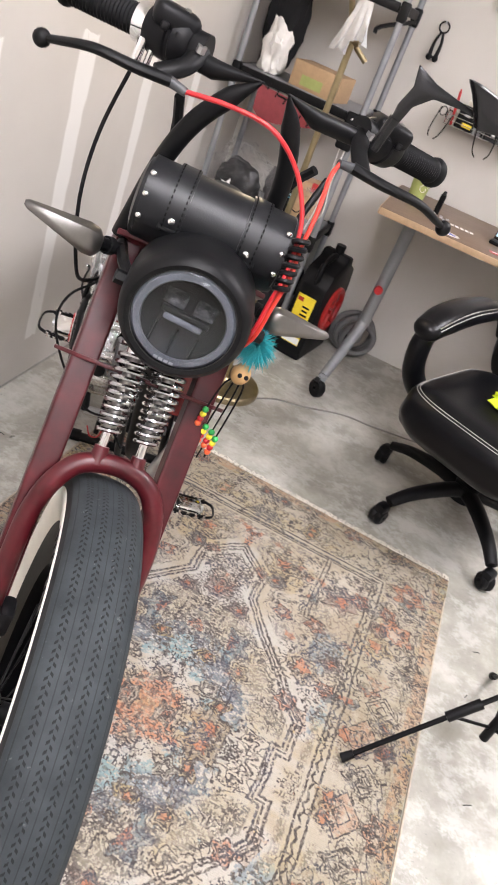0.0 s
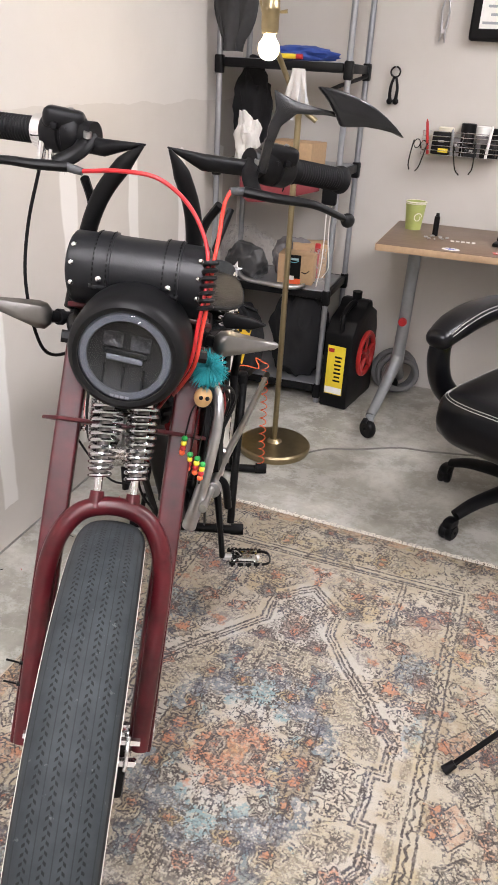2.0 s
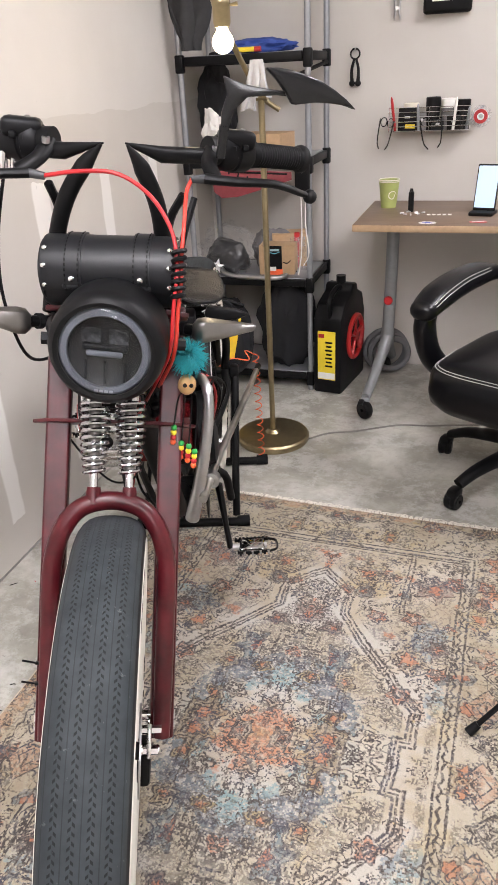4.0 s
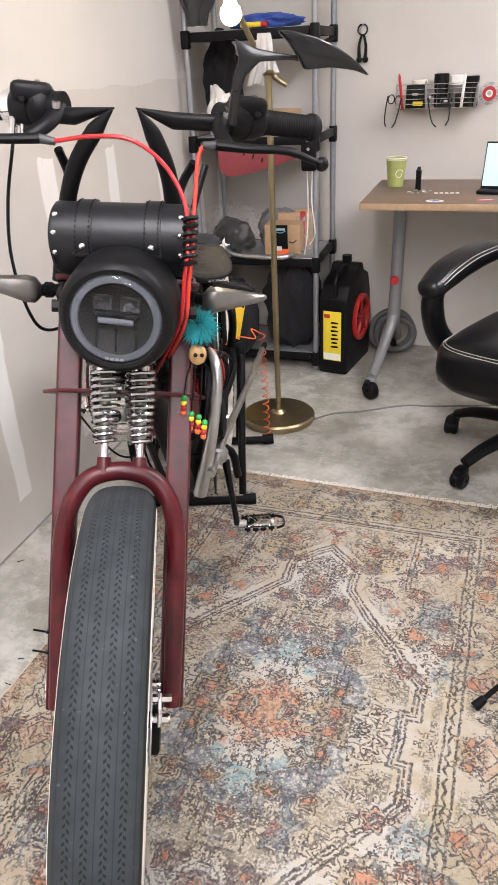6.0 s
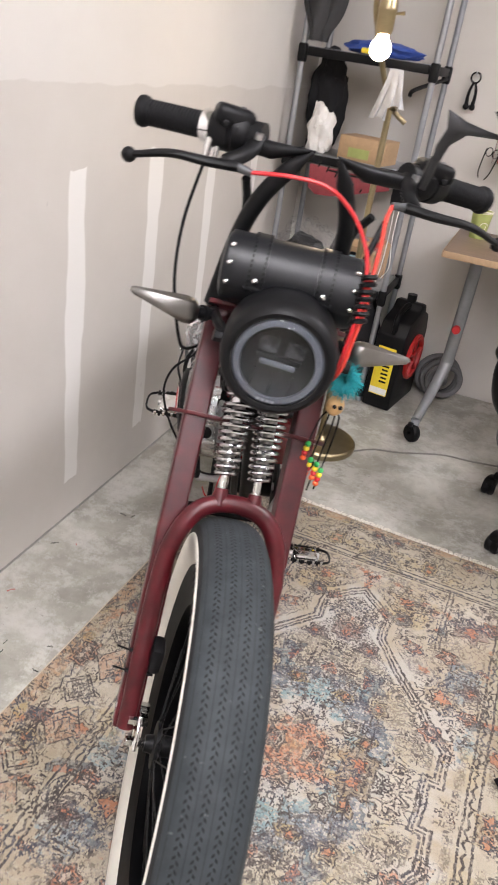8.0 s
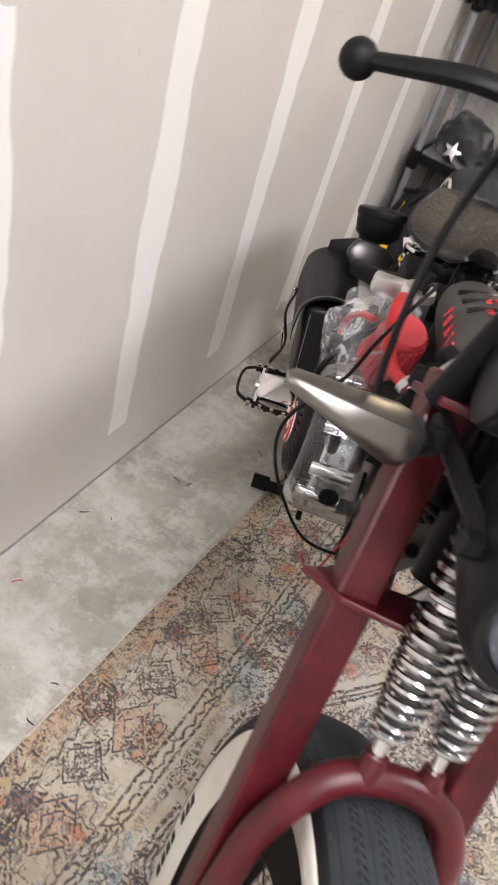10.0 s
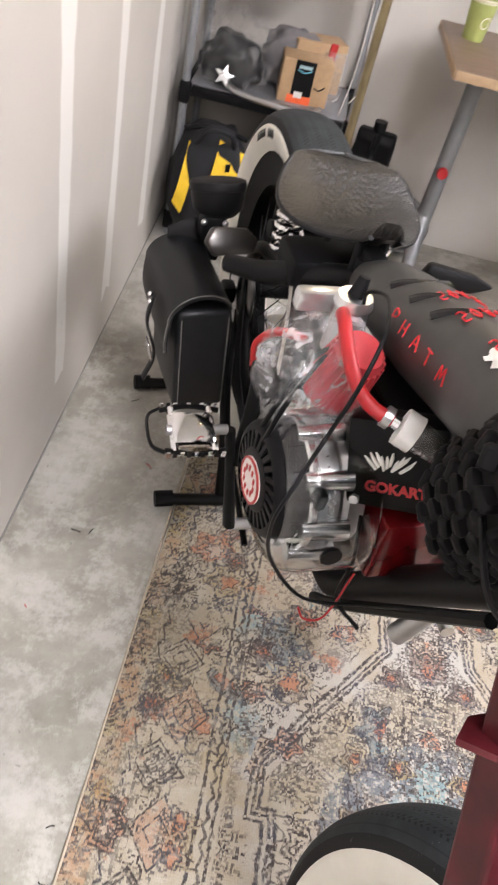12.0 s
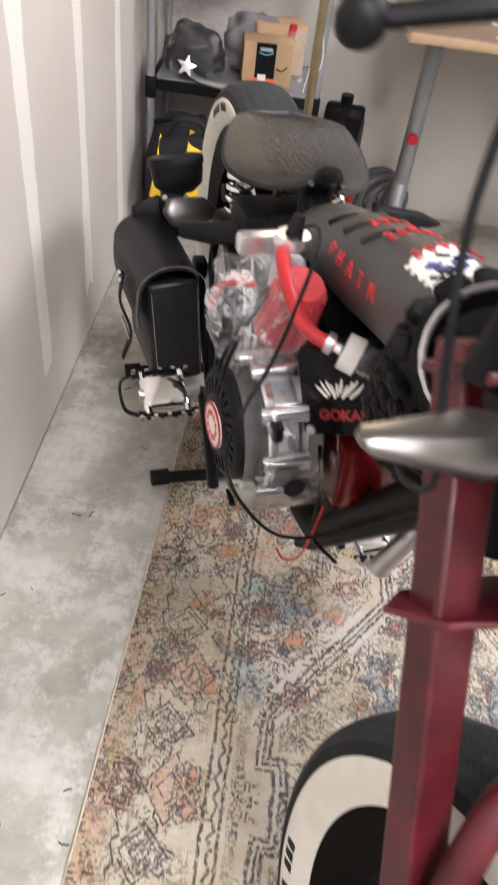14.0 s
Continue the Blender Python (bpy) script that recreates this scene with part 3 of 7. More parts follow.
structure("floor", ((X0 + X1) / 2, (Y0 + Y1) / 2, -0.06), (X1 - X0 + 0.4, Y1 - Y0 + 0.4, 0.12), M_FLOOR, "grey stained concrete garage floor with pale scuffs", "floor")
structure("wall_west", (X0 - 0.06, (Y0 + Y1) / 2, H / 2), (0.12, Y1 - Y0, H), M_WALL, "unpainted drywall with pale strips of joint compound", "wall")
# no real trim: a strip coloured like the shade in the wall-foot gap
structure("gap_shade_strip", (X0 + 0.0015, (Y0 + Y1) / 2, 0.003), (0.003, Y1 - Y0, 0.006), simple("dark_gap", (0.27, 0.26, 0.245), 0.9), "thin strip coloured dark for the shaded gap at the drywall's foot", "wall gap")
structure("wall_north", ((X0 + X1) / 2, Y1 + 0.06, H / 2), (X1 - X0 + 0.24, 0.12, H), M_WALL2, "off-white painted drywall behind shelf and desk", "wall")
structure("wall_east", (X1 + 0.06, (Y0 + Y1) / 2, H / 2), (0.12, Y1 - Y0, H), M_WALL2, "plain off-white drywall", "wall")
structure("wall_south", ((X0 + X1) / 2, Y0 - 0.06, H / 2), (X1 - X0 + 0.24, 0.12, H), M_WALL2, "plain off-white drywall", "wall")
structure("ceiling", ((X0 + X1) / 2, (Y0 + Y1) / 2, H + 0.06), (X1 - X0 + 0.24, Y1 - Y0 + 0.24, 0.12), M_CEIL, "plain white ceiling", "ceiling")

for px, py in LAMPS:
    fx = thing("ceiling_light", pose(px, py, H - 0.03), "white flat ceiling light panel, switched on", "ceiling light", "ceiling lights")
    part("frame", box(B(), (0, 0, 0), (0.64, 1.24, 0.05), bevel=0.006), M_WHITE, fx)
    part("diffuser", box(B(), (0, 0, -0.026), (0.58, 1.18, 0.004)), M_PANEL, fx, "lit white diffuser")

# ---- rug ----
RUG = pose(0.902, 1.056, 0, 0, 0, -1.6)
rug = thing("rug", RUG, "faded oriental rug in beige, rust and blue, lying on concrete", "rug")
bm = B()
n0, n1 = 60, 88
surface(bm, lambda u, v: (1.184 * (u - 0.5) + 0.004 * math.sin(9 * v) * abs(2 * u - 1), 1.924 * (v - 0.5) - 0.026 * (u - 0.5) + 0.004 * math.sin(7 * u + 1) * abs(2 * v - 1), 0.0062 + 0.0012 * noise.noise((u * 5, v * 7, 0))), n0, n1)
g = bmesh.ops.extrude_face_region(bm, geom=bm.faces[:])
for v in g["geom"]:
    if isinstance(v, bmesh.types.BMVert):
        v.co.z = 0.0008
part("carpet", bm, M_RUG, rug)
bm = B()
for side in (1, -1):
    for i in range(260):
        px = -0.592 + 1.184 * (i + random.random()) / 260
        e = 0.962 * side - 0.022 * px
        ln = random.uniform(0.008, 0.022)
        tube(bm, [(px, e - 0.008 * side, 0.0075), (px + random.uniform(-0.004, 0.004), e + 0.4 * ln * side, 0.006), (px + random.uniform(-0.009, 0.009), e + ln * side, 0.002)], [0.0022, 0.0020, 0.0010], 5, 2)
tagged(part("fringe", bm, M_FRINGE, rug, "short cream fringe"), kind="stuff")
for side in (1, -1):
    bm = B()
    tube(bm, [(0.594 * side, -0.959 - 0.013 * side + 0.1918 * i, 0.0035 + 0.0006 * (i % 2)) for i in range(11)], 0.0030, 6, 4)
    part("binding", bm, M_BINDING, rug, "pale overcast edge")

# ---- floor lamp ----
lamp = thing("floor_lamp", pose(0.535, 2.475, 0), "antique brass floor lamp with a bare lit bulb", "floor lamp")
part("base", lathe(B(), [(0, 0), (0.138, 0), (0.142, 0.006), (0.142, 0.022), (0.136, 0.029), (0.03, 0.033), (0.018, 0.045), (0, 0.045)], seg=48), M_BRASS, lamp)
part("pole", cyl(B(), (0, 0, 0.04), (0, 0, 1.235), 0.0105, seg=16), M_BRASS, lamp)
bm = B()
tube(bm, [(0.055, 0.02, 1.19), (0.0, 0.0, 1.235), (-0.02, -0.12, 1.33), (-0.03, -0.31, 1.47), (0.0, -0.40, 1.52), (0.03, -0.435, 1.50)], 0.0085, 10, 5)
part("arm", bm, M_BRASS, lamp)
part("joint", cyl(B(), (-0.022, 0.0, 1.235), (0.022, 0, 1.235), 0.016), M_BRASS, lamp)
bm = B()
lathe(bm, [(0, 0.125), (0.012, 0.12), (0.021, 0.10), (0.0235, 0.06), (0.0245, 0.058), (0.0245, 0.05), (0.023, 0.048), (0.023, 0.01), (0.0195, 0.0), (0.0, 0.0)], pose(0.03, -0.435, 1.412), seg=24)
part("socket", bm, M_BRASS, lamp, "ribbed brass socket")
part("switch_key", tube(B(), [(0.052, -0.435, 1.46), (0.075, -0.435, 1.463)], [0.003, 0.005], 8, 1), M_BRASS, lamp)
part("bulb", lathe(B(), [(0.0, -0.058), (0.011, -0.056), (0.020, -0.050), (0.026, -0.040), (0.0275, -0.030), (0.025, -0.018), (0.017, -0.008), (0.013, 0.002), (0, 0.004)], pose(0.03, -0.435, 1.408), seg=24), M_BULB, lamp, "round bulb giving warm light")
cord = tagged(part("lamp_cord", tube(B(), [(0.67, 2.49, 0.004), (0.74, 2.56, 0.003), (0.84, 2.60, 0.003), (1.0, 2.69, 0.003), (1.16, 2.72, 0.003), (1.5, 2.85, 0.003), (1.9, 3.3, 0.003)], 0.0036, 6, 6), simple("grey_cord", (0.20, 0.19, 0.175), 0.5)), "thin grey lamp cord running over the concrete", "cord")
rag = thing("rag", pose(0.548, 2.41, 1.262) @ Matrix.Diagonal((0.68, 0.8, 0.9, 1)), "white cotton rag hung over the lamp arm", "rag")
for k, (sx, ln) in enumerate(((-1, 0.15), (1, 0.11))):
    bm = B()
    surface(bm, lambda u, v: (0.012 * sx + (0.03 + 0.05 * v) * (u - 0.5) + 0.022 * sx * v + 0.006 * math.sin(13 * u + 5 * v + k), -0.04 + 0.012 * math.cos(11 * u + k) * v + 0.05 * (0.4 - v) * 0.4, 0.085 - ln * v - 0.02 * abs(u - 0.5) * v), 14, 12)
    g = bmesh.ops.extrude_face_region(bm, geom=bm.faces[:])
    for v in g["geom"]:
        if isinstance(v, bmesh.types.BMVert):
            v.co.y += 0.004
    part("fold", bm, M_WHITE_CLOTH, rag)

# ---- shelf unit ----
SX0, SX1, SY0, SY1 = 0.05, 0.567, 3.0, 3.34
shelf = thing("shelf_unit", pose(0, 0, 0), "grey tube shelf unit with black plastic corner joints", "shelf")
LEVELS = (0.075, 0.50, 0.985, 1.365)
for x in (SX0, SX1):
    for y in (SY0, SY1):
        part("post", cyl(B(), (x, y, 0.0), (x, y, 1.95), 0.0125, seg=12), M_GREY_TUBE, shelf)
for z in LEVELS:
    bm = B()
    box(bm, ((SX0 + SX1) / 2, SY0, z - 0.012), (SX1 - SX0 - 0.04, 0.016, 0.032), bevel=0.004)
    box(bm, ((SX0 + SX1) / 2, SY1, z - 0.012), (SX1 - SX0 - 0.04, 0.016, 0.032), bevel=0.004)
    for x in (SX0, SX1):
        box(bm, (x, (SY0 + SY1) / 2, z - 0.012), (0.016, SY1 - SY0 - 0.04, 0.032), bevel=0.004)
    part("shelf_frame", bm, M_BLACK_PLASTIC, shelf)
    bm = B()
    box(bm, ((SX0 + SX1) / 2, (SY0 + SY1) / 2, z), (SX1 - SX0 - 0.02, SY1 - SY0 - 0.02, 0.012), bevel=0.003)
    part("shelf_board", bm, M_GREY_TUBE, shelf)
    for x in (SX0, SX1):
        for y in (SY0, SY1):
            part("corner_joint", box(B(), (x, y, z - 0.02), (0.034, 0.034, 0.066), bevel=0.007), M_BLACK_PLASTIC, shelf)
bm = B()
tube(bm, [(SX1 + 0.005, SY1 - 0.02, 1.33), (SX1 - 0.06, SY0 + 0.02, 1.28), (SX1 - 0.07, SY0 - 0.01, 1.255)], 0.008, 8, 4)
part("brace", bm, M_BLACK_PLASTIC, shelf)


def lump(name, c, s, mat, label, category, seed=0, rough=0.25, rot=0):
    """A soft, uneven heap."""
    bm = bmesh.new()
    bmesh.ops.create_icosphere(bm, subdivisions=4, radius=0.5)
    for v in bm.verts:
        n = v.co.normalized()
        k = 1 + rough * noise.fractal(n * 1.7 + Vector((seed, seed * 2.3, 0)), 0.8, 2.1, 4)
        v.co = Vector((n.x * 0.5 * k * s[0], n.y * 0.5 * k * s[1], max(-0.5, n.z * 0.62 * k) * s[2] + 0.5 * s[2]))
    ob = tagged(part(name, bm, mat), label, category)
    ob.matrix_world = pose(*c, 0, 0, rot)
    return ob


Z2 = LEVELS[1] + 0.006
carton = thing("cardboard_box", pose(0.40, 3.115, Z2, 0, 0, 6), "small brown shipping carton with black and orange tape", "cardboard box")
part("carton", box(B(), (0, 0, 0.0625), (0.155, 0.11, 0.125), bevel=0.002), M_CARD, carton)
part("tape", box(B(), (-0.008, -0.0565, 0.073), (0.062, 0.0012, 0.104)), M_BLACK_PLASTIC, carton, "black tape strip")
part("orange_strip", box(B(), (-0.012, -0.0570, 0.012), (0.075, 0.0012, 0.024)), M_ORANGE, carton)
part("mark", tube(B(), [(0.028, -0.0575, 0.055), (0.045, -0.0575, 0.050), (0.062, -0.0575, 0.062)], 0.0022, 6, 5), M_BLACK_PLASTIC, carton, "small dark curved arrow")
part("tape_mark", tube(B(), [(-0.03, -0.0578, 0.098), (-0.008, -0.0578, 0.092), (0.014, -0.0578, 0.100)], 0.0018, 6, 5), simple("pale_blue_ink", (0.12, 0.42, 0.55), 0.6), carton, "pale blue curved mark")
part("tape_bar", box(B(), (-0.008, -0.0575, 0.107), (0.040, 0.001, 0.009)), simple("pale_ink", (0.35, 0.5, 0.55), 0.6), carton, "pale printed bar")
part("seal", box(B(), (-0.016, -0.0578, 0.026), (0.026, 0.001, 0.018)), M_PAPER, carton)
wrapped = lump("wrapped_part", (0.17, 3.09, Z2), (0.19, 0.15, 0.13), M_GREY_DARK, "dark bike part in a clear plastic bag", "bagged part", 2, 0.20)
film = lump("film", (0, 0, 0), (0.235, 0.20, 0.20), M_FILM_DARK, "", "", 4, 0.45)
if "category" in film:
    del film["category"]
film.matrix_world = Matrix()
film.parent = wrapped
lump("felt_hat", (0.345, 3.23, Z2), (0.20, 0.15, 0.15), M_GREY_CLOTH, "crumpled grey felt cloth lying on the shelf", "cloth", 6, 0.25)
cartons = thing("cardboard_box", pose(0.42, 3.25, Z2, 0, 0, 20), "open brown carton at the shelf's back", "cardboard box")
part("carton", box(B(), (0, 0, 0.075), (0.17, 0.10, 0.15), bevel=0.002), M_CARD, cartons)
for k, (x, y, z, h, mat) in enumerate(((0.49, 3.16, Z2, 0.15, M_FILM), (0.46, 3.19, Z2, 0.165, M_RED_PLASTIC))):
    t = thing("parts_bag", pose(x, y, z, 8, 6 * k - 4, 15 * k), ("clear plastic parts bag", "narrow red plastic pouch")[k] + " standing on the shelf", "bag")
    bm = B()
    box(bm, (0, 0, h / 2), (0.07 - 0.045 * k, 0.012, h), bevel=0.005)
    part("bag", bm, mat, t)
fork_tube = thing("steel_bar", pose(0.30, 2.985, Z2 + 0.014, 0, 0, -3), "bent polished steel bar lying along the shelf's edge", "bar")
part("bar", tube(B(), [(-0.16, 0.06, 0.03), (-0.10, 0.0, 0.0), (0.05, -0.035, 0.0), (0.14, -0.03, 0.002), (0.165, 0.02, 0.002)], 0.0105, 10, 5), M_STEEL, fork_tube)
bracket = thing("crank_spider", pose(0.165, 2.965, Z2 + 0.055, 70, 10, 0), "small aluminium five-arm bracket leaning on the shelf's edge", "bracket")
bm = B()
pts = []
for i in range(10):
    a = 2 * math.pi * i / 10 + 0.3
    r = 0.034 if i % 2 == 0 else 0.014
    pts.append((r * math.cos(a), r * math.sin(a)))
slab(bm, pts, 0.006, bevel=0.002)
part("spider", bm, M_ALU, bracket)

# top shelf
Z4 = LEVELS[3] + 0.006
lump("tool_roll", (0.33, 3.12, Z4), (0.32, 0.17, 0.048), M_BLUE, "rolled blue canvas bundle on the top shelf", "tool roll", 9, 0.22)
t = thing("marker", pose(0.33, 3.0, Z4 + 0.012, 0, 90, 0), "small yellow marker lying on the shelf", "marker")
part("body", cyl(B(), (0, 0, -0.05), (0, 0, 0.03), 0.009), M_YELLOW, t)
part("cap", cyl(B(), (0, 0, 0.03), (0, 0, 0.055), 0.0095), M_RED_PLASTIC, t, "red cap")
jacket = thing("jacket", pose(0.085, 3.03, 1.43), "dark jacket draped over the shelf's post", "jacket")
bm = B()
surface(bm, lambda u, v: (0.02 + (0.03 + 0.065 * math.sin(math.pi * min(1, v * 1.1)) ** 0.7) * math.cos(math.pi * u) + 0.008 * math.sin(17 * u + 9 * v), -0.02 - 0.055 * math.sin(math.pi * u) + 0.01 * math.sin(21 * u), 0.36 - 0.40 * v), 24, 20)
g = bmesh.ops.extrude_face_region(bm, geom=bm.faces[:])
for v in g["geom"]:
    if isinstance(v, bmesh.types.BMVert):
        v.co.y += 0.008
part("cloth", bm, simple("dark_grey_cloth", (0.035, 0.035, 0.037), 0.9, vary=0.3, bump=0.4), jacket)
# middle shelf
Z3 = LEVELS[2] + 0.006
pan = thing("chain_guard", pose(0.33, 2.985, Z3 - 0.085, 90, 0, 0), "red perforated metal guard hanging at the shelf's edge", "chain guard")
outline = [(-0.17, 0.05), (0.17, 0.035), (0.17, 0.005), (0.05, -0.03), (-0.06, -0.06), (-0.13, -0.065), (-0.165, -0.04)]
part("plate", slab(B(), outline, 0.004, bevel=0.0012), simple("dull_red_plate", (0.26, 0.045, 0.055), 0.4, vary=0.2), pan)
for i in range(6):
    part("slot", box(B(), (-0.14 + 0.04 * i, 0.012 - 0.002 * i, 0.0045), (0.006, 0.026 - 0.0022 * i, 0.002), pose(0, 0, 0, 0, 0, -18)), M_BLACK_PLASTIC, pan, "dark slot")
part("printed_bar", box(B(), (0.03, 0.034, 0.0045), (0.24, 0.007, 0.001), pose(0, 0, 0, 0, 0, -2.5)), M_BLACK_PLASTIC, pan)
t = thing("cardboard_box", pose(0.36, 3.10, Z3, 0, 0, -8), "flat brown carton on the middle shelf", "cardboard box")
part("carton", box(B(), (0, 0, 0.045), (0.20, 0.16, 0.09), bevel=0.002), M_CARD, t)
part("green_label", box(B(), (-0.01, -0.082, 0.030), (0.09, 0.001, 0.036)), M_GREEN, t)
lump("packing_paper", (0.155, 3.08, Z3), (0.105, 0.11, 0.16), M_PAPER, "crumpled white packing paper standing on the shelf", "paper", 12, 0.4)
lump("wrapped_part", (0.12, 3.22, Z3), (0.16, 0.14, 0.33), M_BLACK_CLOTH, "dark bundle wrapped in black foil", "bundle", 14, 0.35)
hold = thing("clip_holder", pose(SX1 - 0.02, SY0 - 0.03, 0.90), "black clip pouch fixed to the shelf's front post", "holder")
part("pouch", box(B(), (0, 0, 0.03), (0.062, 0.022, 0.135), bevel=0.010, seg=3), M_BLACK_PLASTIC, hold)
part("stud", ball(B(), (0.0, -0.012, 0.045), 0.006), M_STEEL, hold)
part("mark", slab(B(), [(-0.006, 0), (0.006, 0), (0, 0.009)], 0.001, pose(-0.002, -0.0112, 0.072, 90, 0, 0)), M_WHITE, hold)
for k in range(2):
    t = thing("strap", pose(SX1 - 0.03 + 0.022 * k, SY0 - 0.022, 0), "pale strap hanging down along the shelf's post", "strap", "straps on the shelf")
    part("webbing", tube(B(), [(0, 0, 0.88), (0.004 - 0.006 * k, -0.003, 0.74), (0.01 * k, 0, 0.62), (-0.012, -0.004, 0.53 + 0.04 * k)], 0.006, 6, 5, flat=0.35), M_PAPER, t)
# bottom shelf
Z1 = LEVELS[0] + 0.006
dbag = thing("tool_bag", pose(0.165, 2.99, Z1, 0, 0, 12), "black canvas tool bag with yellow panels on the bottom shelf", "tool bag")
bm = bmesh.new()
bmesh.ops.create_icosphere(bm, subdivisions=4, radius=0.5)
for v in bm.verts:
    n = v.co.normalized()
    q = Vector([math.copysign(abs(c) ** 0.55, c) for c in n]) * (1 + 0.10 * noise.noise(n * 2.3))
    v.co = Vector((q.x * 0.13 * (1 - 0.32 * max(0, q.z)), q.y * 0.13 * (1 - 0.25 * max(0, q.z)), q.z * 0.165 + 0.16))
part("body", bm, M_BLACK_CLOTH, dbag)
for x, wide, z0, tall in ((-0.118, 0.030, 0.12, 0.17), (-0.025, 0.085, 0.13, 0.18)):
    bm = B()
    surface(bm, lambda u, v: (x + wide * u + 0.035 * v, -0.142 + 0.075 * v ** 2 + 0.004 * math.sin(6 * v + x * 30) + 0.03 * max(0, -x - 0.1) * 10 * (1 - u), z0 + tall * v - 0.035 * u), 4, 10)
    g = bmesh.ops.extrude_face_region(bm, geom=bm.faces[:])
    for w in g["geom"]:
        if isinstance(w, bmesh.types.BMVert):
            w.co.y -= 0.006
    part("panel", bm, M_YELLOW_CLOTH, dbag, "yellow canvas panel")
for k in range(3):
    part("print_bar", box(B(), (0.018 + 0.012 * k, -0.139 + 0.011 * k, 0.175 + 0.034 * k), (0.014, 0.004, 0.024), pose(0, 0, 0)), M_BLACK_PLASTIC, dbag)
part("zip", tube(B(), [(-0.1, -0.02, 0.31), (0, -0.04, 0.335), (0.1, -0.02, 0.30)], 0.008, 6, 5), M_BLACK_PLASTIC, dbag)
part("handle", tube(B(), [(-0.06, -0.07, 0.29), (-0.03, -0.11, 0.35), (0.04, -0.11, 0.34), (0.06, -0.07, 0.28)], 0.009, 8, 5), M_BLACK_CLOTH, dbag)
part("tag", box(B(), (0.05, -0.135, 0.17), (0.03, 0.004, 0.065), pose(0, 0, 0, 0, -20, 0), bevel=0.001), M_WHITE, dbag, "white and blue tag")
lump("backpack", (0.44, 3.12, Z1), (0.26, 0.24, 0.38), M_BLACK_CLOTH, "soft black backpack on the bottom shelf", "backpack", 21, 0.22)

# ---- compressor case beside the shelf ----
comp = thing("tool_case", pose(0.662, 3.125, 0, 0, 0, -9) @ Matrix.Diagonal((0.86, 0.93, 0.95, 1)), "black moulded plastic case with yellow label and red reel", "tool case")
bm = B()
out = [(-0.17, 0.0), (0.17, 0.0), (0.175, 0.05), (0.165, 0.33), (0.13, 0.42), (0.06, 0.45), (0.045, 0.485), (-0.01, 0.49), (-0.03, 0.455), (-0.13, 0.42), (-0.17, 0.36), (-0.18, 0.06)]
slab(bm, out, 0.15, pose(-0.06, 0, 0, 90, 0, 90), bevel=0.012)
part("shell", bm, M_BLACK_PLASTIC, comp)
part("cap", cyl(B(), (0.015, 0.01, 0.485), (0.015, 0.01, 0.52), 0.024), M_BLACK_PLASTIC, comp)
part("grip", tube(B(), [(0.02, -0.15, 0.33), (0.02, -0.155, 0.44), (0.02, -0.08, 0.475), (0.02, -0.02, 0.475)], 0.014, 8, 5), M_BLACK_PLASTIC, comp)
part("label", box(B(), (0.015, -0.1815, 0.19), (0.095, 0.003, 0.235), bevel=0.002), M_YELLOW, comp, "yellow printed label")
part("label_foot", box(B(), (0.015, -0.1835, 0.093), (0.09, 0.0015, 0.03)), M_WHITE, comp, "white strip")
part("label_sign", box(B(), (-0.012, -0.1838, 0.285), (0.03, 0.0012, 0.018)), M_RED_PLASTIC, comp)
for i in range(7):
    part("print_bar", box(B(), (0.028, -0.1838, 0.255 - 0.019 * i), (0.03 if i % 2 else 0.038, 0.0012, 0.0085)), M_BLACK_PLASTIC, comp)
bm = B()
m = pose(0.0905, 0.01, 0.235, 0, 90, 0)
lathe(bm, [(0.085, -0.01), (0.105, -0.01), (0.11, 0.0), (0.11, 0.012), (0.10, 0.02), (0.088, 0.016), (0.085, -0.01)], m, 36)
part("reel_rim", bm, M_RED_PLASTIC, comp, "red plastic reel")
for i in range(5):
    a = 2 * math.pi * i / 5 + 0.3
    part("reel_spoke", tube(B(), [(0.098, 0.01 + 0.02 * math.cos(a), 0.235 + 0.02 * math.sin(a)), (0.099, 0.01 + 0.092 * math.cos(a), 0.235 + 0.092 * math.sin(a))], 0.012, 8, 1, flat=0.5), M_RED_PLASTIC, comp)
part("reel_hub", cyl(B(), (0.09, 0.01, 0.235), (0.108, 0.01, 0.235), 0.026), M_RED_PLASTIC, comp)

# ---- desk ----
DL, DR, DF, DB, DZ = 0.785, 2.15, 2.785, 3.34, 0.775
desk = thing("desk", pose(0, 0, 0, 0, 0, 0), "walnut laminate desk on silver legs with castors", "desk")
part("tabletop", box(B(), ((DL + DR) / 2, (DF + DB) / 2, DZ - 0.0135), (DR - DL, DB - DF, 0.027), bevel=0.002), M_WOOD, desk)
part("edge_band", box(B(), ((DL + DR) / 2, DF - 0.0012, DZ - 0.0145), (DR - DL - 0.004, 0.004, 0.024), bevel=0.001), M_WOOD_EDGE, desk, "pale wood edge")
part("edge_band", box(B(), (DL - 0.0012, (DF + DB) / 2, DZ - 0.0145), (0.004, DB - DF - 0.004, 0.024), bevel=0.001), M_WOOD_EDGE, desk, "pale wood edge")
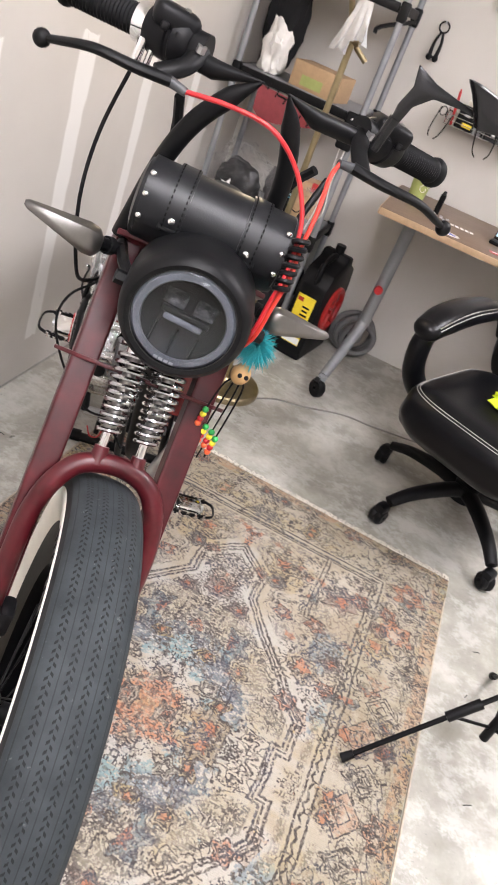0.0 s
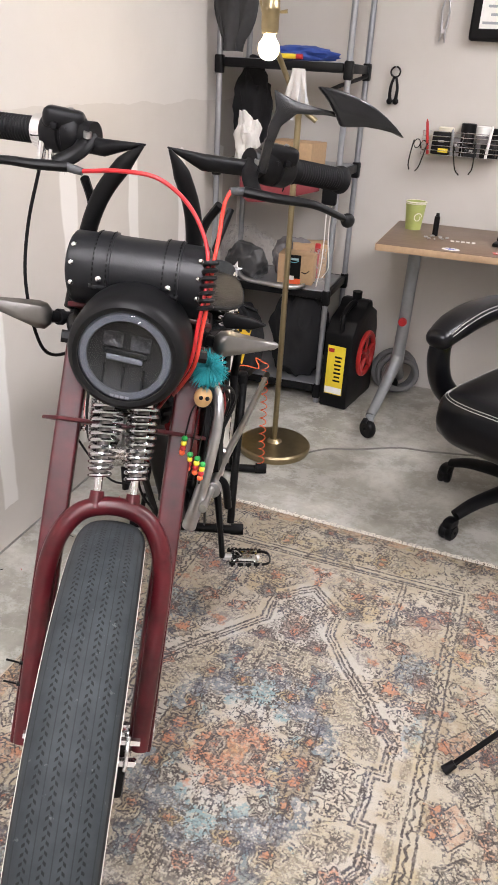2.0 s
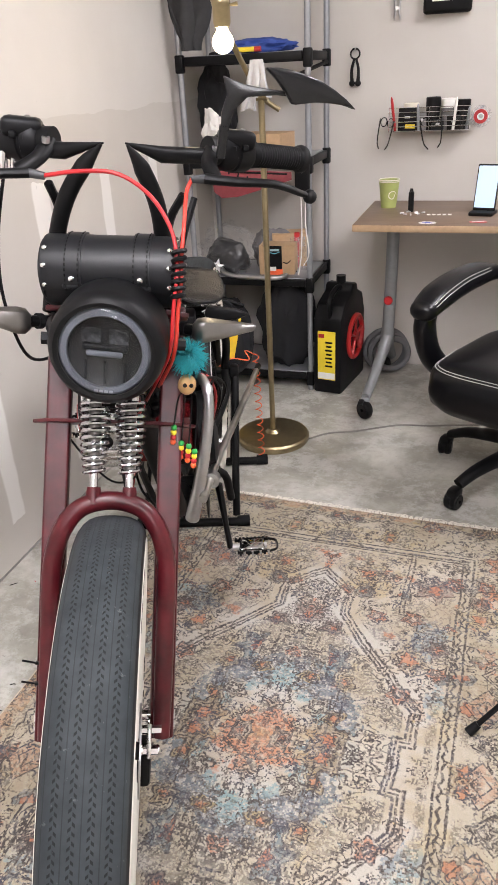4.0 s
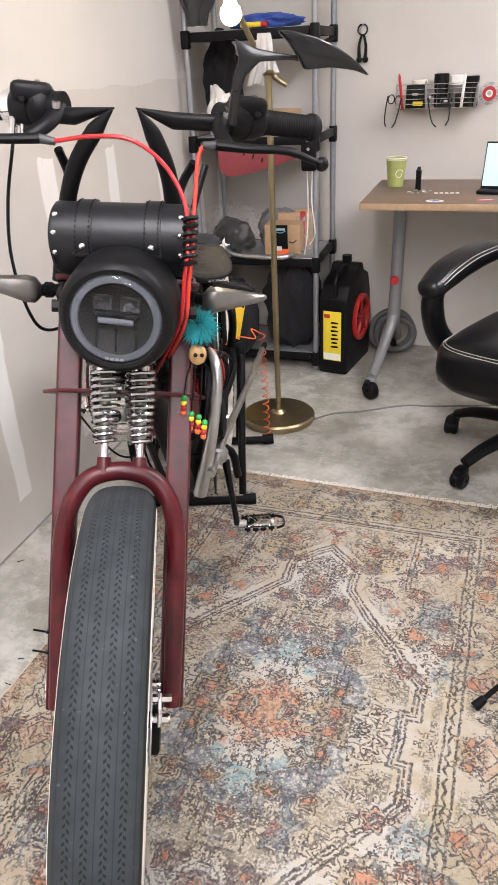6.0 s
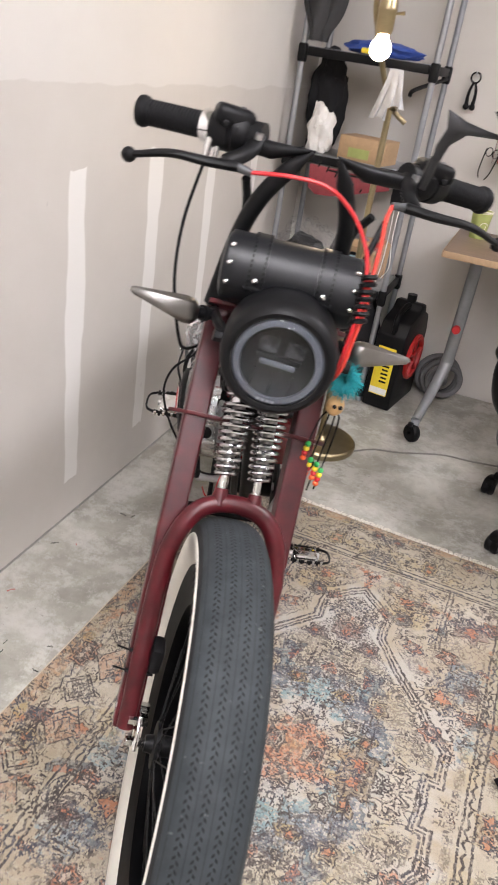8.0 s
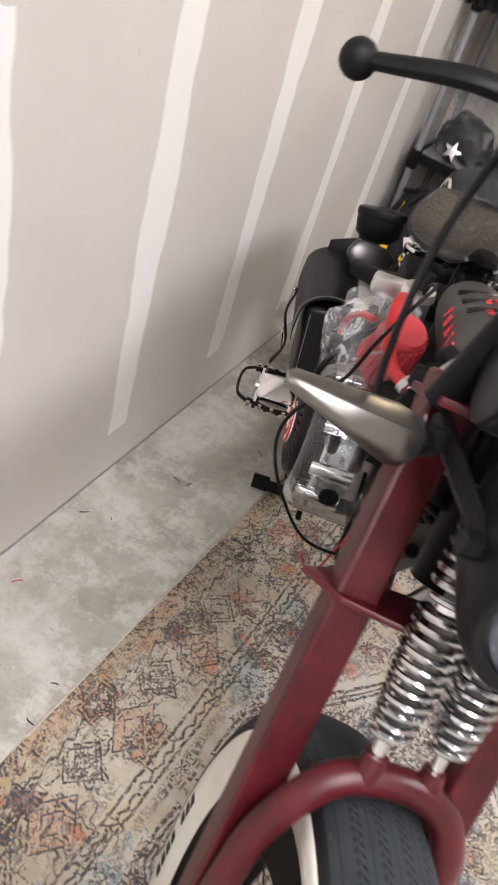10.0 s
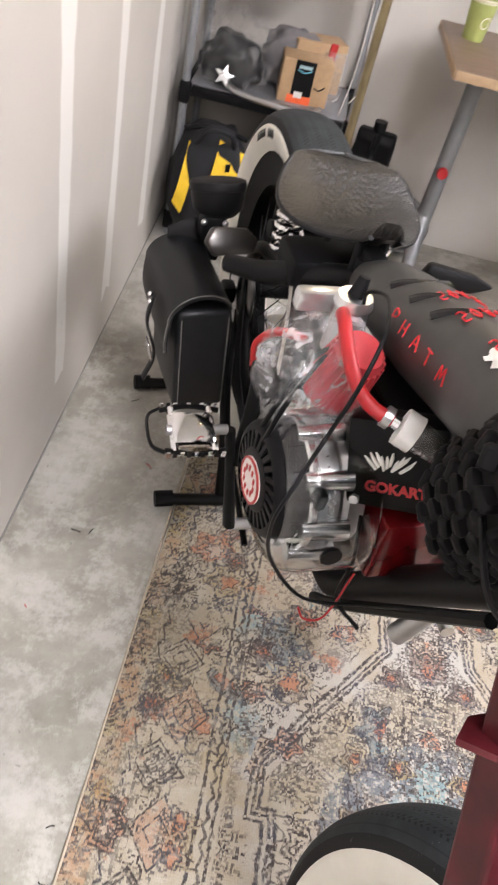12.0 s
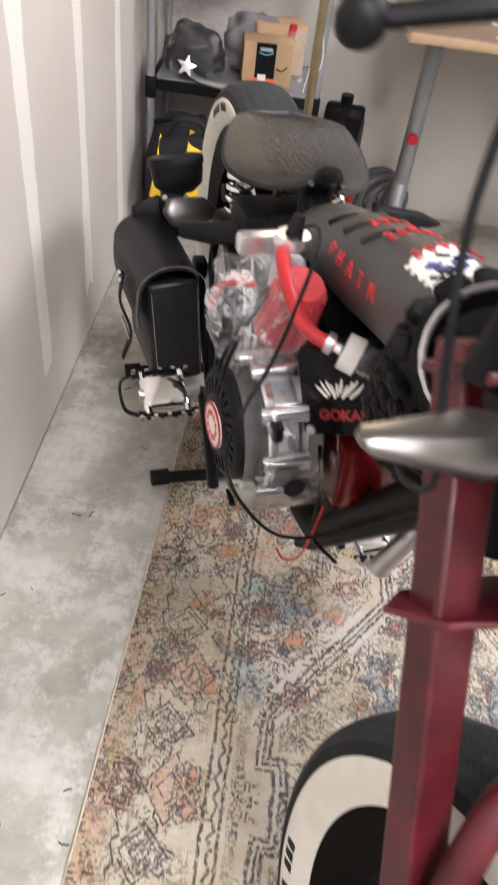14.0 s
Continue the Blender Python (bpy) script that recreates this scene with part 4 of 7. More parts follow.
for k, lx in enumerate((0.905, 2.0)):
    part("column", tube(B(), [(lx, 3.06, DZ - 0.03), (lx - 0.002, 3.055, 0.45), (lx - 0.006, 3.045, 0.255)], 0.0305, 16, 1, flat=0.85), M_DESK_LEG, desk)
    part("foot_bar", tube(B(), [(lx - 0.006, 3.05, 0.28), (lx - 0.010, 3.025, 0.235), (lx - 0.030, 2.90, 0.155), (lx - 0.050, 2.76, 0.085)], [0.028, 0.026, 0.022, 0.020], 14, 1), M_DESK_LEG, desk)
    part("foot_bar", tube(B(), [(lx - 0.006, 3.045, 0.28), (lx - 0.012, 3.14, 0.19), (lx - 0.012, 3.27, 0.09)], [0.027, 0.023, 0.021], 14, 4), M_DESK_LEG, desk)
    part("knob", lathe(B(), [(0, 0.034), (0.016, 0.034), (0.019, 0.028), (0.019, 0.02), (0, 0.02)], pose(lx - 0.006, 3.044, 0.42, 90, 0, 0), 12), M_RED, desk, "red round knob")
    for y, z in ((2.735, 0.04), (3.29, 0.04)):
        wheel = part("castor", lathe(B(), [(0.008, -0.016), (0.034, -0.016), (0.0395, -0.009), (0.0395, 0.009), (0.034, 0.016), (0.008, 0.016)], pose(lx - 0.05, y, z, 0, 90, 48), 24, closed=True), M_BLACK_PLASTIC, desk)
        part("fork", box(B(), (lx - 0.048, y + 0.012, 0.078), (0.034, 0.035, 0.036), bevel=0.008), M_GREY_TUBE, wheel)
        part("brake", box(B(), (lx - 0.062, y - 0.025, 0.082), (0.022, 0.05, 0.010), pose(0, 0, 0), bevel=0.004), M_BLACK_PLASTIC, wheel)
spool = thing("hose_coil", pose(0.86, 3.30, 0), "dark grey coiled hose leaning by the desk's rear castor", "hose")
bm = B()
for k, (r, dx) in enumerate(((0.095, 0), (0.085, 0.02), (0.072, 0.04))):
    tube(bm, [(0.0 + dx + r * math.cos(a) * 0.95, -0.03 * k + 0.03 * math.cos(a), 0.104 + r * math.sin(a)) for a in [2 * math.pi * i / 20 for i in range(21)]], 0.014, 8, 2)
part("hose", bm, simple("grey_hose", (0.13, 0.13, 0.135), 0.55), spool)

cup = thing("paper_cup", pose(0.866, 3.17, DZ), "green paper coffee cup with a cream swirl", "cup")
part("cup", lathe(B(), [(0, 0.004), (0.029, 0.004), (0.029, 0), (0.031, 0), (0.0415, 0.105), (0.0425, 0.1055), (0.0435, 0.1085), (0.0425, 0.1115), (0.0405, 0.1105), (0.0395, 0.104), (0.0295, 0.008), (0, 0.008)], seg=32), M_GREEN, cup)
part("rim", lathe(B(), [(0.0405, 0.098), (0.0418, 0.105), (0.0438, 0.1085), (0.0425, 0.1122), (0.0405, 0.111), (0.0395, 0.1)], seg=32), M_CREAM, cup, "cream rolled rim")
bm = B()
pts = []
for i in range(40):
    a = 0.3 + 6.5 * i / 39
    r = 0.019 - 0.010 * i / 39
    u, h = 0.006 + r * math.cos(a), 0.05 + r * math.sin(a)
    R = 0.0315 + 0.0104 * h / 0.105
    th = -math.pi / 2 + u / R + 0.35
    pts.append((R * math.cos(th), R * math.sin(th), h))
tube(bm, pts, 0.0018, 5, 1)
part("swirl", bm, M_CREAM, cup, "cream printed swirl")
vape = thing("black_stick", pose(0.968, 3.07, DZ), "black cylindrical pocket device standing on the desk", "device")
part("body", cyl(B(), (0, 0, 0), (0, 0, 0.075), 0.0115, 0.011, 16), M_BLACK_MATT, vape)
part("tip", cyl(B(), (0, 0, 0.075), (0, 0, 0.088), 0.008, 0.006, 12), M_BLACK_GLOSS, vape)
for k in range(9):
    a = 2.4 * k
    t = tagged(part("screw", cyl(B(), (-0.006, 0, 0.003), (0.008, 0, 0.003), 0.003, seg=8), M_STEEL), "small steel screw lying on the desk", "screw", "screws on the desk")
    t.matrix_world = pose(0.975 + 0.05 * math.cos(a) * (0.4 + 0.07 * k), 3.02 + 0.035 * math.sin(a), DZ, 0, 0, 50 * k)
sticker = thing("sticker", pose(1.055, 2.83, DZ + 0.0004), "small white sticker with a blue star", "sticker")
part("paper", slab(B(), [(0.034 * math.cos(i * 0.7), 0.026 * math.sin(i * 0.7)) for i in range(9)], 0.0006), M_PAPER, sticker)
part("star", slab(B(), [((0.022 if i % 2 else 0.009) * math.cos(math.pi * i / 5), (0.02 if i % 2 else 0.008) * math.sin(math.pi * i / 5)) for i in range(10)], 0.0006, pose(0, 0, 0.0007)), simple("blue_ink", (0.10, 0.14, 0.50), 0.5), sticker)
decal = thing("decal", pose(1.085, 3.0, DZ + 0.0004, 0, 0, 4), "pale lettering decal on the desk top", "decal")
for i in range(5):
    part("bar", box(B(), (-0.04 + 0.02 * i, 0, 0.0004), (0.014, 0.026, 0.0008)), M_PAPER, decal)
phone = thing("phone", pose(1.245, 3.0, DZ, 0, 0, -12), "tablet standing on a dark stand, screen lit", "tablet")
part("stand", box(B(), (0, 0.01, 0.007), (0.09, 0.09, 0.014), bevel=0.004), M_BLACK_MATT, phone)
m = pose(0, 0.02, 0.012, -14, 0, 0)
part("case", box(B(), (0, 0, 0.085), (0.085, 0.010, 0.17), m, bevel=0.004), M_BLACK_GLOSS, phone)
part("screen", box(B(), (0, -0.006, 0.087), (0.075, 0.0015, 0.152), m), glow("screen_glow", (0.35, 0.48, 0.60), 0.9), phone, "lit pale blue screen")
keys = thing("card", pose(1.235, 2.85, DZ + 0.0006, 0, 0, 10), "small red and white card lying on the desk", "card")
part("card", box(B(), (0, 0, 0.0008), (0.06, 0.03, 0.0014)), M_RED_PLASTIC, keys)
part("bar", box(B(), (0, 0, 0.0018), (0.04, 0.008, 0.0006)), M_PAPER, keys)

# ---- things on the back wall ----
WY = Y1
bask = thing("wire_basket", pose(0.998, WY, 1.10), "chromed wire basket with glasses, pens and jars on the wall", "wire basket")
for i in range(6):
    z = -0.045 + 0.018 * i
    part("wire", tube(B(), [(-0.165, -0.004, z), (-0.165, -0.085, z), (0.165, -0.085, z), (0.165, -0.004, z)], 0.0016, 6, 1), M_CHROME, bask)
for i in range(3):
    x = -0.163 + 0.163 * i
    part("wire", tube(B(), [(x, -0.004, 0.05), (x, -0.086, 0.046), (x, -0.086, -0.046), (x, -0.004, -0.046)], 0.0016, 6, 1), M_CHROME, bask)
for x, r, h, mat in ((-0.075, 0.030, 0.105, M_CREAM), (0.012, 0.028, 0.125, M_BLACK_PLASTIC), (0.072, 0.027, 0.118, M_WHITE), (0.132, 0.027, 0.112, M_BLACK_PLASTIC)):
    jar = thing("jar", pose(0.998 + x, WY - 0.045, 1.056), ("small dark jar with a pale screw lid" if mat in (M_CREAM, M_WHITE) else "small dark jar with a black screw lid") + " standing in the basket", "jar", "jars in the basket")
    part("jar", cyl(B(), (0, 0, 0), (0, 0, h * 0.7), r), M_GREY_CLOTH if mat is M_WHITE else M_BLACK_GLOSS, jar)
    part("lid", lathe(B(), [(0, h * 0.7), (r * 1.06, h * 0.7), (r * 1.06, h * 0.98), (r * 0.95, h), (0, h)], None, 24), mat, jar)
for x, z, w, h, mat, lab in ((-0.088, 0.0, 0.075, 0.088, M_BLACK_PLASTIC, "black"), (-0.025, 0.0, 0.03, 0.070, M_GREY_CLOTH, "grey"), (0.035, 0.0, 0.05, 0.040, M_BLACK_CLOTH, "black"), (0.10, 0.0, 0.055, 0.055, M_BLACK_MATT, "black")):
    gad = thing("small_case", pose(0.998 + x, WY - 0.062, 1.056 + z, 0, 3 * math.sin(40 * x), 0), "small " + lab + " plastic case standing in the basket", "case", "cases in the basket")
    part("case", box(B(), (0, 0, h / 2), (w, 0.036, h), bevel=0.005), mat, gad)
    part("latch", box(B(), (0, -0.020, h * 0.6), (w * 0.3, 0.005, 0.008), bevel=0.001), M_STEEL, gad)
    if x < -0.05:
        part("label", box(B(), (0.012, -0.0192, 0.018), (0.040, 0.0012, 0.016)), M_YELLOW, gad, "yellow sticker")
for x, col, ln, lean in ((-0.135, M_RED_PLASTIC, 0.125, -8), (0.098, M_WHITE, 0.115, 4), (-0.040, M_GREY_TUBE, 0.095, -3), (0.150, M_GREY_TUBE, 0.08, 6)):
    pen = thing("pen", pose(0.998 + x, WY - 0.078, 1.052, 4, lean, 0), {M_RED_PLASTIC: "red", M_GREY_TUBE: "grey", M_WHITE: "white"}[col] + " pen standing in the wire basket", "pen", "pens in the basket")
    part("barrel", cyl(B(), (0, 0, 0.003), (0, 0, ln), 0.0058, seg=10), col, pen)
    part("tip", cyl(B(), (0, 0, ln), (0, 0, ln + 0.012), 0.0058, 0.002, seg=10), col, pen)
for x, tilt, w in ((-0.172, 10, 0.028), (0.012, -8, 0.042)):
    gl = thing("glasses", pose(0.998 + x, WY - 0.092, 1.075, 0, tilt, 0), "black-framed glasses folded over the basket's front wire", "glasses", "hung glasses")
    for s in (-1, 1):
        part("rim", tube(B(), [(w * 0.5 * s + w * 0.45 * math.cos(a), 0.012, 0.016 + 0.017 * math.sin(a)) for a in [2 * math.pi * i / 16 for i in range(17)]], 0.0022, 6, 2), M_BLACK_GLOSS, gl)
        part("temple", tube(B(), [(w * s, 0.010, 0.022), (w * s, -0.006, 0.024), (w * s * 0.95, -0.010, -0.02), (w * s * 0.8, -0.010, -0.065), (w * s * 0.45, -0.006, -0.088)], 0.0026, 6, 5), M_BLACK_GLOSS, gl)
    part("bridge", tube(B(), [(-w * 0.12, 0.012, 0.022), (w * 0.12, 0.012, 0.022)], 0.002, 6, 1), M_BLACK_GLOSS, gl)
hook = thing("carabiner", pose(0.68, WY, 1.275), "black carabiner with keys hanging on a wall hook", "carabiner")
part("hook", tube(B(), [(0, 0, 0.09), (0, -0.02, 0.09), (0, -0.026, 0.10)], 0.003, 6, 3), M_STEEL, hook)
part("ring", tube(B(), [(0.019 * math.cos(a), -0.022, 0.078 + 0.019 * math.sin(a)) for a in [2 * math.pi * i / 16 for i in range(17)]], 0.0038, 6, 2), M_BLACK_GLOSS, hook)
for s in (-1, 1):
    part("loop", tube(B(), [(0.004 * s, -0.02, 0.06), (0.014 * s, -0.022, 0.02), (0.012 * s, -0.02, -0.025), (0.004 * s, -0.018, -0.035)], [0.005, 0.006, 0.008, 0.01], 8, 4), M_BLACK_PLASTIC, hook)
    part("bead", ball(B(), (0.013 * s, -0.02, -0.032), 0.0125), M_BLACK_PLASTIC, hook)
pl = thing("pliers", pose(0.845, WY - 0.012, 1.50), "steel locking pliers with red tips hanging on the wall", "pliers")
for s in (-1, 1):
    part("arm", tube(B(), [(0.004 * s, 0, 0.13), (0.014 * s, 0, 0.08), (0.010 * s, 0, 0.03), (0.007 * s, -0.002, 0.0), (0.012 * s, 0, -0.035)], [0.004, 0.007, 0.008, 0.008, 0.004], 8, 5, flat=0.6), M_STEEL, pl)
part("pivot", cyl(B(), (0, -0.012, 0.005), (0, 0.008, 0.005), 0.008), M_STEEL, pl)
part("tip", ball(B(), (0.0, 0, 0.135), 0.008), M_RED_PLASTIC, pl, "red tip")
fr = thing("wall_case", pose(1.04, WY, 1.62), "black framed case with a white printed sheet on the wall", "wall case")
part("case", box(B(), (0, -0.022, 0), (0.185, 0.044, 0.29), bevel=0.014, seg=3), M_BLACK_PLASTIC, fr)
part("sheet", box(B(), (0.0, -0.0455, 0.005), (0.115, 0.0015, 0.215)), M_PAPER, fr, "white printed sheet")
for i in range(7):
    part("print_bar", box(B(), (-0.005 + 0.008 * (i % 3), -0.0468, 0.085 - 0.028 * i), (0.085 - 0.012 * (i % 3), 0.001, 0.009)), M_GREY_TUBE, fr)
part("seal", cyl(B(), (0.038, -0.0475, -0.085), (0.038, -0.046, -0.085), 0.011), M_RED_PLASTIC, fr, "round red mark")

reel = thing("tape_reel", pose(1.20, WY, 1.10), "red tape reel in a clear round case on the wall", "tape")
part("tape", lathe(B(), [(0.014, -0.006), (0.027, -0.006), (0.028, -0.014), (0.027, -0.022), (0.014, -0.022)], None, 28, "Y", True), M_RED_PLASTIC, reel, "red tape")
part("core", lathe(B(), [(0.009, -0.006), (0.014, -0.006), (0.014, -0.024), (0.009, -0.024)], None, 24, "Y", True), M_WHITE, reel, "white core")
part("case", lathe(B(), [(0.0285, -0.003), (0.042, -0.003), (0.0435, -0.014), (0.042, -0.025), (0.0285, -0.024)], None, 32, "Y", True), M_FILM, reel, "clear case")

# ---- office chair ----
CH = pose(1.487, 2.332, 0, 0, 0, -26)
chair = thing("office_chair", CH, "black leather swivel chair with padded loop armrests", "office chair")
for i in range(5):
    a = radians(223.5 + 26 + 72 * i)
    c, s = math.cos(a), math.sin(a)
    part("leg", tube(B(), [(0.03 * c, 0.03 * s, 0.135), (0.12 * c, 0.12 * s, 0.135), (0.24 * c, 0.24 * s, 0.115), (0.315 * c, 0.315 * s, 0.085)], [0.032, 0.030, 0.025, 0.021], 12, 5, flat=0.75), M_BLACK_PLASTIC, chair)
    w = part("castor", lathe(B(), [(0.006, -0.024), (0.022, -0.024), (0.029, -0.018), (0.030, -0.006), (0.026, 0.0), (0.030, 0.006), (0.029, 0.018), (0.022, 0.024), (0.006, 0.024)], pose(0.331 * c, 0.331 * s, 0.0305, 0, 90, 50 * i), 20, closed=True), M_BLACK_PLASTIC, chair)
    part("hood", box(B(), (0.328 * c, 0.328 * s, 0.058), (0.04, 0.052, 0.035), bevel=0.012), M_BLACK_PLASTIC, w)
part("gas_lift", cyl(B(), (0, 0, 0.10), (0, 0, 0.36), 0.03, 0.022), M_BLACK_PLASTIC, chair)
part("hub", cyl(B(), (0, 0, 0.10), (0, 0, 0.165), 0.05, 0.045), M_BLACK_PLASTIC, chair)
part("mechanism", box(B(), (0, -0.02, 0.355), (0.2, 0.26, 0.045), bevel=0.01), M_BLACK_PLASTIC, chair)


def cushion(name, c, s, mat, parent, m=None, power=0.42, label="", lump_=0.02):
    bm = bmesh.new()
    bmesh.ops.create_icosphere(bm, subdivisions=5, radius=1)
    for v in bm.verts:
        n = v.co.normalized()
        q = Vector((math.copysign(abs(n.x) ** power, n.x), math.copysign(abs(n.y) ** power, n.y), math.copysign(abs(n.z) ** 0.75, n.z)))
        q *= 1 + lump_ * noise.noise(n * 3)
        v.co = (m or Matrix()) @ (Vector(c) + Vector((q.x * s[0] / 2, q.y * s[1] / 2, q.z * s[2] / 2)))
    return part(name, bm, mat, parent, label, sharp=80)


def seat_seam(a, e):
    """A point of the seat's skin at bearing a and height angle e, in degrees."""
    n = Vector((math.cos(radians(a)) * math.cos(radians(e)), math.sin(radians(a)) * math.cos(radians(e)), math.sin(radians(e))))
    q = Vector((math.copysign(abs(n.x) ** 0.42, n.x), math.copysign(abs(n.y) ** 0.42, n.y), math.copysign(abs(n.z) ** 0.75, n.z)))
    q *= 1.004 + 0.02 * noise.noise(n * 3)
    return Vector((0.012 + q.x * 0.245, -0.135 + q.y * 0.27, 0.425 + q.z * 0.095))


seat = cushion("seat", (0.012, -0.135, 0.425), (0.49, 0.54, 0.19), M_CHAIR_LEATHER, chair)
for e in (33, 38):
    part("piping", tube(B(), [seat_seam(5 * k, e) for k in range(73)], 0.0013, 5, 1), M_STITCH, seat, "pale stitching")
back = cushion("backrest", (0, 0, 0.30), (0.50, 0.14, 0.62), M_CHAIR_LEATHER, chair, pose(0, 0.185, 0.44, -12, 0, 0))
part("back_frame", tube(B(), [(0, 0.05, 0.36), (0, 0.22, 0.36), (0, 0.27, 0.5)], 0.03, 10, 4, flat=0.5), M_BLACK_PLASTIC, chair)
for sx in (-1, 1):
    bm = tube(B(), [(0.272 * sx, 0.13, 0.665), (0.278 * sx, 0.04, 0.676), (0.282 * sx, -0.10, 0.672), (0.282 * sx, -0.21, 0.655), (0.280 * sx, -0.285, 0.632)], [0.038, 0.052, 0.057, 0.056, 0.046], 18, 6, flat=0.72)
    ball(bm, (0.280 * sx, -0.284, 0.631), 0.046, seg=20, scale=(1, 0.8, 0.74))
    arm = part("armrest", bm, M_CHAIR_LEATHER, chair, "padded leather armrest")
    part("arm_post", tube(B(), [(0.280 * sx, -0.262, 0.628), (0.284 * sx, -0.268, 0.57), (0.280 * sx, -0.235, 0.48), (0.264 * sx, -0.165, 0.405), (0.24 * sx, -0.10, 0.36)], [0.040, 0.044, 0.042, 0.038, 0.030], 16, 6, flat=0.72), M_CHAIR_LEATHER, chair)
    part("arm_back", tube(B(), [(0.272 * sx, 0.10, 0.662), (0.257 * sx, 0.19, 0.645), (0.245 * sx, 0.235, 0.57)], [0.030, 0.028, 0.022], 12, 5, flat=0.7), M_BLACK_PLASTIC, chair)
    for a in (140, 153):
        ca, sa = math.cos(radians(a)) * 1.01, math.sin(radians(a)) * 0.727
        line_ = [(0.278, 0.04, 0.676, 0.052), (0.282, -0.10, 0.672, 0.057), (0.282, -0.21, 0.655, 0.056), (0.280, -0.285, 0.632, 0.047)]
        part("stitching", tube(B(), [((x + r * ca) * sx, y, z + r * sa) for x, y, z, r in line_], 0.0015, 5, 6), M_STITCH, arm, "pale thread")
vest = lump("vest", (1.52, 2.21, 0.50), (0.30, 0.22, 0.06), M_HIVIS, "bright lime work vest lying on the chair seat", "vest", 31, 0.35, 20)

# ---- tripod ----
tri_c = Vector((1.62, 1.34, 0.30))
tripod = thing("tripod", pose(0, 0, 0), "slim black metal light stand, one leg on the rug", "tripod")
foot = Vector((1.335, 1.168, 0.014))
for k, f in enumerate((foot, Vector((1.84, 1.16, 0.012)), Vector((1.68, 1.66, 0.012)))):
    top = tri_c + (f - tri_c) * 0.06
    leg = part("leg", tube(B(), [f + (top - f) * 0.02, top], 0.0065, 8, 1, flat=0.8), M_BLACK_MATT, tripod)
    part("foot", tube(B(), [f, f + (top - f) * 0.07], [0.011, 0.009], 10, 1), M_RUBBER, leg, "black rubber foot")
    part("brace", tube(B(), [f + (top - f) * 0.62, Vector((tri_c.x, tri_c.y, 0.14))], 0.004, 6, 1), M_BLACK_MATT, leg)
    part("clamp", tube(B(), [f + (top - f) * 0.60, f + (top - f) * 0.80], 0.012, 10, 1), M_BLACK_PLASTIC, leg)
part("column", cyl(B(), (tri_c.x, tri_c.y, 0.10), (tri_c.x, tri_c.y, 0.62), 0.011), M_BLACK_MATT, tripod)
part("collar", cyl(B(), (tri_c.x, tri_c.y, 0.27), (tri_c.x, tri_c.y, 0.33), 0.024), M_BLACK_PLASTIC, tripod)

# ---- scraps on the floor ----
for k in range(26):
    x, y = (random.uniform(0.04, 0.29), random.uniform(0.9, 2.2)) if k < 16 else (random.uniform(1.58, 1.95), random.uniform(1.2, 1.9))
    red = k in (2, 3, 11)
    s = tagged(part("scrap", tube(B(), [(-random.uniform(0.004, 0.014), 0, 0.0012), (0, random.uniform(-0.003, 0.003), 0.0015), (random.uniform(0.004, 0.012), 0, 0.001)], 0.0011, 5, 2), M_RED_PLASTIC if red else M_BLACK_PLASTIC), ("small red" if red else "small dark") + " scrap lying on the concrete floor", "scrap", "scraps on the floor")
    s.matrix_world = pose(x, y, 0.0, 0, 0, random.uniform(0, 180))

# ---- the chopper bicycle ----
bike = thing("motorised_chopper_bicycle", pose(0.536, 1.477, 0, 0, 0, 20), "maroon chopper bicycle with engine, springer fork and whitewall tyres", "motorised bicycle")
xf = Vector((0.978, 0.135, -0.16)).normalized()
zf = (Vector((0, 0, 1)) - xf * xf.z).normalized()
yf = zf.cross(xf)
FORK = Matrix(((xf.x, yf.x, zf.x, -0.050), (xf.y, yf.y, zf.y, -0.861), (xf.z, yf.z, zf.z, 0.366), (0, 0, 0, 1)))
CX = 0.04
# legs, arch and wheel stand turned a little against the bars
STEER = FORK @ Matrix.Translation((0.002, 0.05, 0)) @ pose(0, 0, 0, 0, -1.0, -3.5) @ Matrix.Translation((0, -0.05, 0))
fork_axes = STEER


def fpart(name, bm, mat, label="", parent=None, sharp=40):
    """A part of the steered front end, in the fork's own axes."""
    ob = part(name, bm, mat, parent or bike, label, sharp)
    if parent is None:
        ob.matrix_basis = fork_axes
    return ob


def bpart(name, bm, mat, label="", parent=None, sharp=40):
    return part(name, bm, mat, parent or bike, label, sharp)


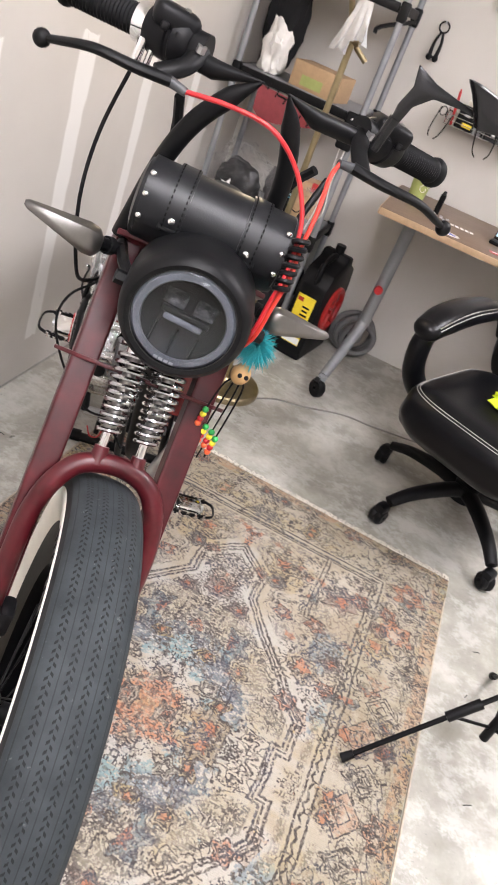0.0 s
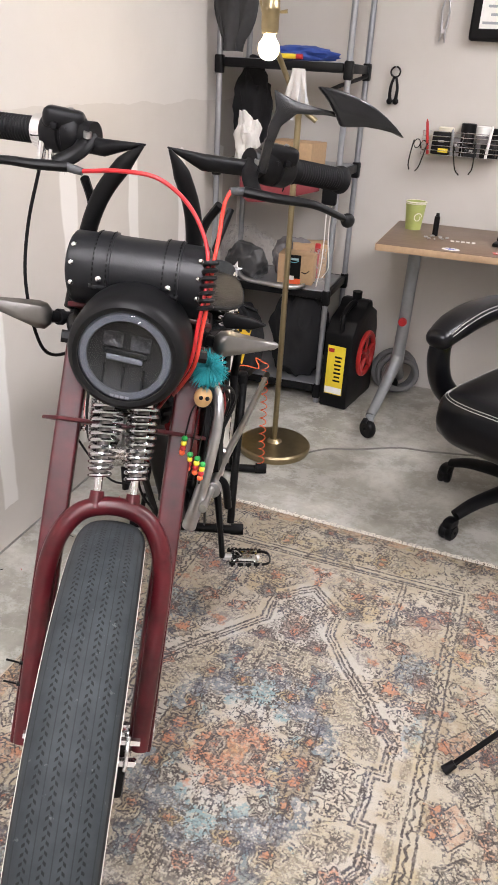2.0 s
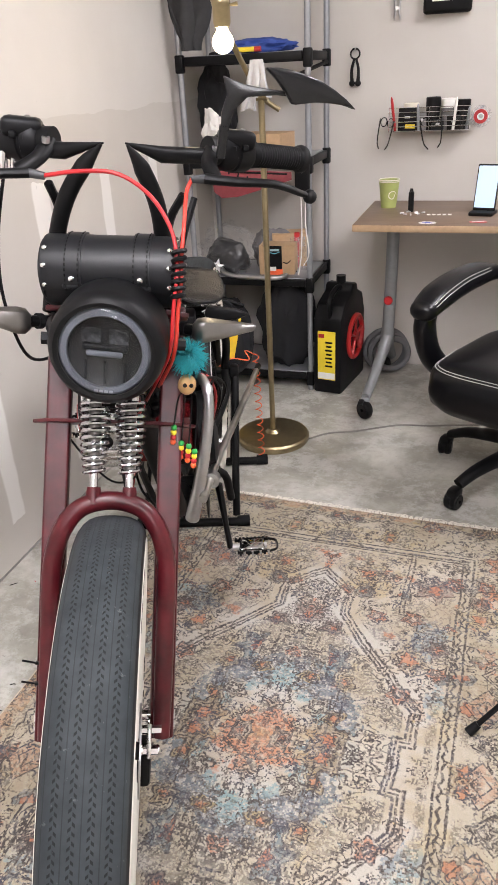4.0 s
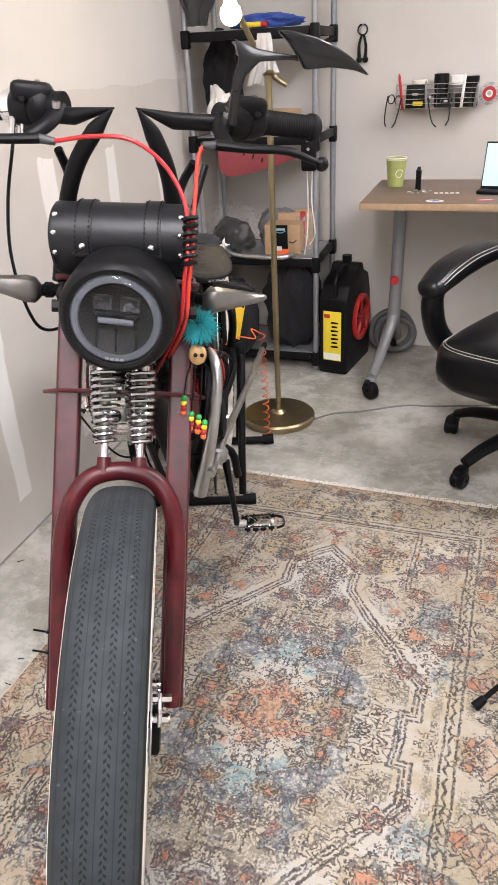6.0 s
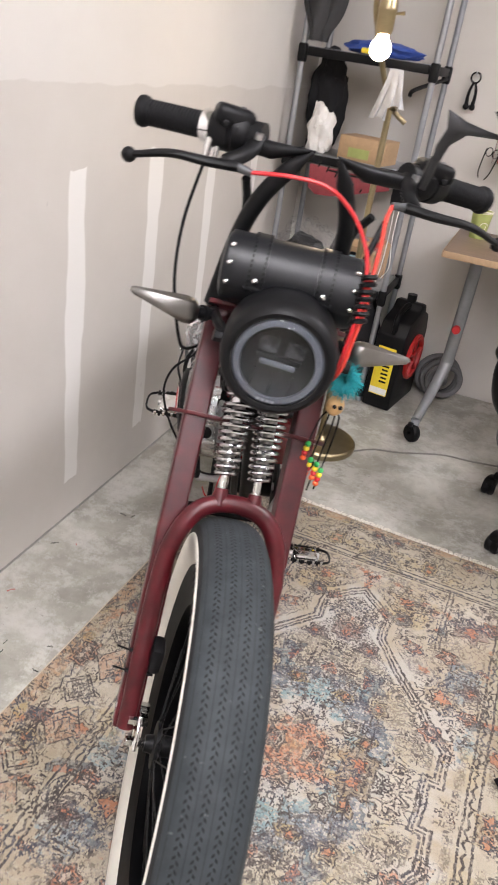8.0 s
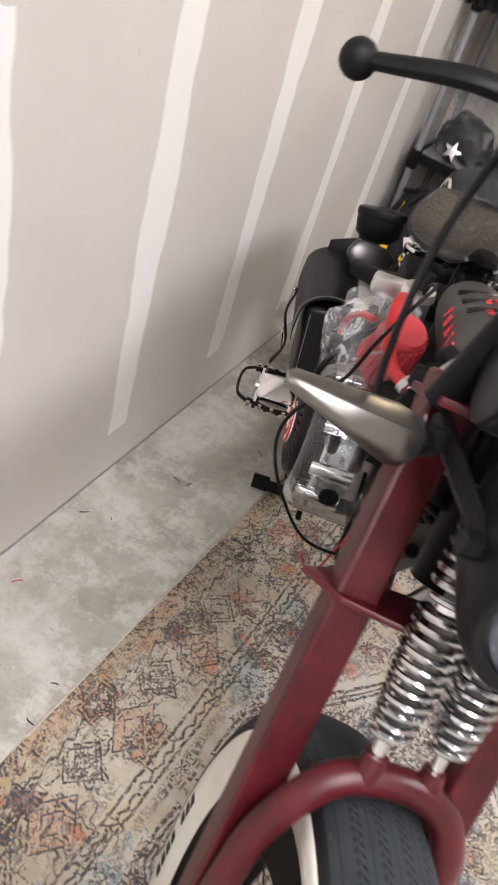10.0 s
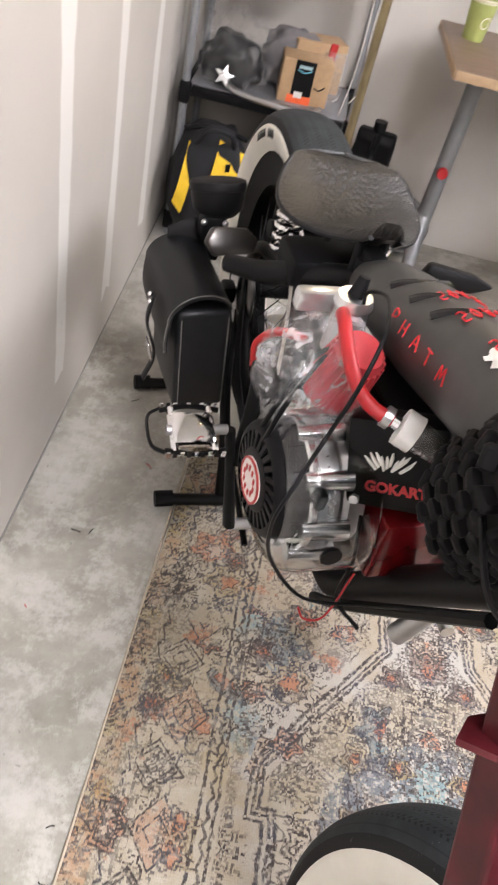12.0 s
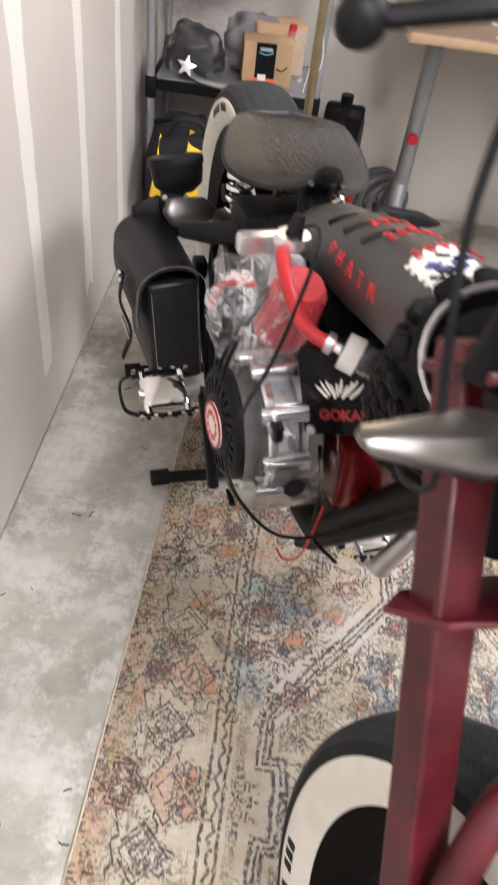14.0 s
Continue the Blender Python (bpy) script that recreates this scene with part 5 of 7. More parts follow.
def tyre_tread():
    n = Nodes("tyre_tread")
    x, y, z = n.xyz()
    ang = n.math("ARCTAN2", z, y)
    base = n.ramp(n.noise(30, 4), [(0.3, (0.022, 0.026, 0.029)), (0.7, (0.034, 0.040, 0.044))])
    cut = None
    for off in (-0.035, -0.012, 0.012, 0.035):
        dx = n.math("SUBTRACT", x, off)
        side = n.math("GREATER_THAN", dx, 0.0)
        saw = n.math("FRACT", n.math("MULTIPLY_ADD", side, 0.5, n.math("MULTIPLY", ang, 38.0)))
        wide = n.math("ABSOLUTE", dx)
        g = n.math("LESS_THAN", n.math("ABSOLUTE", n.math("SUBTRACT", n.math("SUBTRACT", saw, 0.5), n.math("MULTIPLY", n.math("SUBTRACT", wide, 0.0025), 75.0))), 0.20)
        g = n.math("MULTIPLY", g, n.math("MULTIPLY", n.math("LESS_THAN", wide, 0.0046), n.math("GREATER_THAN", wide, 0.0006)))
        cut = g if cut is None else n.math("MAXIMUM", cut, g)
    for off in (-0.050, 0.050, -0.024, 0.024, 0.0):
        cut = n.math("MAXIMUM", cut, n.math("MULTIPLY", n.math("LESS_THAN", n.math("ABSOLUTE", n.math("SUBTRACT", x, off)), 0.0008), 0.5))
    base = n.mix(cut, base, (0.010, 0.011, 0.012))
    base = n.mix(n.math("GREATER_THAN", n.math("ABSOLUTE", x), 0.0565), base, (0.012, 0.012, 0.013))
    dust = n.math("MULTIPLY", n.math("GREATER_THAN", n.noise(70, 5, 0.75), 0.66), 0.18)
    base = n.mix(dust, base, (0.25, 0.26, 0.26))
    n.bump(n.math("MULTIPLY_ADD", cut, -1.0, n.math("MULTIPLY", n.noise(400, 2), 0.12)), 0.8, 0.0022)
    return n.set(base=base, rough=0.66, spec=0.2)


M_TREAD = tyre_tread()
M_RIM = simple("black_rim_paint", (0.0022, 0.0022, 0.0025), 0.42, vary=0.2, spec=0.03)
TR, TW = 0.355, 0.058


def bike_wheel(m, name):
    """A fat whitewall wheel; its axle lies along x."""
    half = [(0.286, 0.046), (0.290, 0.053), (0.300, 0.0585), (0.312, 0.0605), (0.324, 0.0602), (0.334, 0.0575), (0.342, 0.0515), (0.348, 0.043), (0.3520, 0.032), (0.3542, 0.018), (0.355, 0.0)]
    prof = [(r, -h) for r, h in half] + [(r, h) for r, h in half[-2::-1]]
    t = bpart("tyre", lathe(B(), prof, None, 128, "X"), M_TREAD, "fat grey-black tyre with zigzag tread", sharp=60)
    t.matrix_basis = m
    for s in (-1, 1):
        ww = []
        for r, h in ((0.274, 0.0455), (0.279, 0.0490), (0.288, 0.0545), (0.298, 0.0595), (0.311, 0.0617), (0.321, 0.0615), (0.322, 0.0600), (0.31, 0.058), (0.295, 0.050), (0.282, 0.0440)):
            ww.append((r, s * h))
        part("whitewall", lathe(B(), ww, None, 96, "X", True), M_WHITEWALL, t, "cream whitewall band", sharp=60)
        for k in range(3):
            a0 = (-0.15 if name == "front" else -0.62) + 2.1 * k
            for j in range(8):
                if j == 4:
                    continue
                a = a0 + 0.055 * j
                mm = Matrix.Rotation(a, 4, "X") @ Matrix.Translation((s * 0.0612, 0, 0.306))
                part("lettering_bar", box(B(), (0, 0, 0), (0.0015, 0.011, 0.016), mm), M_BLACK_PLASTIC, t)
    rim = bpart("rim", lathe(B(), [(0.288, -0.047), (0.292, -0.044), (0.280, -0.034), (0.262, -0.030), (0.255, 0.0), (0.262, 0.030), (0.280, 0.034), (0.292, 0.044), (0.288, 0.047), (0.258, 0.043), (0.212, 0.034), (0.205, 0.0), (0.212, -0.034), (0.258, -0.043)], None, 72, "X", True), M_RIM, "black rim")
    rim.matrix_basis = m
    hub = bpart("hub", lathe(B(), [(0, -0.065), (0.012, -0.065), (0.014, -0.05), (0.034, -0.048), (0.034, -0.042), (0.016, -0.036), (0.0145, 0.036), (0.034, 0.042), (0.034, 0.048), (0.014, 0.05), (0.012, 0.065), (0, 0.065)], None, 28, "X"), M_BLACK_MATT)
    hub.matrix_basis = m
    for i in range(36):
        a = 2 * math.pi * i / 36
        s = 1 if i % 2 else -1
        b = a + (0.55 if (i // 2) % 2 else -0.55)
        sp = part("spoke", tube(B(), [(s * 0.045, 0.031 * math.cos(b), 0.031 * math.sin(b)), (s * 0.012, 0.207 * math.cos(a), 0.207 * math.sin(a))], 0.0013, 5, 1), M_BLACK_MATT, rim)


bike_wheel(STEER @ pose(0.001, 0.0056, 0.0033, 0, -0.6, -1.8) @ Matrix.Diagonal((0.869, 1.032, 1.032, 1)), "front")
RX = 0.092
bike_wheel(pose(RX, 0.53, 0.46, 0, 0, -4), "rear")

M_SPRING = simple("dark_chrome", (0.50, 0.50, 0.51), 0.22, 1.0, vary=0.15)
# fork legs: square tubes, bevelled
AX = Vector((0, 0.469, 0.883))
LT = pose(0, 0, 0, -28.0, 0, 0)
for s in (-1, 1):
    m = Matrix.Translation((0.0905 * s, 0.034, 0.0)) @ LT
    leg = fpart("fork_leg", box(B(), (-0.001 * s, 0.008, 0.350), (0.038, 0.035, 0.70), m, bevel=0.004), M_MAROON, "maroon square steel fork leg", sharp=20)
    for z, l in ((0.02, 0.008), (0.035, 0.01)):
        part("bolt", cyl(B(), m @ Vector((-0.034 * s, 0.0, z)), m @ Vector((0.0195 * s, 0.0, z)), l * 0.8, seg=6), M_CHROME, leg)
    part("rocker", slab(B(), [(-0.012, -0.026), (0.012, -0.026), (0.016, 0.0), (0.011, 0.028), (-0.011, 0.028), (-0.016, 0.0)], 0.007, Matrix.Translation((0.070 * s - 0.004, 0.012, 0.018)) @ pose(0, 0, 0, 0, 90, 0) @ pose(0, 0, 0, 0, 0, 60), bevel=0.002), M_CHROME, leg, "polished axle link")
    part("axle_nut", cyl(B(), (0.060 * s, 0.0056, 0.0033), (0.084 * s, 0.0056, 0.0033), 0.008, seg=6), M_CHROME, leg)
    part("pivot_nut", cyl(B(), (0.058 * s, 0.018, 0.034), (0.088 * s, 0.018, 0.034), 0.007, seg=6), M_CHROME, leg)
part_tie = B()
for z in (0.092, 0.124):
    m = Matrix.Translation((-0.0905, 0.034, 0.0)) @ LT
    box(part_tie, (0.003, 0.005, z), (0.0445, 0.046, 0.004), m, bevel=0.001)
    tube(part_tie, [m @ Vector((-0.02, -0.012, z)), m @ Vector((-0.038, -0.022, z + 0.006))], 0.0018, 5, 1)
fpart("cable_tie", part_tie, M_BLACK_PLASTIC)
fpart("speed_sensor", box(B(), (-0.066, 0.08, 0.115), (0.022, 0.04, 0.05), bevel=0.008), M_BLACK_PLASTIC, "small black sensor block")
fpart("axle", cyl(B(), (-0.086, 0.0056, 0.0033), (0.086, 0.0056, 0.0033), 0.007), M_CHROME)
# inner fork with its arch
arch = [(-0.089, 0.024, 0.012), (-0.0895, 0.068, 0.10), (-0.090, 0.110, 0.18), (-0.090, 0.124, 0.222), (-0.087, 0.142, 0.267), (-0.074, 0.157, 0.312), (-0.047, 0.173, 0.343), (0.0, 0.178, 0.354)]
arch = arch + [(-x, y, z) for x, y, z in arch[-2::-1]]
fpart("fork_arch", tube(B(), arch, [0.0135] + [0.0148] * 13 + [0.0135], 16, 6), M_MAROON, "maroon round-tube fork arch")
fork_axes = FORK
for s in (-1, 1):
    c0 = Vector((0.003 + 0.0275 * s, 0.182, 0.362))
    top = c0 + AX * 0.30
    fpart("spring_rod", cyl(B(), c0 - AX * 0.012, top, 0.0062, seg=12), M_CHROME)
    fpart("rod_socket", cyl(B(), c0 - AX * 0.014, c0 + AX * 0.012, 0.013, 0.0105, 14), M_MAROON)
    fpart("spring_sleeve", cyl(B(), c0 + AX * 0.035, c0 + AX * 0.27, 0.0095, seg=16), M_NICKEL)
    eu, ew = frame_of(AX)
    for za, zb, ra, rb, turns in ((0.034, 0.146, 0.0150, 0.0220, 10.5), (0.156, 0.262, 0.0220, 0.0185, 9.5)):
        pts = []
        for i in range(int(turns * 20) + 1):
            f = i / (turns * 20)
            a = 2 * math.pi * turns * f
            rr = ra + (rb - ra) * min(1, 1.6 * f) if ra < rb else ra + (rb - ra) * max(0, 2 * f - 1)
            pts.append(c0 + AX * (za + (zb - za) * f) + rr * (math.cos(a) * eu + math.sin(a) * ew))
        fpart("spring", tube(B(), pts, 0.0033, 7, 1), M_SPRING, "chromed coil spring")
    fpart("spring_cap", cyl(B(), c0 + AX * 0.145, c0 + AX * 0.155, 0.015, seg=16), M_CHROME)
# lower and upper plates
fork_axes = STEER
pm = Matrix.Translation((0, 0.262, 0.447)) @ LT
fpart("lower_plate", slab(B(), [(-0.133, 0.030), (-0.105, -0.010), (-0.05, -0.024), (0.05, -0.024), (0.105, -0.010), (0.133, 0.030), (0.105, 0.050), (-0.105, 0.050)], 0.006, pm, bevel=0.0015), M_MAROON, "maroon steel fork plate")
pm = Matrix.Translation((0, 0.345, 0.60)) @ LT
fpart("upper_plate", slab(B(), [(-0.112, -0.03), (-0.05, -0.055), (0.05, -0.055), (0.112, -0.03), (0.112, 0.04), (0.04, 0.075), (-0.04, 0.075), (-0.112, 0.04)], 0.008, pm, bevel=0.0015), M_MAROON, "maroon steel fork plate")
fork_axes = FORK
fpart("steering_tube", cyl(B(), (0, 0.315, 0.45), (0, 0.405, 0.62), 0.024), M_BLACK_MATT)

# headlight
HM = Matrix.Translation((-0.014, 0.160, 0.604)) @ pose(0, 0, 0, 0, 0, -11) @ pose(0, 0, 0, 90 + 3, 0, 0) @ Matrix.Scale(0.885, 4)
def facets():
    n = Nodes("faceted_reflector")
    c = n.voronoi(150)
    n.bump(c, 0.6, 0.003)
    return n.set(base=n.ramp(c, [(0.2, (0.10, 0.10, 0.104)), (0.6, (0.05, 0.05, 0.053))]), rough=0.35, metal=0.6)


M_FACETS = facets()
hl = fpart("headlight", lathe(B(), [(0.0745, 0.0), (0.0745, 0.006), (0.081, 0.008), (0.0880, 0.003), (0.0925, -0.008), (0.0940, -0.020), (0.0950, -0.062), (0.094, -0.095), (0.084, -0.122), (0.052, -0.140), (0.0, -0.146)], HM, 64), M_BLACK_MATT, "matt black round headlight shell")
part("reflector", lathe(B(), [(0.073, 0.004), (0.070, -0.014), (0.040, -0.026), (0.0, -0.028)], HM, 48), simple("lamp_inside", (0.012, 0.0125, 0.014), 0.4, 0.2), hl)
part("light_ring", lathe(B(), [(0.0575, 0.000), (0.0595, 0.004), (0.0685, 0.004), (0.0715, 0.000), (0.070, -0.006), (0.058, -0.006)], HM, 64, closed=True), simple("ring_diffuser", (0.105, 0.112, 0.128), 0.45, vary=0.05), hl, "frosted grey ring")
part("chrome_ring", lathe(B(), [(0.0718, 0.001), (0.0730, 0.006), (0.0748, 0.006), (0.0755, 0.001)], HM, 64, closed=True), M_BLACK_GLOSS, hl)
for x in (-0.021, 0.021):
    part("projector", surface(B(), lambda u, v: HM @ Vector((x + 0.030 * (u - 0.5), 0.014 + 0.024 * v - 0.10 * max(0, abs(x + 0.030 * (u - 0.5)) - 0.02) * v, -0.006 - 0.010 * math.sin(math.pi * u) * math.sin(math.pi * v))), 10, 8), M_FACETS, hl, "small faceted reflector")
part("divider", box(B(), (0, 0.006, -0.008), (0.07, 0.010, 0.012), HM, bevel=0.003), M_BLACK_PLASTIC, hl)
part("light_bar", box(B(), (0, -0.002, -0.001), (0.056, 0.0095, 0.006), HM, bevel=0.0028), simple("bar_diffuser", (0.13, 0.138, 0.16), 0.45, vary=0.05), hl, "frosted grey bar")
for x in (-0.03, 0.0, 0.03):
    part("vane", box(B(), (x, -0.036, -0.012), (0.003, 0.036, 0.012), HM), M_BLACK_PLASTIC, hl)
for k in range(4):
    part("badge_bar", box(B(), (-0.012 + 0.008 * k, -0.0655, 0.006), (0.006, 0.005, 0.0012), HM), M_GREY_TUBE, hl)
lens = part("lens", lathe(B(), [(0.0738, 0.002), (0.070, 0.007), (0.05, 0.012), (0.025, 0.0145), (0, 0.015), (0, 0.0128), (0.025, 0.0123), (0.05, 0.010), (0.0695, 0.0052), (0.0725, 0.0005)], HM, 48), M_LENS, hl, "clear lens")
lens.visible_shadow = False
for s in (-1, 1):
    fpart("lamp_bracket", tube(B(), [(0.084 * s, 0.215, 0.605), (0.092 * s, 0.26, 0.605), (0.092 * s, 0.33, 0.60)], 0.008, 8, 4), M_BLACK_MATT)
    fpart("bracket_bolt", cyl(B(), (0.082 * s, 0.205, 0.605), (0.103 * s, 0.205, 0.605), 0.009, seg=6), M_BLACK_MATT)
# turn signals
for s, dz in ((-1, 0.0), (1, 0.0)):
    bm = B()
    sec = []
    for u, w, h in ((0.0, 0.009, 0.010), (0.08, 0.016, 0.019), (0.20, 0.019, 0.020), (0.95, 0.009, 0.0055), (1.0, 0.005, 0.0025)):
        x = (0.122 + 0.103 * u) * s
        y = 0.283 + 0.004 * u
        z = 0.604 + 0.010 * u
        sec.append([bm.verts.new((x, y + a * w, z + b * h)) for a, b in ((-1, -0.25), (-0.75, 0.8), (0.1, 1), (1, 0.55), (0.9, -0.5), (0, -1), (-0.7, -0.9))])
    for a, b in zip(sec, sec[1:]):
        for i in range(7):
            bm.faces.new((a[i], a[(i + 1) % 7], b[(i + 1) % 7], b[i]))
    bm.faces.new(sec[0])
    bm.faces.new(sec[-1])
    sg = fpart("turn_signal", bm, M_NICKEL, "smoked-chrome pointed turn signal", sharp=55)
    part("stalk", tube(B(), [(0.09 * s, 0.31, 0.60), (0.125 * s, 0.285, 0.604)], 0.009, 10, 1), M_BLACK_MATT, sg)
    part("stalk_ring", cyl(B(), (0.108 * s, 0.2975, 0.602), (0.115 * s, 0.2925, 0.603), 0.012), M_RUBBER, sg)

# tool bag
BC = Vector((-0.006, 0.284, 0.700))
BT = Matrix.Translation(BC + Vector((0.003, 0, -0.008))) @ pose(0, 0, 0, 0, -5, -12) @ Matrix.Diagonal((0.955, 0.94, 0.86, 1)) @ Matrix.Translation(-BC)
bm = B()
prof = [(0.0, -0.108), (0.040, -0.108), (0.0515, -0.104), (0.0535, -0.097), (0.0535, 0.097), (0.0515, 0.104), (0.040, 0.108), (0.0, 0.108)]
lathe(bm, prof, Matrix.Translation(BC), 48, "X")
for v in bm.verts:
    d = v.co - BC
    if d.z < -0.030:
        v.co.z = BC.z - 0.030 + (d.z + 0.030) * 1.5
tb = fpart("tool_bag", bm, M_BLACK_LEATHER, "black leather barrel tool bag with studs and straps")


def on_bag(x, a, r=0.0):
    a = radians(a)
    return BC + Vector((x, -(0.0545 + r) * math.cos(a), (0.0545 + r) * math.sin(a)))


M_DARK_THREAD = simple("black_thread", (0.003, 0.003, 0.003), 0.8, spec=0.1)
for x in (-0.052, 0.051):
    bm = B()
    surface(bm, lambda u, v: on_bag(x - 0.0135 + 0.027 * u, 110 - 150 * v, 0.0030), 2, 24)
    g = bmesh.ops.extrude_face_region(bm, geom=bm.faces[:])
    for v in g["geom"]:
        if isinstance(v, bmesh.types.BMVert):
            d = v.co - BC
            d.x = 0
            v.co += d.normalized() * 0.0034
    st = part("strap", bm, M_BLACK_LEATHER, tb)
    for e in (-0.010, 0.010):
        for k in range(16):
            a = 100 - 8 * k
            part_a, part_b = on_bag(x + e, a, 0.0066), on_bag(x + e, a - 4.5, 0.0066)
            part("stitch", tube(B(), [part_a, part_b], 0.0010, 4, 1), M_DARK_THREAD, st)
    part("keeper", box(B(), on_bag(x, -18, 0.004), (0.031, 0.007, 0.008), bevel=0.002), M_BLACK_LEATHER, st)
    part("stud", ball(B(), on_bag(x, -4, 0.0065), 0.0056, scale=(1, 0.8, 1)), M_CHROME, st)
for k in range(3):
    part("stud", ball(B(), on_bag(-0.027 + 0.025 * k, -19, 0.0035), 0.0042), M_CHROME, tb)
for s in (-1, 1):
    for a in (46, 16, -16):
        part("stud", ball(B(), on_bag(0.094 * s, a, 0.0035), 0.0046), M_CHROME, tb)
    part("end_seam", tube(B(), [on_bag(0.099 * s, -60 + 10 * k, 0.001) for k in range(22)], 0.0018, 5, 1), M_BLACK_LEATHER, tb)
bm = B()
surface(bm, lambda u, v: on_bag(-0.099 + 0.198 * u, 100 - 128 * v - 6 * math.sin(math.pi * u) ** 4, 0.0008), 30, 16)
g = bmesh.ops.extrude_face_region(bm, geom=bm.faces[:])
for v in g["geom"]:
    if isinstance(v, bmesh.types.BMVert):
        d = v.co - BC
        d.x = 0
        v.co += d.normalized() * 0.0018
part("flap", bm, M_BLACK_LEATHER, tb)
tb.matrix_basis = FORK @ BT

M_ADJ = simple("dark_grey_alloy", (0.06, 0.062, 0.066), 0.5, 0.3)
# handlebar: two mitred risers and bars
LTIP, RTIP = Vector((-0.022, 0.302, 0.866)), Vector((0.008, 0.298, 0.869))
LEND, REND = Vector((-0.262, 0.428, 0.836)), Vector((0.307, 0.452, 0.862))
for tip, end, s in ((LTIP, LEND, -1), (RTIP, REND, 1)):
    d = (end - tip).normalized()
    bm = B()
    tube(bm, [tip + Vector((0.075 * s, 0.04, -0.26)), tip + Vector((0.066 * s, 0.038, -0.15)), tip + Vector((0.052 * s, 0.026, -0.085)), tip + Vector((0.026 * s, 0.012, -0.034)), tip + Vector((0.003 * s, 0, -0.003))], [0.0130, 0.0130, 0.0130, 0.0125, 0.0020], 14, 6)
    fpart("riser", bm, M_BLACK_MATT, "black handlebar riser")
    bm = tube(B(), [tip + Vector((0, 0, -0.001)), tip + d * 0.062 - Vector((0, 0, 0.0120)), end], [0.0012, 0.0120, 0.0120], 20, 1)
    fpart("bar", bm, M_BLACK_MATT, "black handlebar with a pointed mitre")
    L = (end - tip).length
    g0 = end - d * 0.112
    bm = B()
    prof = []
    for k in range(45):
        z = 0.112 * k / 44
        r = 0.0172 + (0.0016 if k % 2 else 0.0)
        prof.append((r, z))
    u, w = frame_of(d)
    gm = Matrix((( u.x, w.x, d.x, g0.x), (u.y, w.y, d.y, g0.y), (u.z, w.z, d.z, g0.z), (0, 0, 0, 1)))
    lathe(bm, [(0.0, 0.0), (0.020, 0.0), (0.021, 0.006), (0.0172, 0.008)] + prof[4:40] + [(0.0185, 0.102), (0.0215, 0.105), (0.0225, 0.110), (0.0215, 0.115), (0.016, 0.117), (0.0, 0.117)], gm, 24)
    fpart("grip", bm, M_RUBBER, "ribbed black rubber grip")
    # switch housing
    c = g0 - d * 0.03
    bm = B()
    hm = Matrix((( u.x, w.x, d.x, c.x), (u.y, w.y, d.y, c.y), (u.z, w.z, d.z, c.z), (0, 0, 0, 1)))
    sw = fpart("switch_housing", lathe(B(), [(0.0, -0.034), (0.022, -0.034), (0.027, -0.029), (0.029, -0.012), (0.0265, -0.010), (0.0265, -0.006), (0.029, -0.004), (0.028, 0.018), (0.024, 0.026), (0.0, 0.026)], hm, 24), M_BLACK_PLASTIC, "black moulded switch housing")
    part("top_shell", box(B(), c + Vector((0, -0.006, 0.020)), (0.058, 0.048, 0.028), bevel=0.010, seg=3), M_BLACK_PLASTIC, sw)
    part("button", box(B(), c + Vector((-0.01 * s, -0.028, 0.006)), (0.016, 0.012, 0.012), bevel=0.003), M_BLACK_PLASTIC, sw)
    part("button", box(B(), c + Vector((0.012 * s, -0.029, 0.010)), (0.010, 0.010, 0.010), bevel=0.003), M_BLACK_PLASTIC, sw)
    part("screw", cyl(B(), c + Vector((0.008, -0.012, 0.032)), c + Vector((0.008, -0.013, 0.036)), 0.004, seg=10), M_STEEL, sw)
    if s < 0:
        cl = fpart("clamp", lathe(B(), [(0.014, -0.009), (0.0235, -0.009), (0.0245, 0.0), (0.0235, 0.009), (0.014, 0.009)], Matrix((( u.x, w.x, d.x, (g0 + d * 0.002).x), (u.y, w.y, d.y, (g0 + d * 0.002).y), (u.z, w.z, d.z, (g0 + d * 0.002).z), (0, 0, 0, 1))), 24, closed=True), M_CHROME, "chromed throttle clamp")
        part("clamp_bolt", cyl(B(), g0 + Vector((0, -0.022, -0.012)), g0 + Vector((0, -0.026, -0.045)), 0.0062, seg=10), M_CHROME, cl)
        part("clamp_bolt", cyl(B(), g0 + Vector((0.013, -0.020, -0.012)), g0 + Vector((0.013, -0.024, -0.040)), 0.0045, seg=10), M_CHROME, cl)
    # lever
    p = Vector((-0.124, 0.300, 0.816)) if s < 0 else Vector((0.124, 0.288, 0.832))
    ball_at = Vector((-0.268, 0.333, 0.785)) if s < 0 else Vector((0.288, 0.298, 0.820))
    lv = fpart("brake_lever", tube(B(), [p, p + (ball_at - p) * 0.28 + Vector((0, -0.012, 0.004)), p + (ball_at - p) * 0.62 + Vector((0, -0.016, 0.010)), p + (ball_at - p) * 0.9 + Vector((0, -0.004, 0.003)), ball_at], [0.011, 0.010, 0.0085, 0.007, 0.0065], 12, 6, flat=0.7), M_BLACK_MATT, "black brake lever")
    part("ball_end", ball(B(), ball_at, 0.0108), M_BLACK_MATT, lv)
    part("perch", tube(B(), [c - d * 0.043, (c - d * 0.043 + p) * 0.5 + Vector((0, -0.006, 0)), p + Vector((0.016 * s, 0.004, 0))], [0.014, 0.012, 0.012], 10, 4, flat=0.75), M_BLACK_MATT, lv)
    part("perch_clamp", cyl(B(), c - d * 0.052, c - d * 0.034, 0.021, seg=18), M_BLACK_MATT, lv)
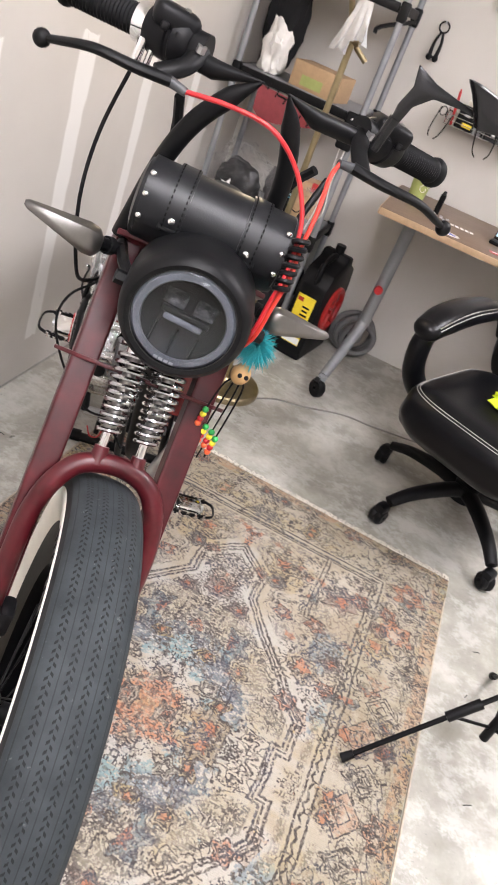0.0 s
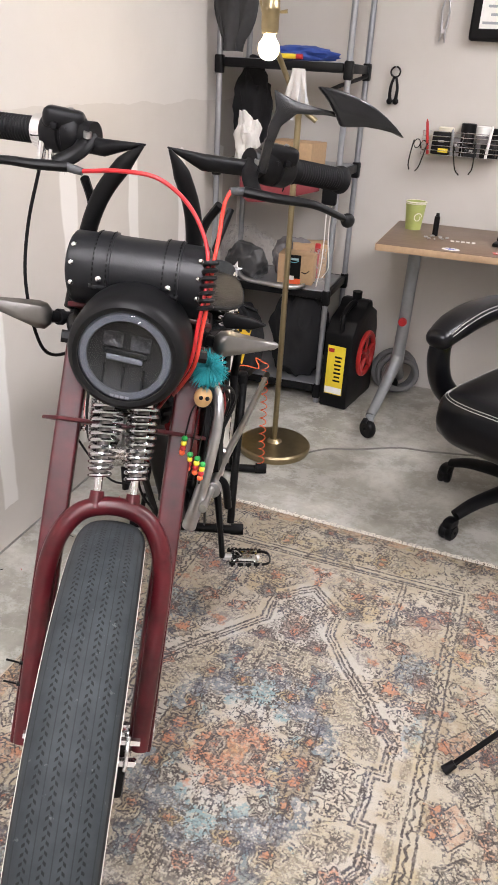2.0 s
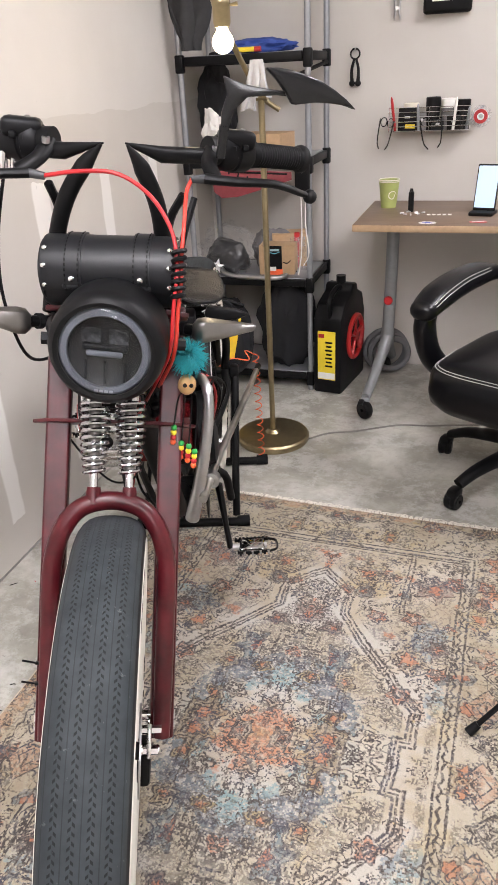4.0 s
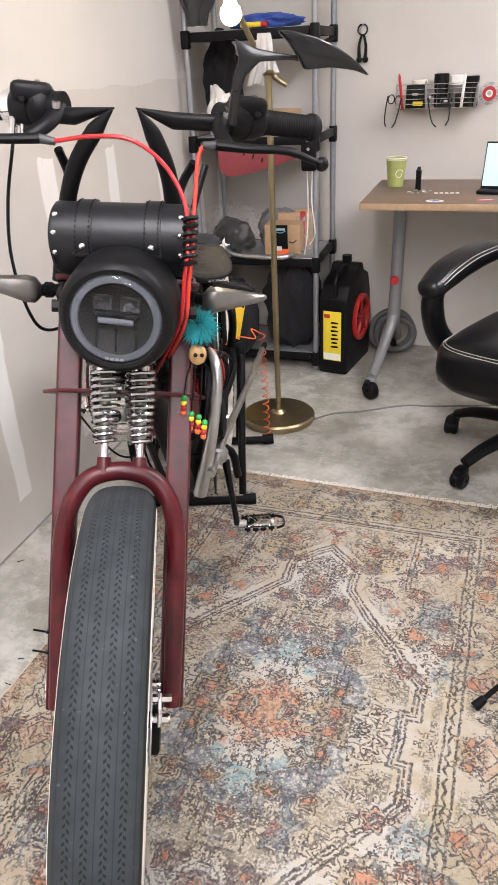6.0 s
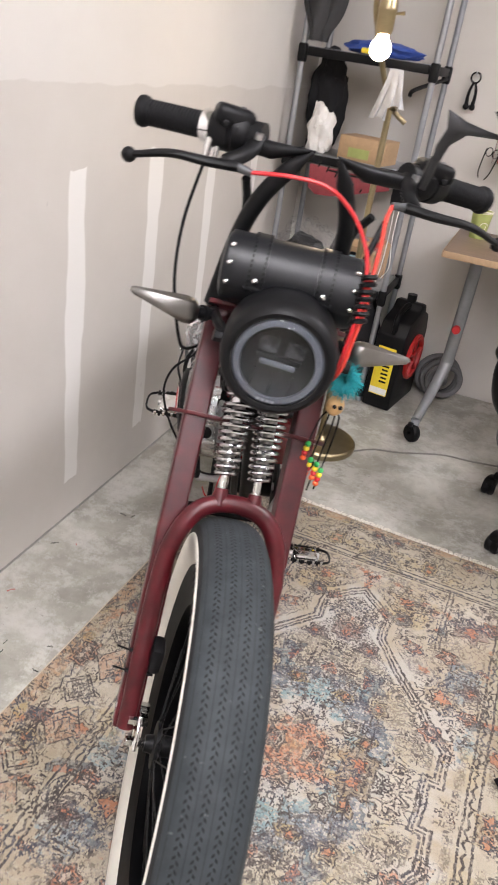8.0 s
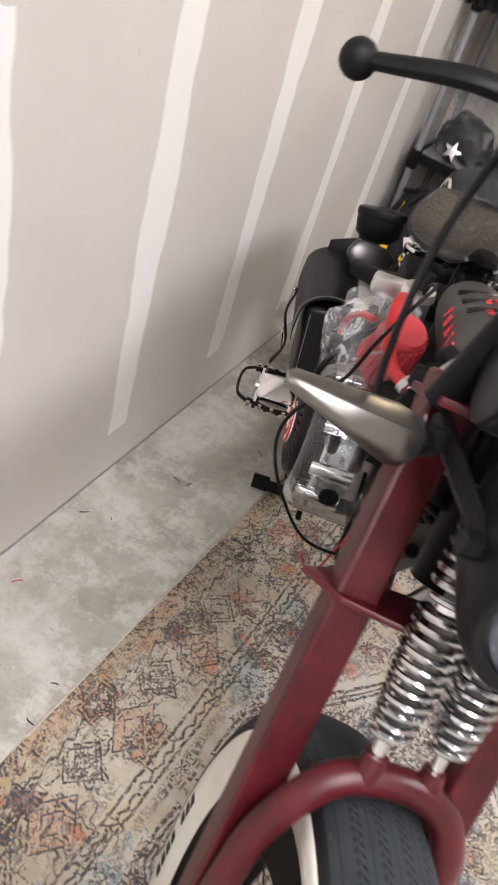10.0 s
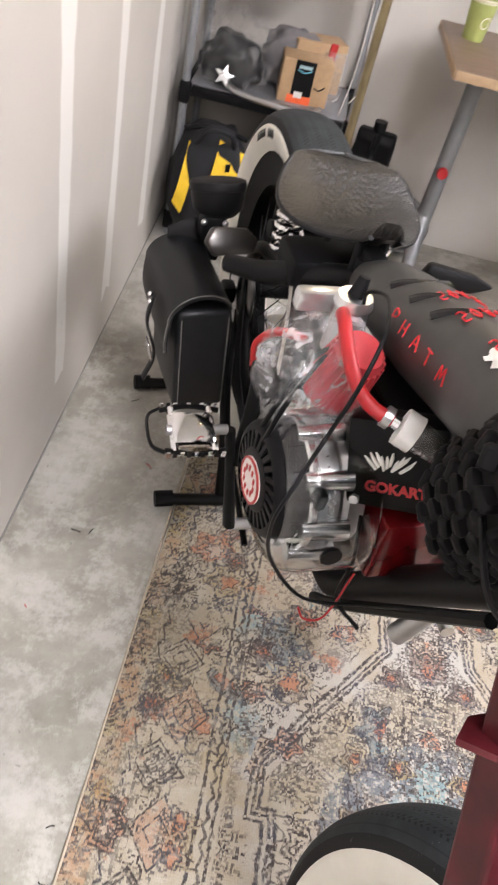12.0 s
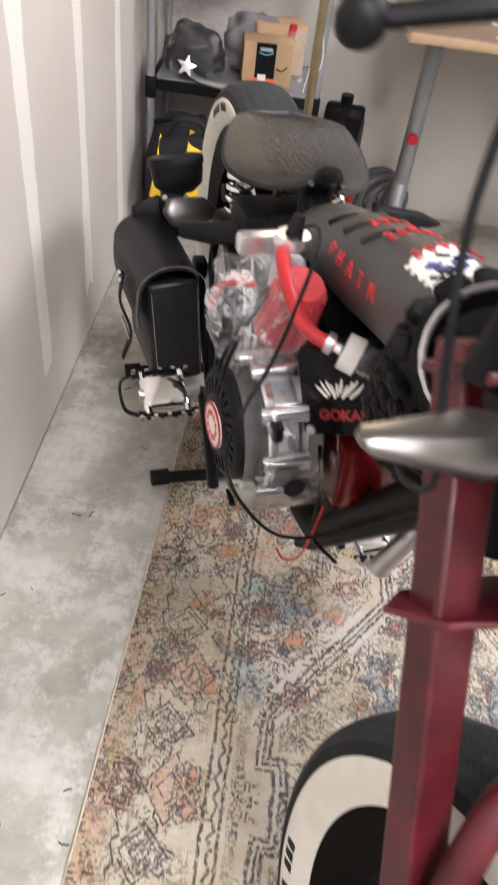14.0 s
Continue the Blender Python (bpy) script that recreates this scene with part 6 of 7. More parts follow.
    part("adjuster", cyl(B(), p + Vector((0.004 * s, 0.0, 0)), p - Vector((0.022 * s, 0.008, 0.002)), 0.0070, 0.0052, 12), M_ADJ, lv)
    part("perch_screw", cyl(B(), c - d * 0.04 + Vector((0, -0.02, 0.0)), c - d * 0.04 + Vector((0, -0.022, 0.008)), 0.006, seg=8), M_STEEL, lv)
# mirror on one side
mr = fpart("mirror", slab(B(), [(0.0, 0.0), (0.010, 0.0), (0.016, 0.030), (0.034, 0.050), (0.075, 0.057), (0.125, 0.058), (0.127, 0.064), (0.06, 0.064), (0.028, 0.066), (-0.004, 0.074), (0.004, 0.05), (-0.002, 0.025)], 0.006, Matrix.Translation((0.146, 0.318, 0.896)) @ pose(0, 0, 0, 90, 0, -8), bevel=0.0018), M_BLACK_GLOSS, "black blade-shaped mirror on a curved arm")
blade = [(-0.084, 0.033), (-0.066, 0.036), (-0.045, 0.035), (-0.018, 0.030), (0.006, 0.022), (0.028, 0.010), (0.048, -0.004), (0.068, -0.022), (0.046, -0.016), (0.025, -0.0155), (0.0, -0.017), (-0.036, -0.027), (-0.050, -0.004), (-0.066, 0.016)]
bm = slab(B(), blade, 0.016, Matrix.Translation((0.275, 0.306, 0.962)) @ pose(0, 0, 0, 90, 0, 10) @ Matrix.Diagonal((1, 0.72, 1, 1)), bevel=0.005)
part("blade", bm, M_BLACK_GLOSS, mr)
part("blade_bolt", cyl(B(), (0.277, 0.300, 0.960), (0.278, 0.291, 0.960), 0.0040, seg=12), M_STEEL, mr)
part("mirror_stem", cyl(B(), (0.150, 0.325, 0.860), (0.150, 0.316, 0.905), 0.0075, seg=12), M_BLACK_GLOSS, mr)
# cables
RC = [(-0.104, 0.293, 0.8145), (-0.05, 0.270, 0.828), (0.0, 0.252, 0.830), (0.045, 0.244, 0.805), (0.074, 0.226, 0.765), (0.082, 0.208, 0.728)]
fpart("brake_cable", tube(B(), RC + [(0.082, 0.192, 0.70), (0.080, 0.186, 0.66), (0.080, 0.192, 0.60), (0.072, 0.26, 0.53), (0.05, 0.36, 0.42)], 0.0030, 8, 6), M_RED, "bright red brake cable")
fpart("brake_cable", tube(B(), [(0.104, 0.281, 0.830), (0.096, 0.266, 0.812), (0.092, 0.232, 0.775), (0.089, 0.210, 0.73), (0.089, 0.193, 0.70), (0.087, 0.188, 0.655), (0.087, 0.20, 0.59), (0.078, 0.30, 0.5)], 0.0030, 8, 6), simple("orange_red_cable", (0.52, 0.035, 0.022), 0.42, vary=0.1), "orange-red brake cable")
bm = B()
coil(bm, (0.085, 0.212, 0.744), (0.086, 0.190, 0.676), 0.0085, 0.0036, 7, 6)
fpart("spiral_wrap", bm, M_BLACK_PLASTIC, "black spiral cable wrap")
fpart("throttle_cable", tube(B(), [(-0.163, 0.351, 0.81), (-0.172, 0.335, 0.72), (-0.166, 0.31, 0.64), (-0.14, 0.30, 0.56), (-0.115, 0.35, 0.52), (-0.07, 0.42, 0.52)], 0.0028, 6, 6), M_BLACK_PLASTIC)
for s in (-1, 1):
    fpart("wire_loom", tube(B(), [(0.10 * s, 0.34, 0.80), (0.085 * s, 0.36, 0.76), (0.078 * s, 0.35, 0.70), (0.07 * s, 0.37, 0.62)], 0.0068, 8, 5), M_BLACK_PLASTIC)
fpart("wire_loom", tube(B(), [(0.115, 0.32, 0.80), (0.10, 0.30, 0.74), (0.095, 0.29, 0.69), (0.085, 0.33, 0.6)], 0.005, 8, 5), M_BLACK_PLASTIC)
# front brake caliper
fork_axes = STEER
fpart("brake_caliper", box(B(), (0.064, 0.065, -0.045), (0.022, 0.05, 0.07), pose(0, 0, 0, -20, 0, 0), bevel=0.008), M_BLACK_MATT)
fpart("brake_disc", lathe(B(), [(0.05, 0.060), (0.07, 0.060), (0.07, 0.0625), (0.05, 0.0625)], Matrix.Translation((-0.006, 0.0056, 0.0033)), 40, "X", True), M_STEEL)
fpart("brake_hose", tube(B(), [(0.075, 0.05, -0.01), (0.09, 0.08, 0.06), (0.085, 0.16, 0.2), (0.08, 0.26, 0.36)], 0.003, 6, 5), M_BLACK_PLASTIC)

# charm hanging from the bar
M_TEAL = simple("teal_fur", (0.02, 0.28, 0.31), 0.9, vary=0.4, scale=300)
charm = thing("charm", bike.matrix_world @ FORK @ Matrix.Translation((0.114, 0.235, 0.578)), "teal fur tassel with a wooden bead face and coloured beads", "charm")
bm = B()
rnd = random.Random(7)
for i in range(900):
    v = Vector((rnd.gauss(0, 1), rnd.gauss(0, 1), rnd.gauss(0, 1))).normalized()
    r = rnd.uniform(0.020, 0.036)
    tube(bm, [v * 0.004, v * r * 0.6, v * r + Vector((0, 0, -0.004))], [0.0010, 0.0008, 0.0002], 3, 2, False)
tagged(part("fur", bm, M_TEAL, charm, "teal fur ball"), kind="stuff")
part("wooden_head", ball(B(), (0.0, -0.006, -0.045), 0.0145, scale=(1, 0.9, 1.15)), simple("wood_bead", (0.46, 0.28, 0.12), 0.45), charm, "round tan wooden bead")
for x in (-0.005, 0.005):
    part("spot", ball(B(), (x, -0.0185, -0.042), 0.0034), M_BLACK_PLASTIC, charm)
for k, (x, ln) in enumerate(((-0.012, 0.09), (0.0, 0.13), (0.011, 0.15), (0.02, 0.145))):
    part("thread", tube(B(), [(x * 0.3, 0, -0.055), (x, 0.004, -0.08), (x * 1.2, 0.008, -0.06 - ln)], 0.0014, 5, 4), M_BLACK_PLASTIC, charm)
    for j, mat in enumerate((M_GREEN, M_YELLOW, M_RED, M_ORANGE)):
        z = -0.075 - ln * 0.55 - 0.0085 * j if k % 2 == 0 else -0.052 - ln - 0.0085 * j + 0.03
        part("bead", ball(B(), (x * 1.15, 0.006, z), 0.0052, seg=10), simple("green_bead", (0.02, 0.30, 0.06), 0.35) if j == 0 and k == 0 else (bpy.data.materials["green_bead"] if j == 0 else mat), charm)

# ---- main frame, tank and seat ----
bpart("head_tube", cyl(B(), (0.0, -0.525, 0.80), (0.006, -0.475, 0.965), 0.033), M_BLACK_MATT)
tank_pts = [(CX, 0.07, 0.775), (CX, 0.0, 0.795), (CX - 0.003, -0.13, 0.826), (CX - 0.012, -0.28, 0.868), (CX - 0.03, -0.40, 0.90), (CX - 0.036, -0.47, 0.92)]
tank = bpart("tank", tube(B(), tank_pts, [0.032, 0.048, 0.058, 0.062, 0.056, 0.042], 32, 8), M_TANK, "dull raw steel tube-shaped tank with red scrawl")
for k in range(3):
    c = Vector((CX - 0.002 * k, -0.06 - 0.055 * k, 0.810 + 0.0145 * k))
    pts = [c + Vector(((0.054 + 0.003 * k) * math.cos(a), 0.012 * math.sin(3 * a), (0.054 + 0.003 * k) * math.sin(a))) for a in [radians(30 + 12 * i) for i in range(10)]]
    part("rib", tube(B(), pts, 0.005, 6, 3), M_BLACK_GLOSS, tank, "raised black rib")
M_SCRAWL = simple("red_paint_pen", (0.62, 0.02, 0.03), 0.5)


def on_tank(s, a, r=0.0):
    """A point of the tank's skin: s from the rear (0) to the front (1), a the angle round it."""
    path = smooth_path(tank_pts, 8)
    f = s * (len(path) - 1)
    i = min(int(f), len(path) - 2)
    p = path[i].lerp(path[i + 1], f - i)
    d = (path[i + 1] - path[i]).normalized()
    rad = float(np.interp(s * 5, range(6), [0.032, 0.048, 0.058, 0.062, 0.056, 0.042])) + r
    side = Vector((1, 0, 0))
    up = side.cross(d) * -1
    if up.z < 0:
        up = -up
    return p + rad * (math.cos(radians(a)) * side + math.sin(radians(a)) * up)


STROKES = {"P": [[(0, 0), (0, 1), (0.6, 0.85), (0.5, 0.5), (0, 0.45)]], "H": [[(0, 0), (0, 1)], [(0.6, 0), (0.6, 1)], [(0, 0.5), (0.6, 0.5)]], "A": [[(0, 0), (0.35, 1), (0.7, 0)], [(0.15, 0.4), (0.55, 0.4)]], "T": [[(0.3, 0), (0.3, 1)], [(0, 1), (0.6, 0.9)]], "O": [[(0.3, 0), (0.0, 0.5), (0.3, 1), (0.6, 0.5), (0.3, 0)]], "M": [[(0, 0), (0.15, 1), (0.4, 0.3), (0.6, 1), (0.8, 0)]], "S": [[(0.6, 0.9), (0.1, 0.9), (0.1, 0.55), (0.6, 0.45), (0.55, 0.05), (0, 0.1)]]}
for k, ch in enumerate("PHAXM".replace("X", "T")):
    for st in STROKES[ch]:
        part("letter", tube(B(), [on_tank(0.365 + 0.045 * k + 0.027 * x, 151 + 16 * (1 - y) + 3 * k, 0.0008) for x, y in st], 0.0011, 5, 3), M_SCRAWL, tank)
for row, (s0, a0, n) in enumerate(((0.40, 112, 5), (0.47, 118, 6), (0.56, 122, 7))):
    for k in range(n):
        ch = "SOATSOP"[k]
        for st in STROKES[ch]:
            part("letter", tube(B(), [on_tank(s0 + 0.035 * y + 0.012 * row, a0 - 13 * k - 10 * x, 0.0016) for x, y in st], 0.0011, 5, 3), M_SCRAWL, tank)
bm = B()
surface(bm, lambda u, v: on_tank(0.605 + 0.12 * u + 0.006 * math.sin(25 * v), 134 - 52 * v + 3 * math.sin(30 * u), 0.0015), 12, 14)
part("sticker", bm, M_WHITE, tank, "torn white sticker with dark marks")
for k in range(14):
    s, a = 0.625 + 0.075 * rnd.random(), 129 - 38 * rnd.random()
    part("sticker_mark", tube(B(), [on_tank(s, a, 0.002), on_tank(s + 0.012, a - 4, 0.002), on_tank(s + 0.016, a - 9, 0.002)], 0.0022, 5, 3), M_BLACK_PLASTIC if k % 2 else simple("blue_mark", (0.08, 0.09, 0.3), 0.5), tank)
bpart("seat_tube", tube(B(), [(CX, 0.035, 0.40), (CX, 0.07, 0.60), (CX, 0.09, 0.80)], 0.021, 14, 4), M_BLACK_MATT)
bpart("down_tube", tube(B(), [(CX, -0.02, 0.345), (CX, -0.10, 0.352), (CX - 0.005, -0.17, 0.395), (CX - 0.018, -0.31, 0.60), (CX - 0.033, -0.41, 0.745), (0.0, -0.49, 0.85)], 0.0245, 18, 6), M_BLACK_MATT, "matt black down tube")
bpart("downtube_loom", tube(B(), [(CX - 0.04, -0.16, 0.36), (CX - 0.045, -0.22, 0.43), (CX - 0.055, -0.35, 0.61), (CX - 0.06, -0.45, 0.75)], 0.008, 8, 6), M_BLACK_PLASTIC)
bpart("bottom_bracket", cyl(B(), (CX - 0.055, 0.0, 0.345), (CX + 0.055, 0.0, 0.345), 0.028), M_BLACK_MATT)
for s in (-1, 1):
    bpart("chain_stay", tube(B(), [(CX + 0.02 * s, 0.02, 0.35), (CX + 0.07 * s, 0.20, 0.38), (RX - 0.01 + 0.085 * s, 0.40, 0.43), (RX + 0.075 * s, 0.53, 0.46)], 0.013, 12, 5), M_BLACK_MATT)
    bpart("seat_stay", tube(B(), [(CX + 0.03 * s, 0.08, 0.735), (CX + 0.01 + 0.072 * s, 0.22, 0.700), (RX - 0.02 + 0.095 * s, 0.36, 0.655), (RX + 0.085 * s, 0.48, 0.56), (RX + 0.075 * s, 0.53, 0.46)], 0.0125, 14, 5), M_BLACK_MATT)
bpart("cross_tube", cyl(B(), (CX - 0.08, 0.30, 0.725), (CX + 0.13, 0.30, 0.725), 0.014), M_BLACK_MATT)
bpart("frame_loop", tube(B(), [(-0.115, 0.245, 0.690), (-0.075, 0.200, 0.705), (-0.035, 0.170, 0.722), (CX - 0.01, 0.110, 0.755), (CX, 0.055, 0.772)], [0.0145, 0.0175, 0.0185, 0.020, 0.024], 16, 6), M_BLACK_MATT, "black rear frame tube")
bpart("controller_box", box(B(), (CX - 0.012, 0.185, 0.735), (0.150, 0.085, 0.045), pose(0, 0, 0), bevel=0.008), M_BLACK_PLASTIC)
bpart("seat_clamp", box(B(), (CX, 0.085, 0.785), (0.030, 0.04, 0.06), bevel=0.006), M_BLACK_MATT)
# saddle
bm = B()


def saddle(u, v, dz):
    y = 0.062 + 0.285 * u
    w = 0.024 + 0.096 * math.sin(math.pi / 2 * u / 0.62) ** 2.3 if u < 0.62 else 0.120 * math.sqrt(max(0.0004, 1 - ((u - 0.62) / 0.38) ** 2))
    x = CX - 0.002 + 0.035 * u + w * (2 * v - 1)
    z = 0.868 - 0.10 * (x - CX - 0.006) - 0.050 * math.sin(math.pi * min(1.0, u * 1.15)) ** 1.0 - 0.035 * u + 0.014 * max(0, u - 0.7) - 0.020 * (2 * v - 1) ** 4 * (1 - u) + 0.006 * (2 * v - 1) ** 2 * u
    return (x, y, z + dz)


surface(bm, lambda u, v: saddle(u, v, 0.0), 30, 16)
surface(bm, lambda u, v: saddle(u, v, -0.022 + 0.014 * abs(2 * v - 1) ** 3), 30, 16)
bmesh.ops.bridge_loops(bm, edges=[e for e in bm.edges if len(e.link_faces) == 1])


def croc():
    n = Nodes("croc_leather")
    x, y, z = n.xyz()
    v = n.voronoi(112, n.mapping((1, 1, 0.6)))
    mid = n.math("LESS_THAN", n.math("ABSOLUTE", n.math("SUBTRACT", x, CX + 0.02)), 0.055)
    fine = n.voronoi(260, n.mapping((1, 1, 0.6)))
    h = n.math("ADD", n.math("MULTIPLY", v, n.math("MULTIPLY_ADD", mid, 0.7, 0.3)), n.math("MULTIPLY", fine, 0.35))
    base = n.ramp(h, [(0.1, (0.021, 0.019, 0.017)), (0.8, (0.006, 0.0055, 0.005))])
    n.bump(n.math("MULTIPLY", h, -1.0), 0.9, 0.0024)
    return n.set(base=base, rough=0.36, spec=0.45)


M_CROC = croc()
sad = bpart("saddle", bm, M_CROC, "dark crocodile-grain leather saddle", sharp=60)
part("saddle_edge", tube(B(), [saddle(i / 24, 0.0, -0.004) for i in range(25)] + [saddle(1, k / 8, -0.004) for k in range(1, 8)] + [saddle(1 - i / 24, 1.0, -0.004) for i in range(25)], 0.0042, 6, 1), M_BLACK_LEATHER, sad, "rolled black leather edge")
for s in (-1, 1):
    sp = bpart("saddle_spring", coil(B(), (CX + 0.020 + 0.080 * s, 0.265, 0.700), (CX + 0.020 + 0.080 * s, 0.265, 0.800), 0.022, 0.0036, 5.5, 8), M_CHROME, "chromed saddle spring")
    bpart("saddle_strut", cyl(B(), (CX + 0.01 + 0.025 * s, 0.215, 0.74), (CX + 0.01 + 0.025 * s, 0.215, 0.778), 0.006), M_CHROME)
    bpart("seat_hinge", cyl(B(), (CX + 0.018 * s, 0.100, 0.775), (CX + 0.018 * s, 0.100, 0.822), 0.007), M_BLACK_MATT)
# rear lamp and signals
tl = bpart("tail_light", lathe(B(), [(0, 0.055), (0.030, 0.052), (0.046, 0.038), (0.050, 0.015), (0.050, -0.012), (0.046, -0.014), (0.0, -0.012)], Matrix.Translation((-0.076, 0.515, 0.686)) @ pose(0, 0, 0, 162, -6, 0), 32), M_BLACK_MATT, "matt black bullet tail light")
part("rim", lathe(B(), [(0.049, 0.004), (0.0525, 0.003), (0.0530, -0.006), (0.0515, -0.012), (0.049, -0.012)], Matrix.Translation((-0.076, 0.515, 0.686)) @ pose(0, 0, 0, 162, -6, 0), 36, closed=True), M_BLACK_PLASTIC, tl)
part("lamp_mount", box(B(), (-0.085, 0.485, 0.625), (0.045, 0.04, 0.05), bevel=0.008), M_BLACK_MATT, tl)
for x in (-0.105, -0.065):
    part("mount_bolt", ball(B(), (x, 0.462, 0.642), 0.006, seg=10), M_STEEL, tl)
bm = B()
slab(bm, [(-0.045, 0.0), (-0.03, 0.024), (0.03, 0.02), (0.05, 0.0), (0.04, -0.022), (-0.03, -0.024)], 0.024, pose(-0.092, 0.345, 0.672, 60, 0, 10), bevel=0.006)
bpart("rear_signal", bm, simple("smoked_dark_chrome", (0.085, 0.08, 0.076), 0.30, 0.9, vary=0.15), "smoked-chrome rear turn signal")
bpart("rear_bracket", slab(B(), [(-0.05, -0.03), (0.05, -0.03), (0.06, 0.02), (0.0, 0.05), (-0.05, 0.03)], 0.006, pose(-0.11, 0.505, 0.575, 75, 0, 0), bevel=0.002), M_BLACK_MATT)
bm = B()
slab(bm, [(-0.04, 0.0), (-0.03, 0.02), (0.04, 0.012), (0.075, -0.002), (0.04, -0.016), (-0.03, -0.02)], 0.02, pose(CX + 0.13, 0.10, 0.775, 80, 0, -12), bevel=0.006)
bpart("side_signal", bm, M_BLACK_MATT, "dark pointed side signal")
# saddlebag
SB = Matrix.Translation((-0.096, 0.31, 0.325)) @ pose(0, 0, 0, 0, -5, 4) @ Matrix.Diagonal((0.88, 0.9, 0.9, 1))
bm = box(B(), (0, 0.11, 0.127), (0.115, 0.22, 0.255), SB, bevel=0.014, seg=3)
sbag = bpart("saddlebag", bm, M_BLACK_LEATHER, "black leather saddlebag with pale stitching and a buckled flap")
bm = B()


def flap_line(v, y, r=0.0):
    """The flap's curve over the bag's back, from its inner edge (0) down to its outer hem (1)."""
    a = radians(12 + 255 * v)
    if v < 0.66:
        return SB @ Vector((-0.006 + (0.067 + r) * math.cos(a), y, 0.236 + (0.054 + r) * math.sin(a)))
    return SB @ Vector((-0.073 - r - 0.006 * math.sin(9 * (v - 0.66)), y, 0.236 - 0.29 * (v - 0.66)))


surface(bm, lambda u, v: flap_line(v * (1 - 0.10 * (2 * u - 1) ** 2), -0.012 + 0.245 * u), 20, 30)
g = bmesh.ops.extrude_face_region(bm, geom=bm.faces[:])
for v in g["geom"]:
    if isinstance(v, bmesh.types.BMVert):
        v.co.z += 0.004
        v.co.x -= 0.002
fl = part("flap", bm, M_BLACK_LEATHER, sbag, sharp=60)
bm = B()
for k in range(34):
    tube(bm, [SB @ Vector((-0.048, -0.0015, 0.02 + 0.22 * (k / 34))), SB @ Vector((-0.048, -0.0015, 0.02 + 0.22 * ((k + 0.6) / 34)))], 0.0007, 5, 1)
part("front_seam", bm, M_STITCH, sbag, "pale stitch line")
bm = B()
for k in range(34):
    tube(bm, [SB @ Vector((0.05, -0.0015, 0.02 + 0.22 * (k / 34))), SB @ Vector((0.05, -0.0015, 0.02 + 0.22 * ((k + 0.6) / 34)))], 0.0006, 5, 1)
part("front_seam", bm, M_STITCH, sbag, "pale stitch line")
bm = B()
for k in range(44):
    tube(bm, [flap_line(0.90 * (k / 44), -0.0075, 0.006), flap_line(0.90 * ((k + 0.6) / 44), -0.0075, 0.006)], 0.0008, 5, 1)
part("flap_seam", bm, M_STITCH, fl, "pale stitch line")
stp = part("strap", tube(B(), [SB @ Vector((-0.085, 0.09, 0.24)), SB @ Vector((-0.100, 0.085, 0.18)), SB @ Vector((-0.085, 0.08, 0.10)), SB @ Vector((-0.11, 0.075, 0.04))], 0.012, 8, 5, flat=0.25), M_BLACK_LEATHER, sbag)
part("buckle", tube(B(), [SB @ Vector((-0.098, 0.07, 0.13)), SB @ Vector((-0.098, 0.10, 0.13)), SB @ Vector((-0.092, 0.10, 0.09)), SB @ Vector((-0.092, 0.07, 0.09)), SB @ Vector((-0.098, 0.07, 0.13))], 0.0022, 6, 1), M_CHROME, stp)
for dz in (0.0, 0.018):
    part("rivet", ball(B(), SB @ Vector((-0.093, 0.09, 0.225 + dz)), 0.005, seg=10), M_CHROME, stp)

# ---- engine ----
bpart("crankcase", box(B(), (CX - 0.006, -0.19, 0.617), (0.12, 0.17, 0.100), pose(0, 0, 0), bevel=0.007, seg=2), M_RED_PAINT, "glossy red engine case")
bpart("cylinder", box(B(), (CX + 0.01, -0.12, 0.70), (0.12, 0.13, 0.12), bevel=0.01), M_BLACK_MATT)
for k in range(7):
    bpart("fin", box(B(), (CX + 0.015, -0.115, 0.655 + 0.017 * k), (0.15, 0.155, 0.005), bevel=0.002), M_BLACK_MATT)
FC = Vector((-0.155, -0.165, 0.628))


def disc(prof, x=0.0, seg=48, closed=False):
    return lathe(B(), prof, Matrix.Translation(FC + Vector((x, 0, 0))), seg, "X", closed)


bpart("engine_side", disc([(0.0, 0.118), (0.072, 0.118), (0.076, 0.114), (0.076, 0.096), (0.070, 0.090), (0.0, 0.090)]), M_STEEL, "dull aluminium engine side")
cov = bpart("clear_cover", disc([(0.076, 0.016), (0.095, 0.019), (0.107, 0.03), (0.111, 0.045), (0.111, 0.120), (0.1085, 0.120), (0.1085, 0.046), (0.105, 0.033), (0.094, 0.022), (0.076, 0.0185)], closed=True), M_COVER, "clear acrylic engine cover")
cov.visible_shadow = False
part("cover_port", cyl(B(), FC + Vector((0.070, -0.1085, -0.006)), FC + Vector((0.070, -0.1135, -0.006)), 0.0135, seg=20), M_BLACK_PLASTIC, cov, "round black port")
# near-black colour paints the slots' inner shade on the backing and rim boxes
M_SLOT = simple("slot_shadow_paint", (0.0022, 0.0022, 0.0024), 0.7, spec=0.05)
M_CAST = simple("polished_casting", (0.80, 0.80, 0.81), 0.16, 1.0, vary=0.1, bump=0.15)
for i in range(9):
    a = 2 * math.pi * i / 9 + 0.2
    bpart("cast_boss", cyl(B(), FC + Vector((0.035, 0.084 * math.cos(a), 0.084 * math.sin(a))), FC + Vector((0.092, 0.086 * math.cos(a), 0.086 * math.sin(a))), 0.0105, 0.013, 16), M_CAST)
bpart("cooling_ring", disc([(0.066, 0.044), (0.080, 0.044), (0.083, 0.047), (0.083, 0.054), (0.079, 0.057), (0.066, 0.057)], closed=True), M_CAST, "polished cast ring")
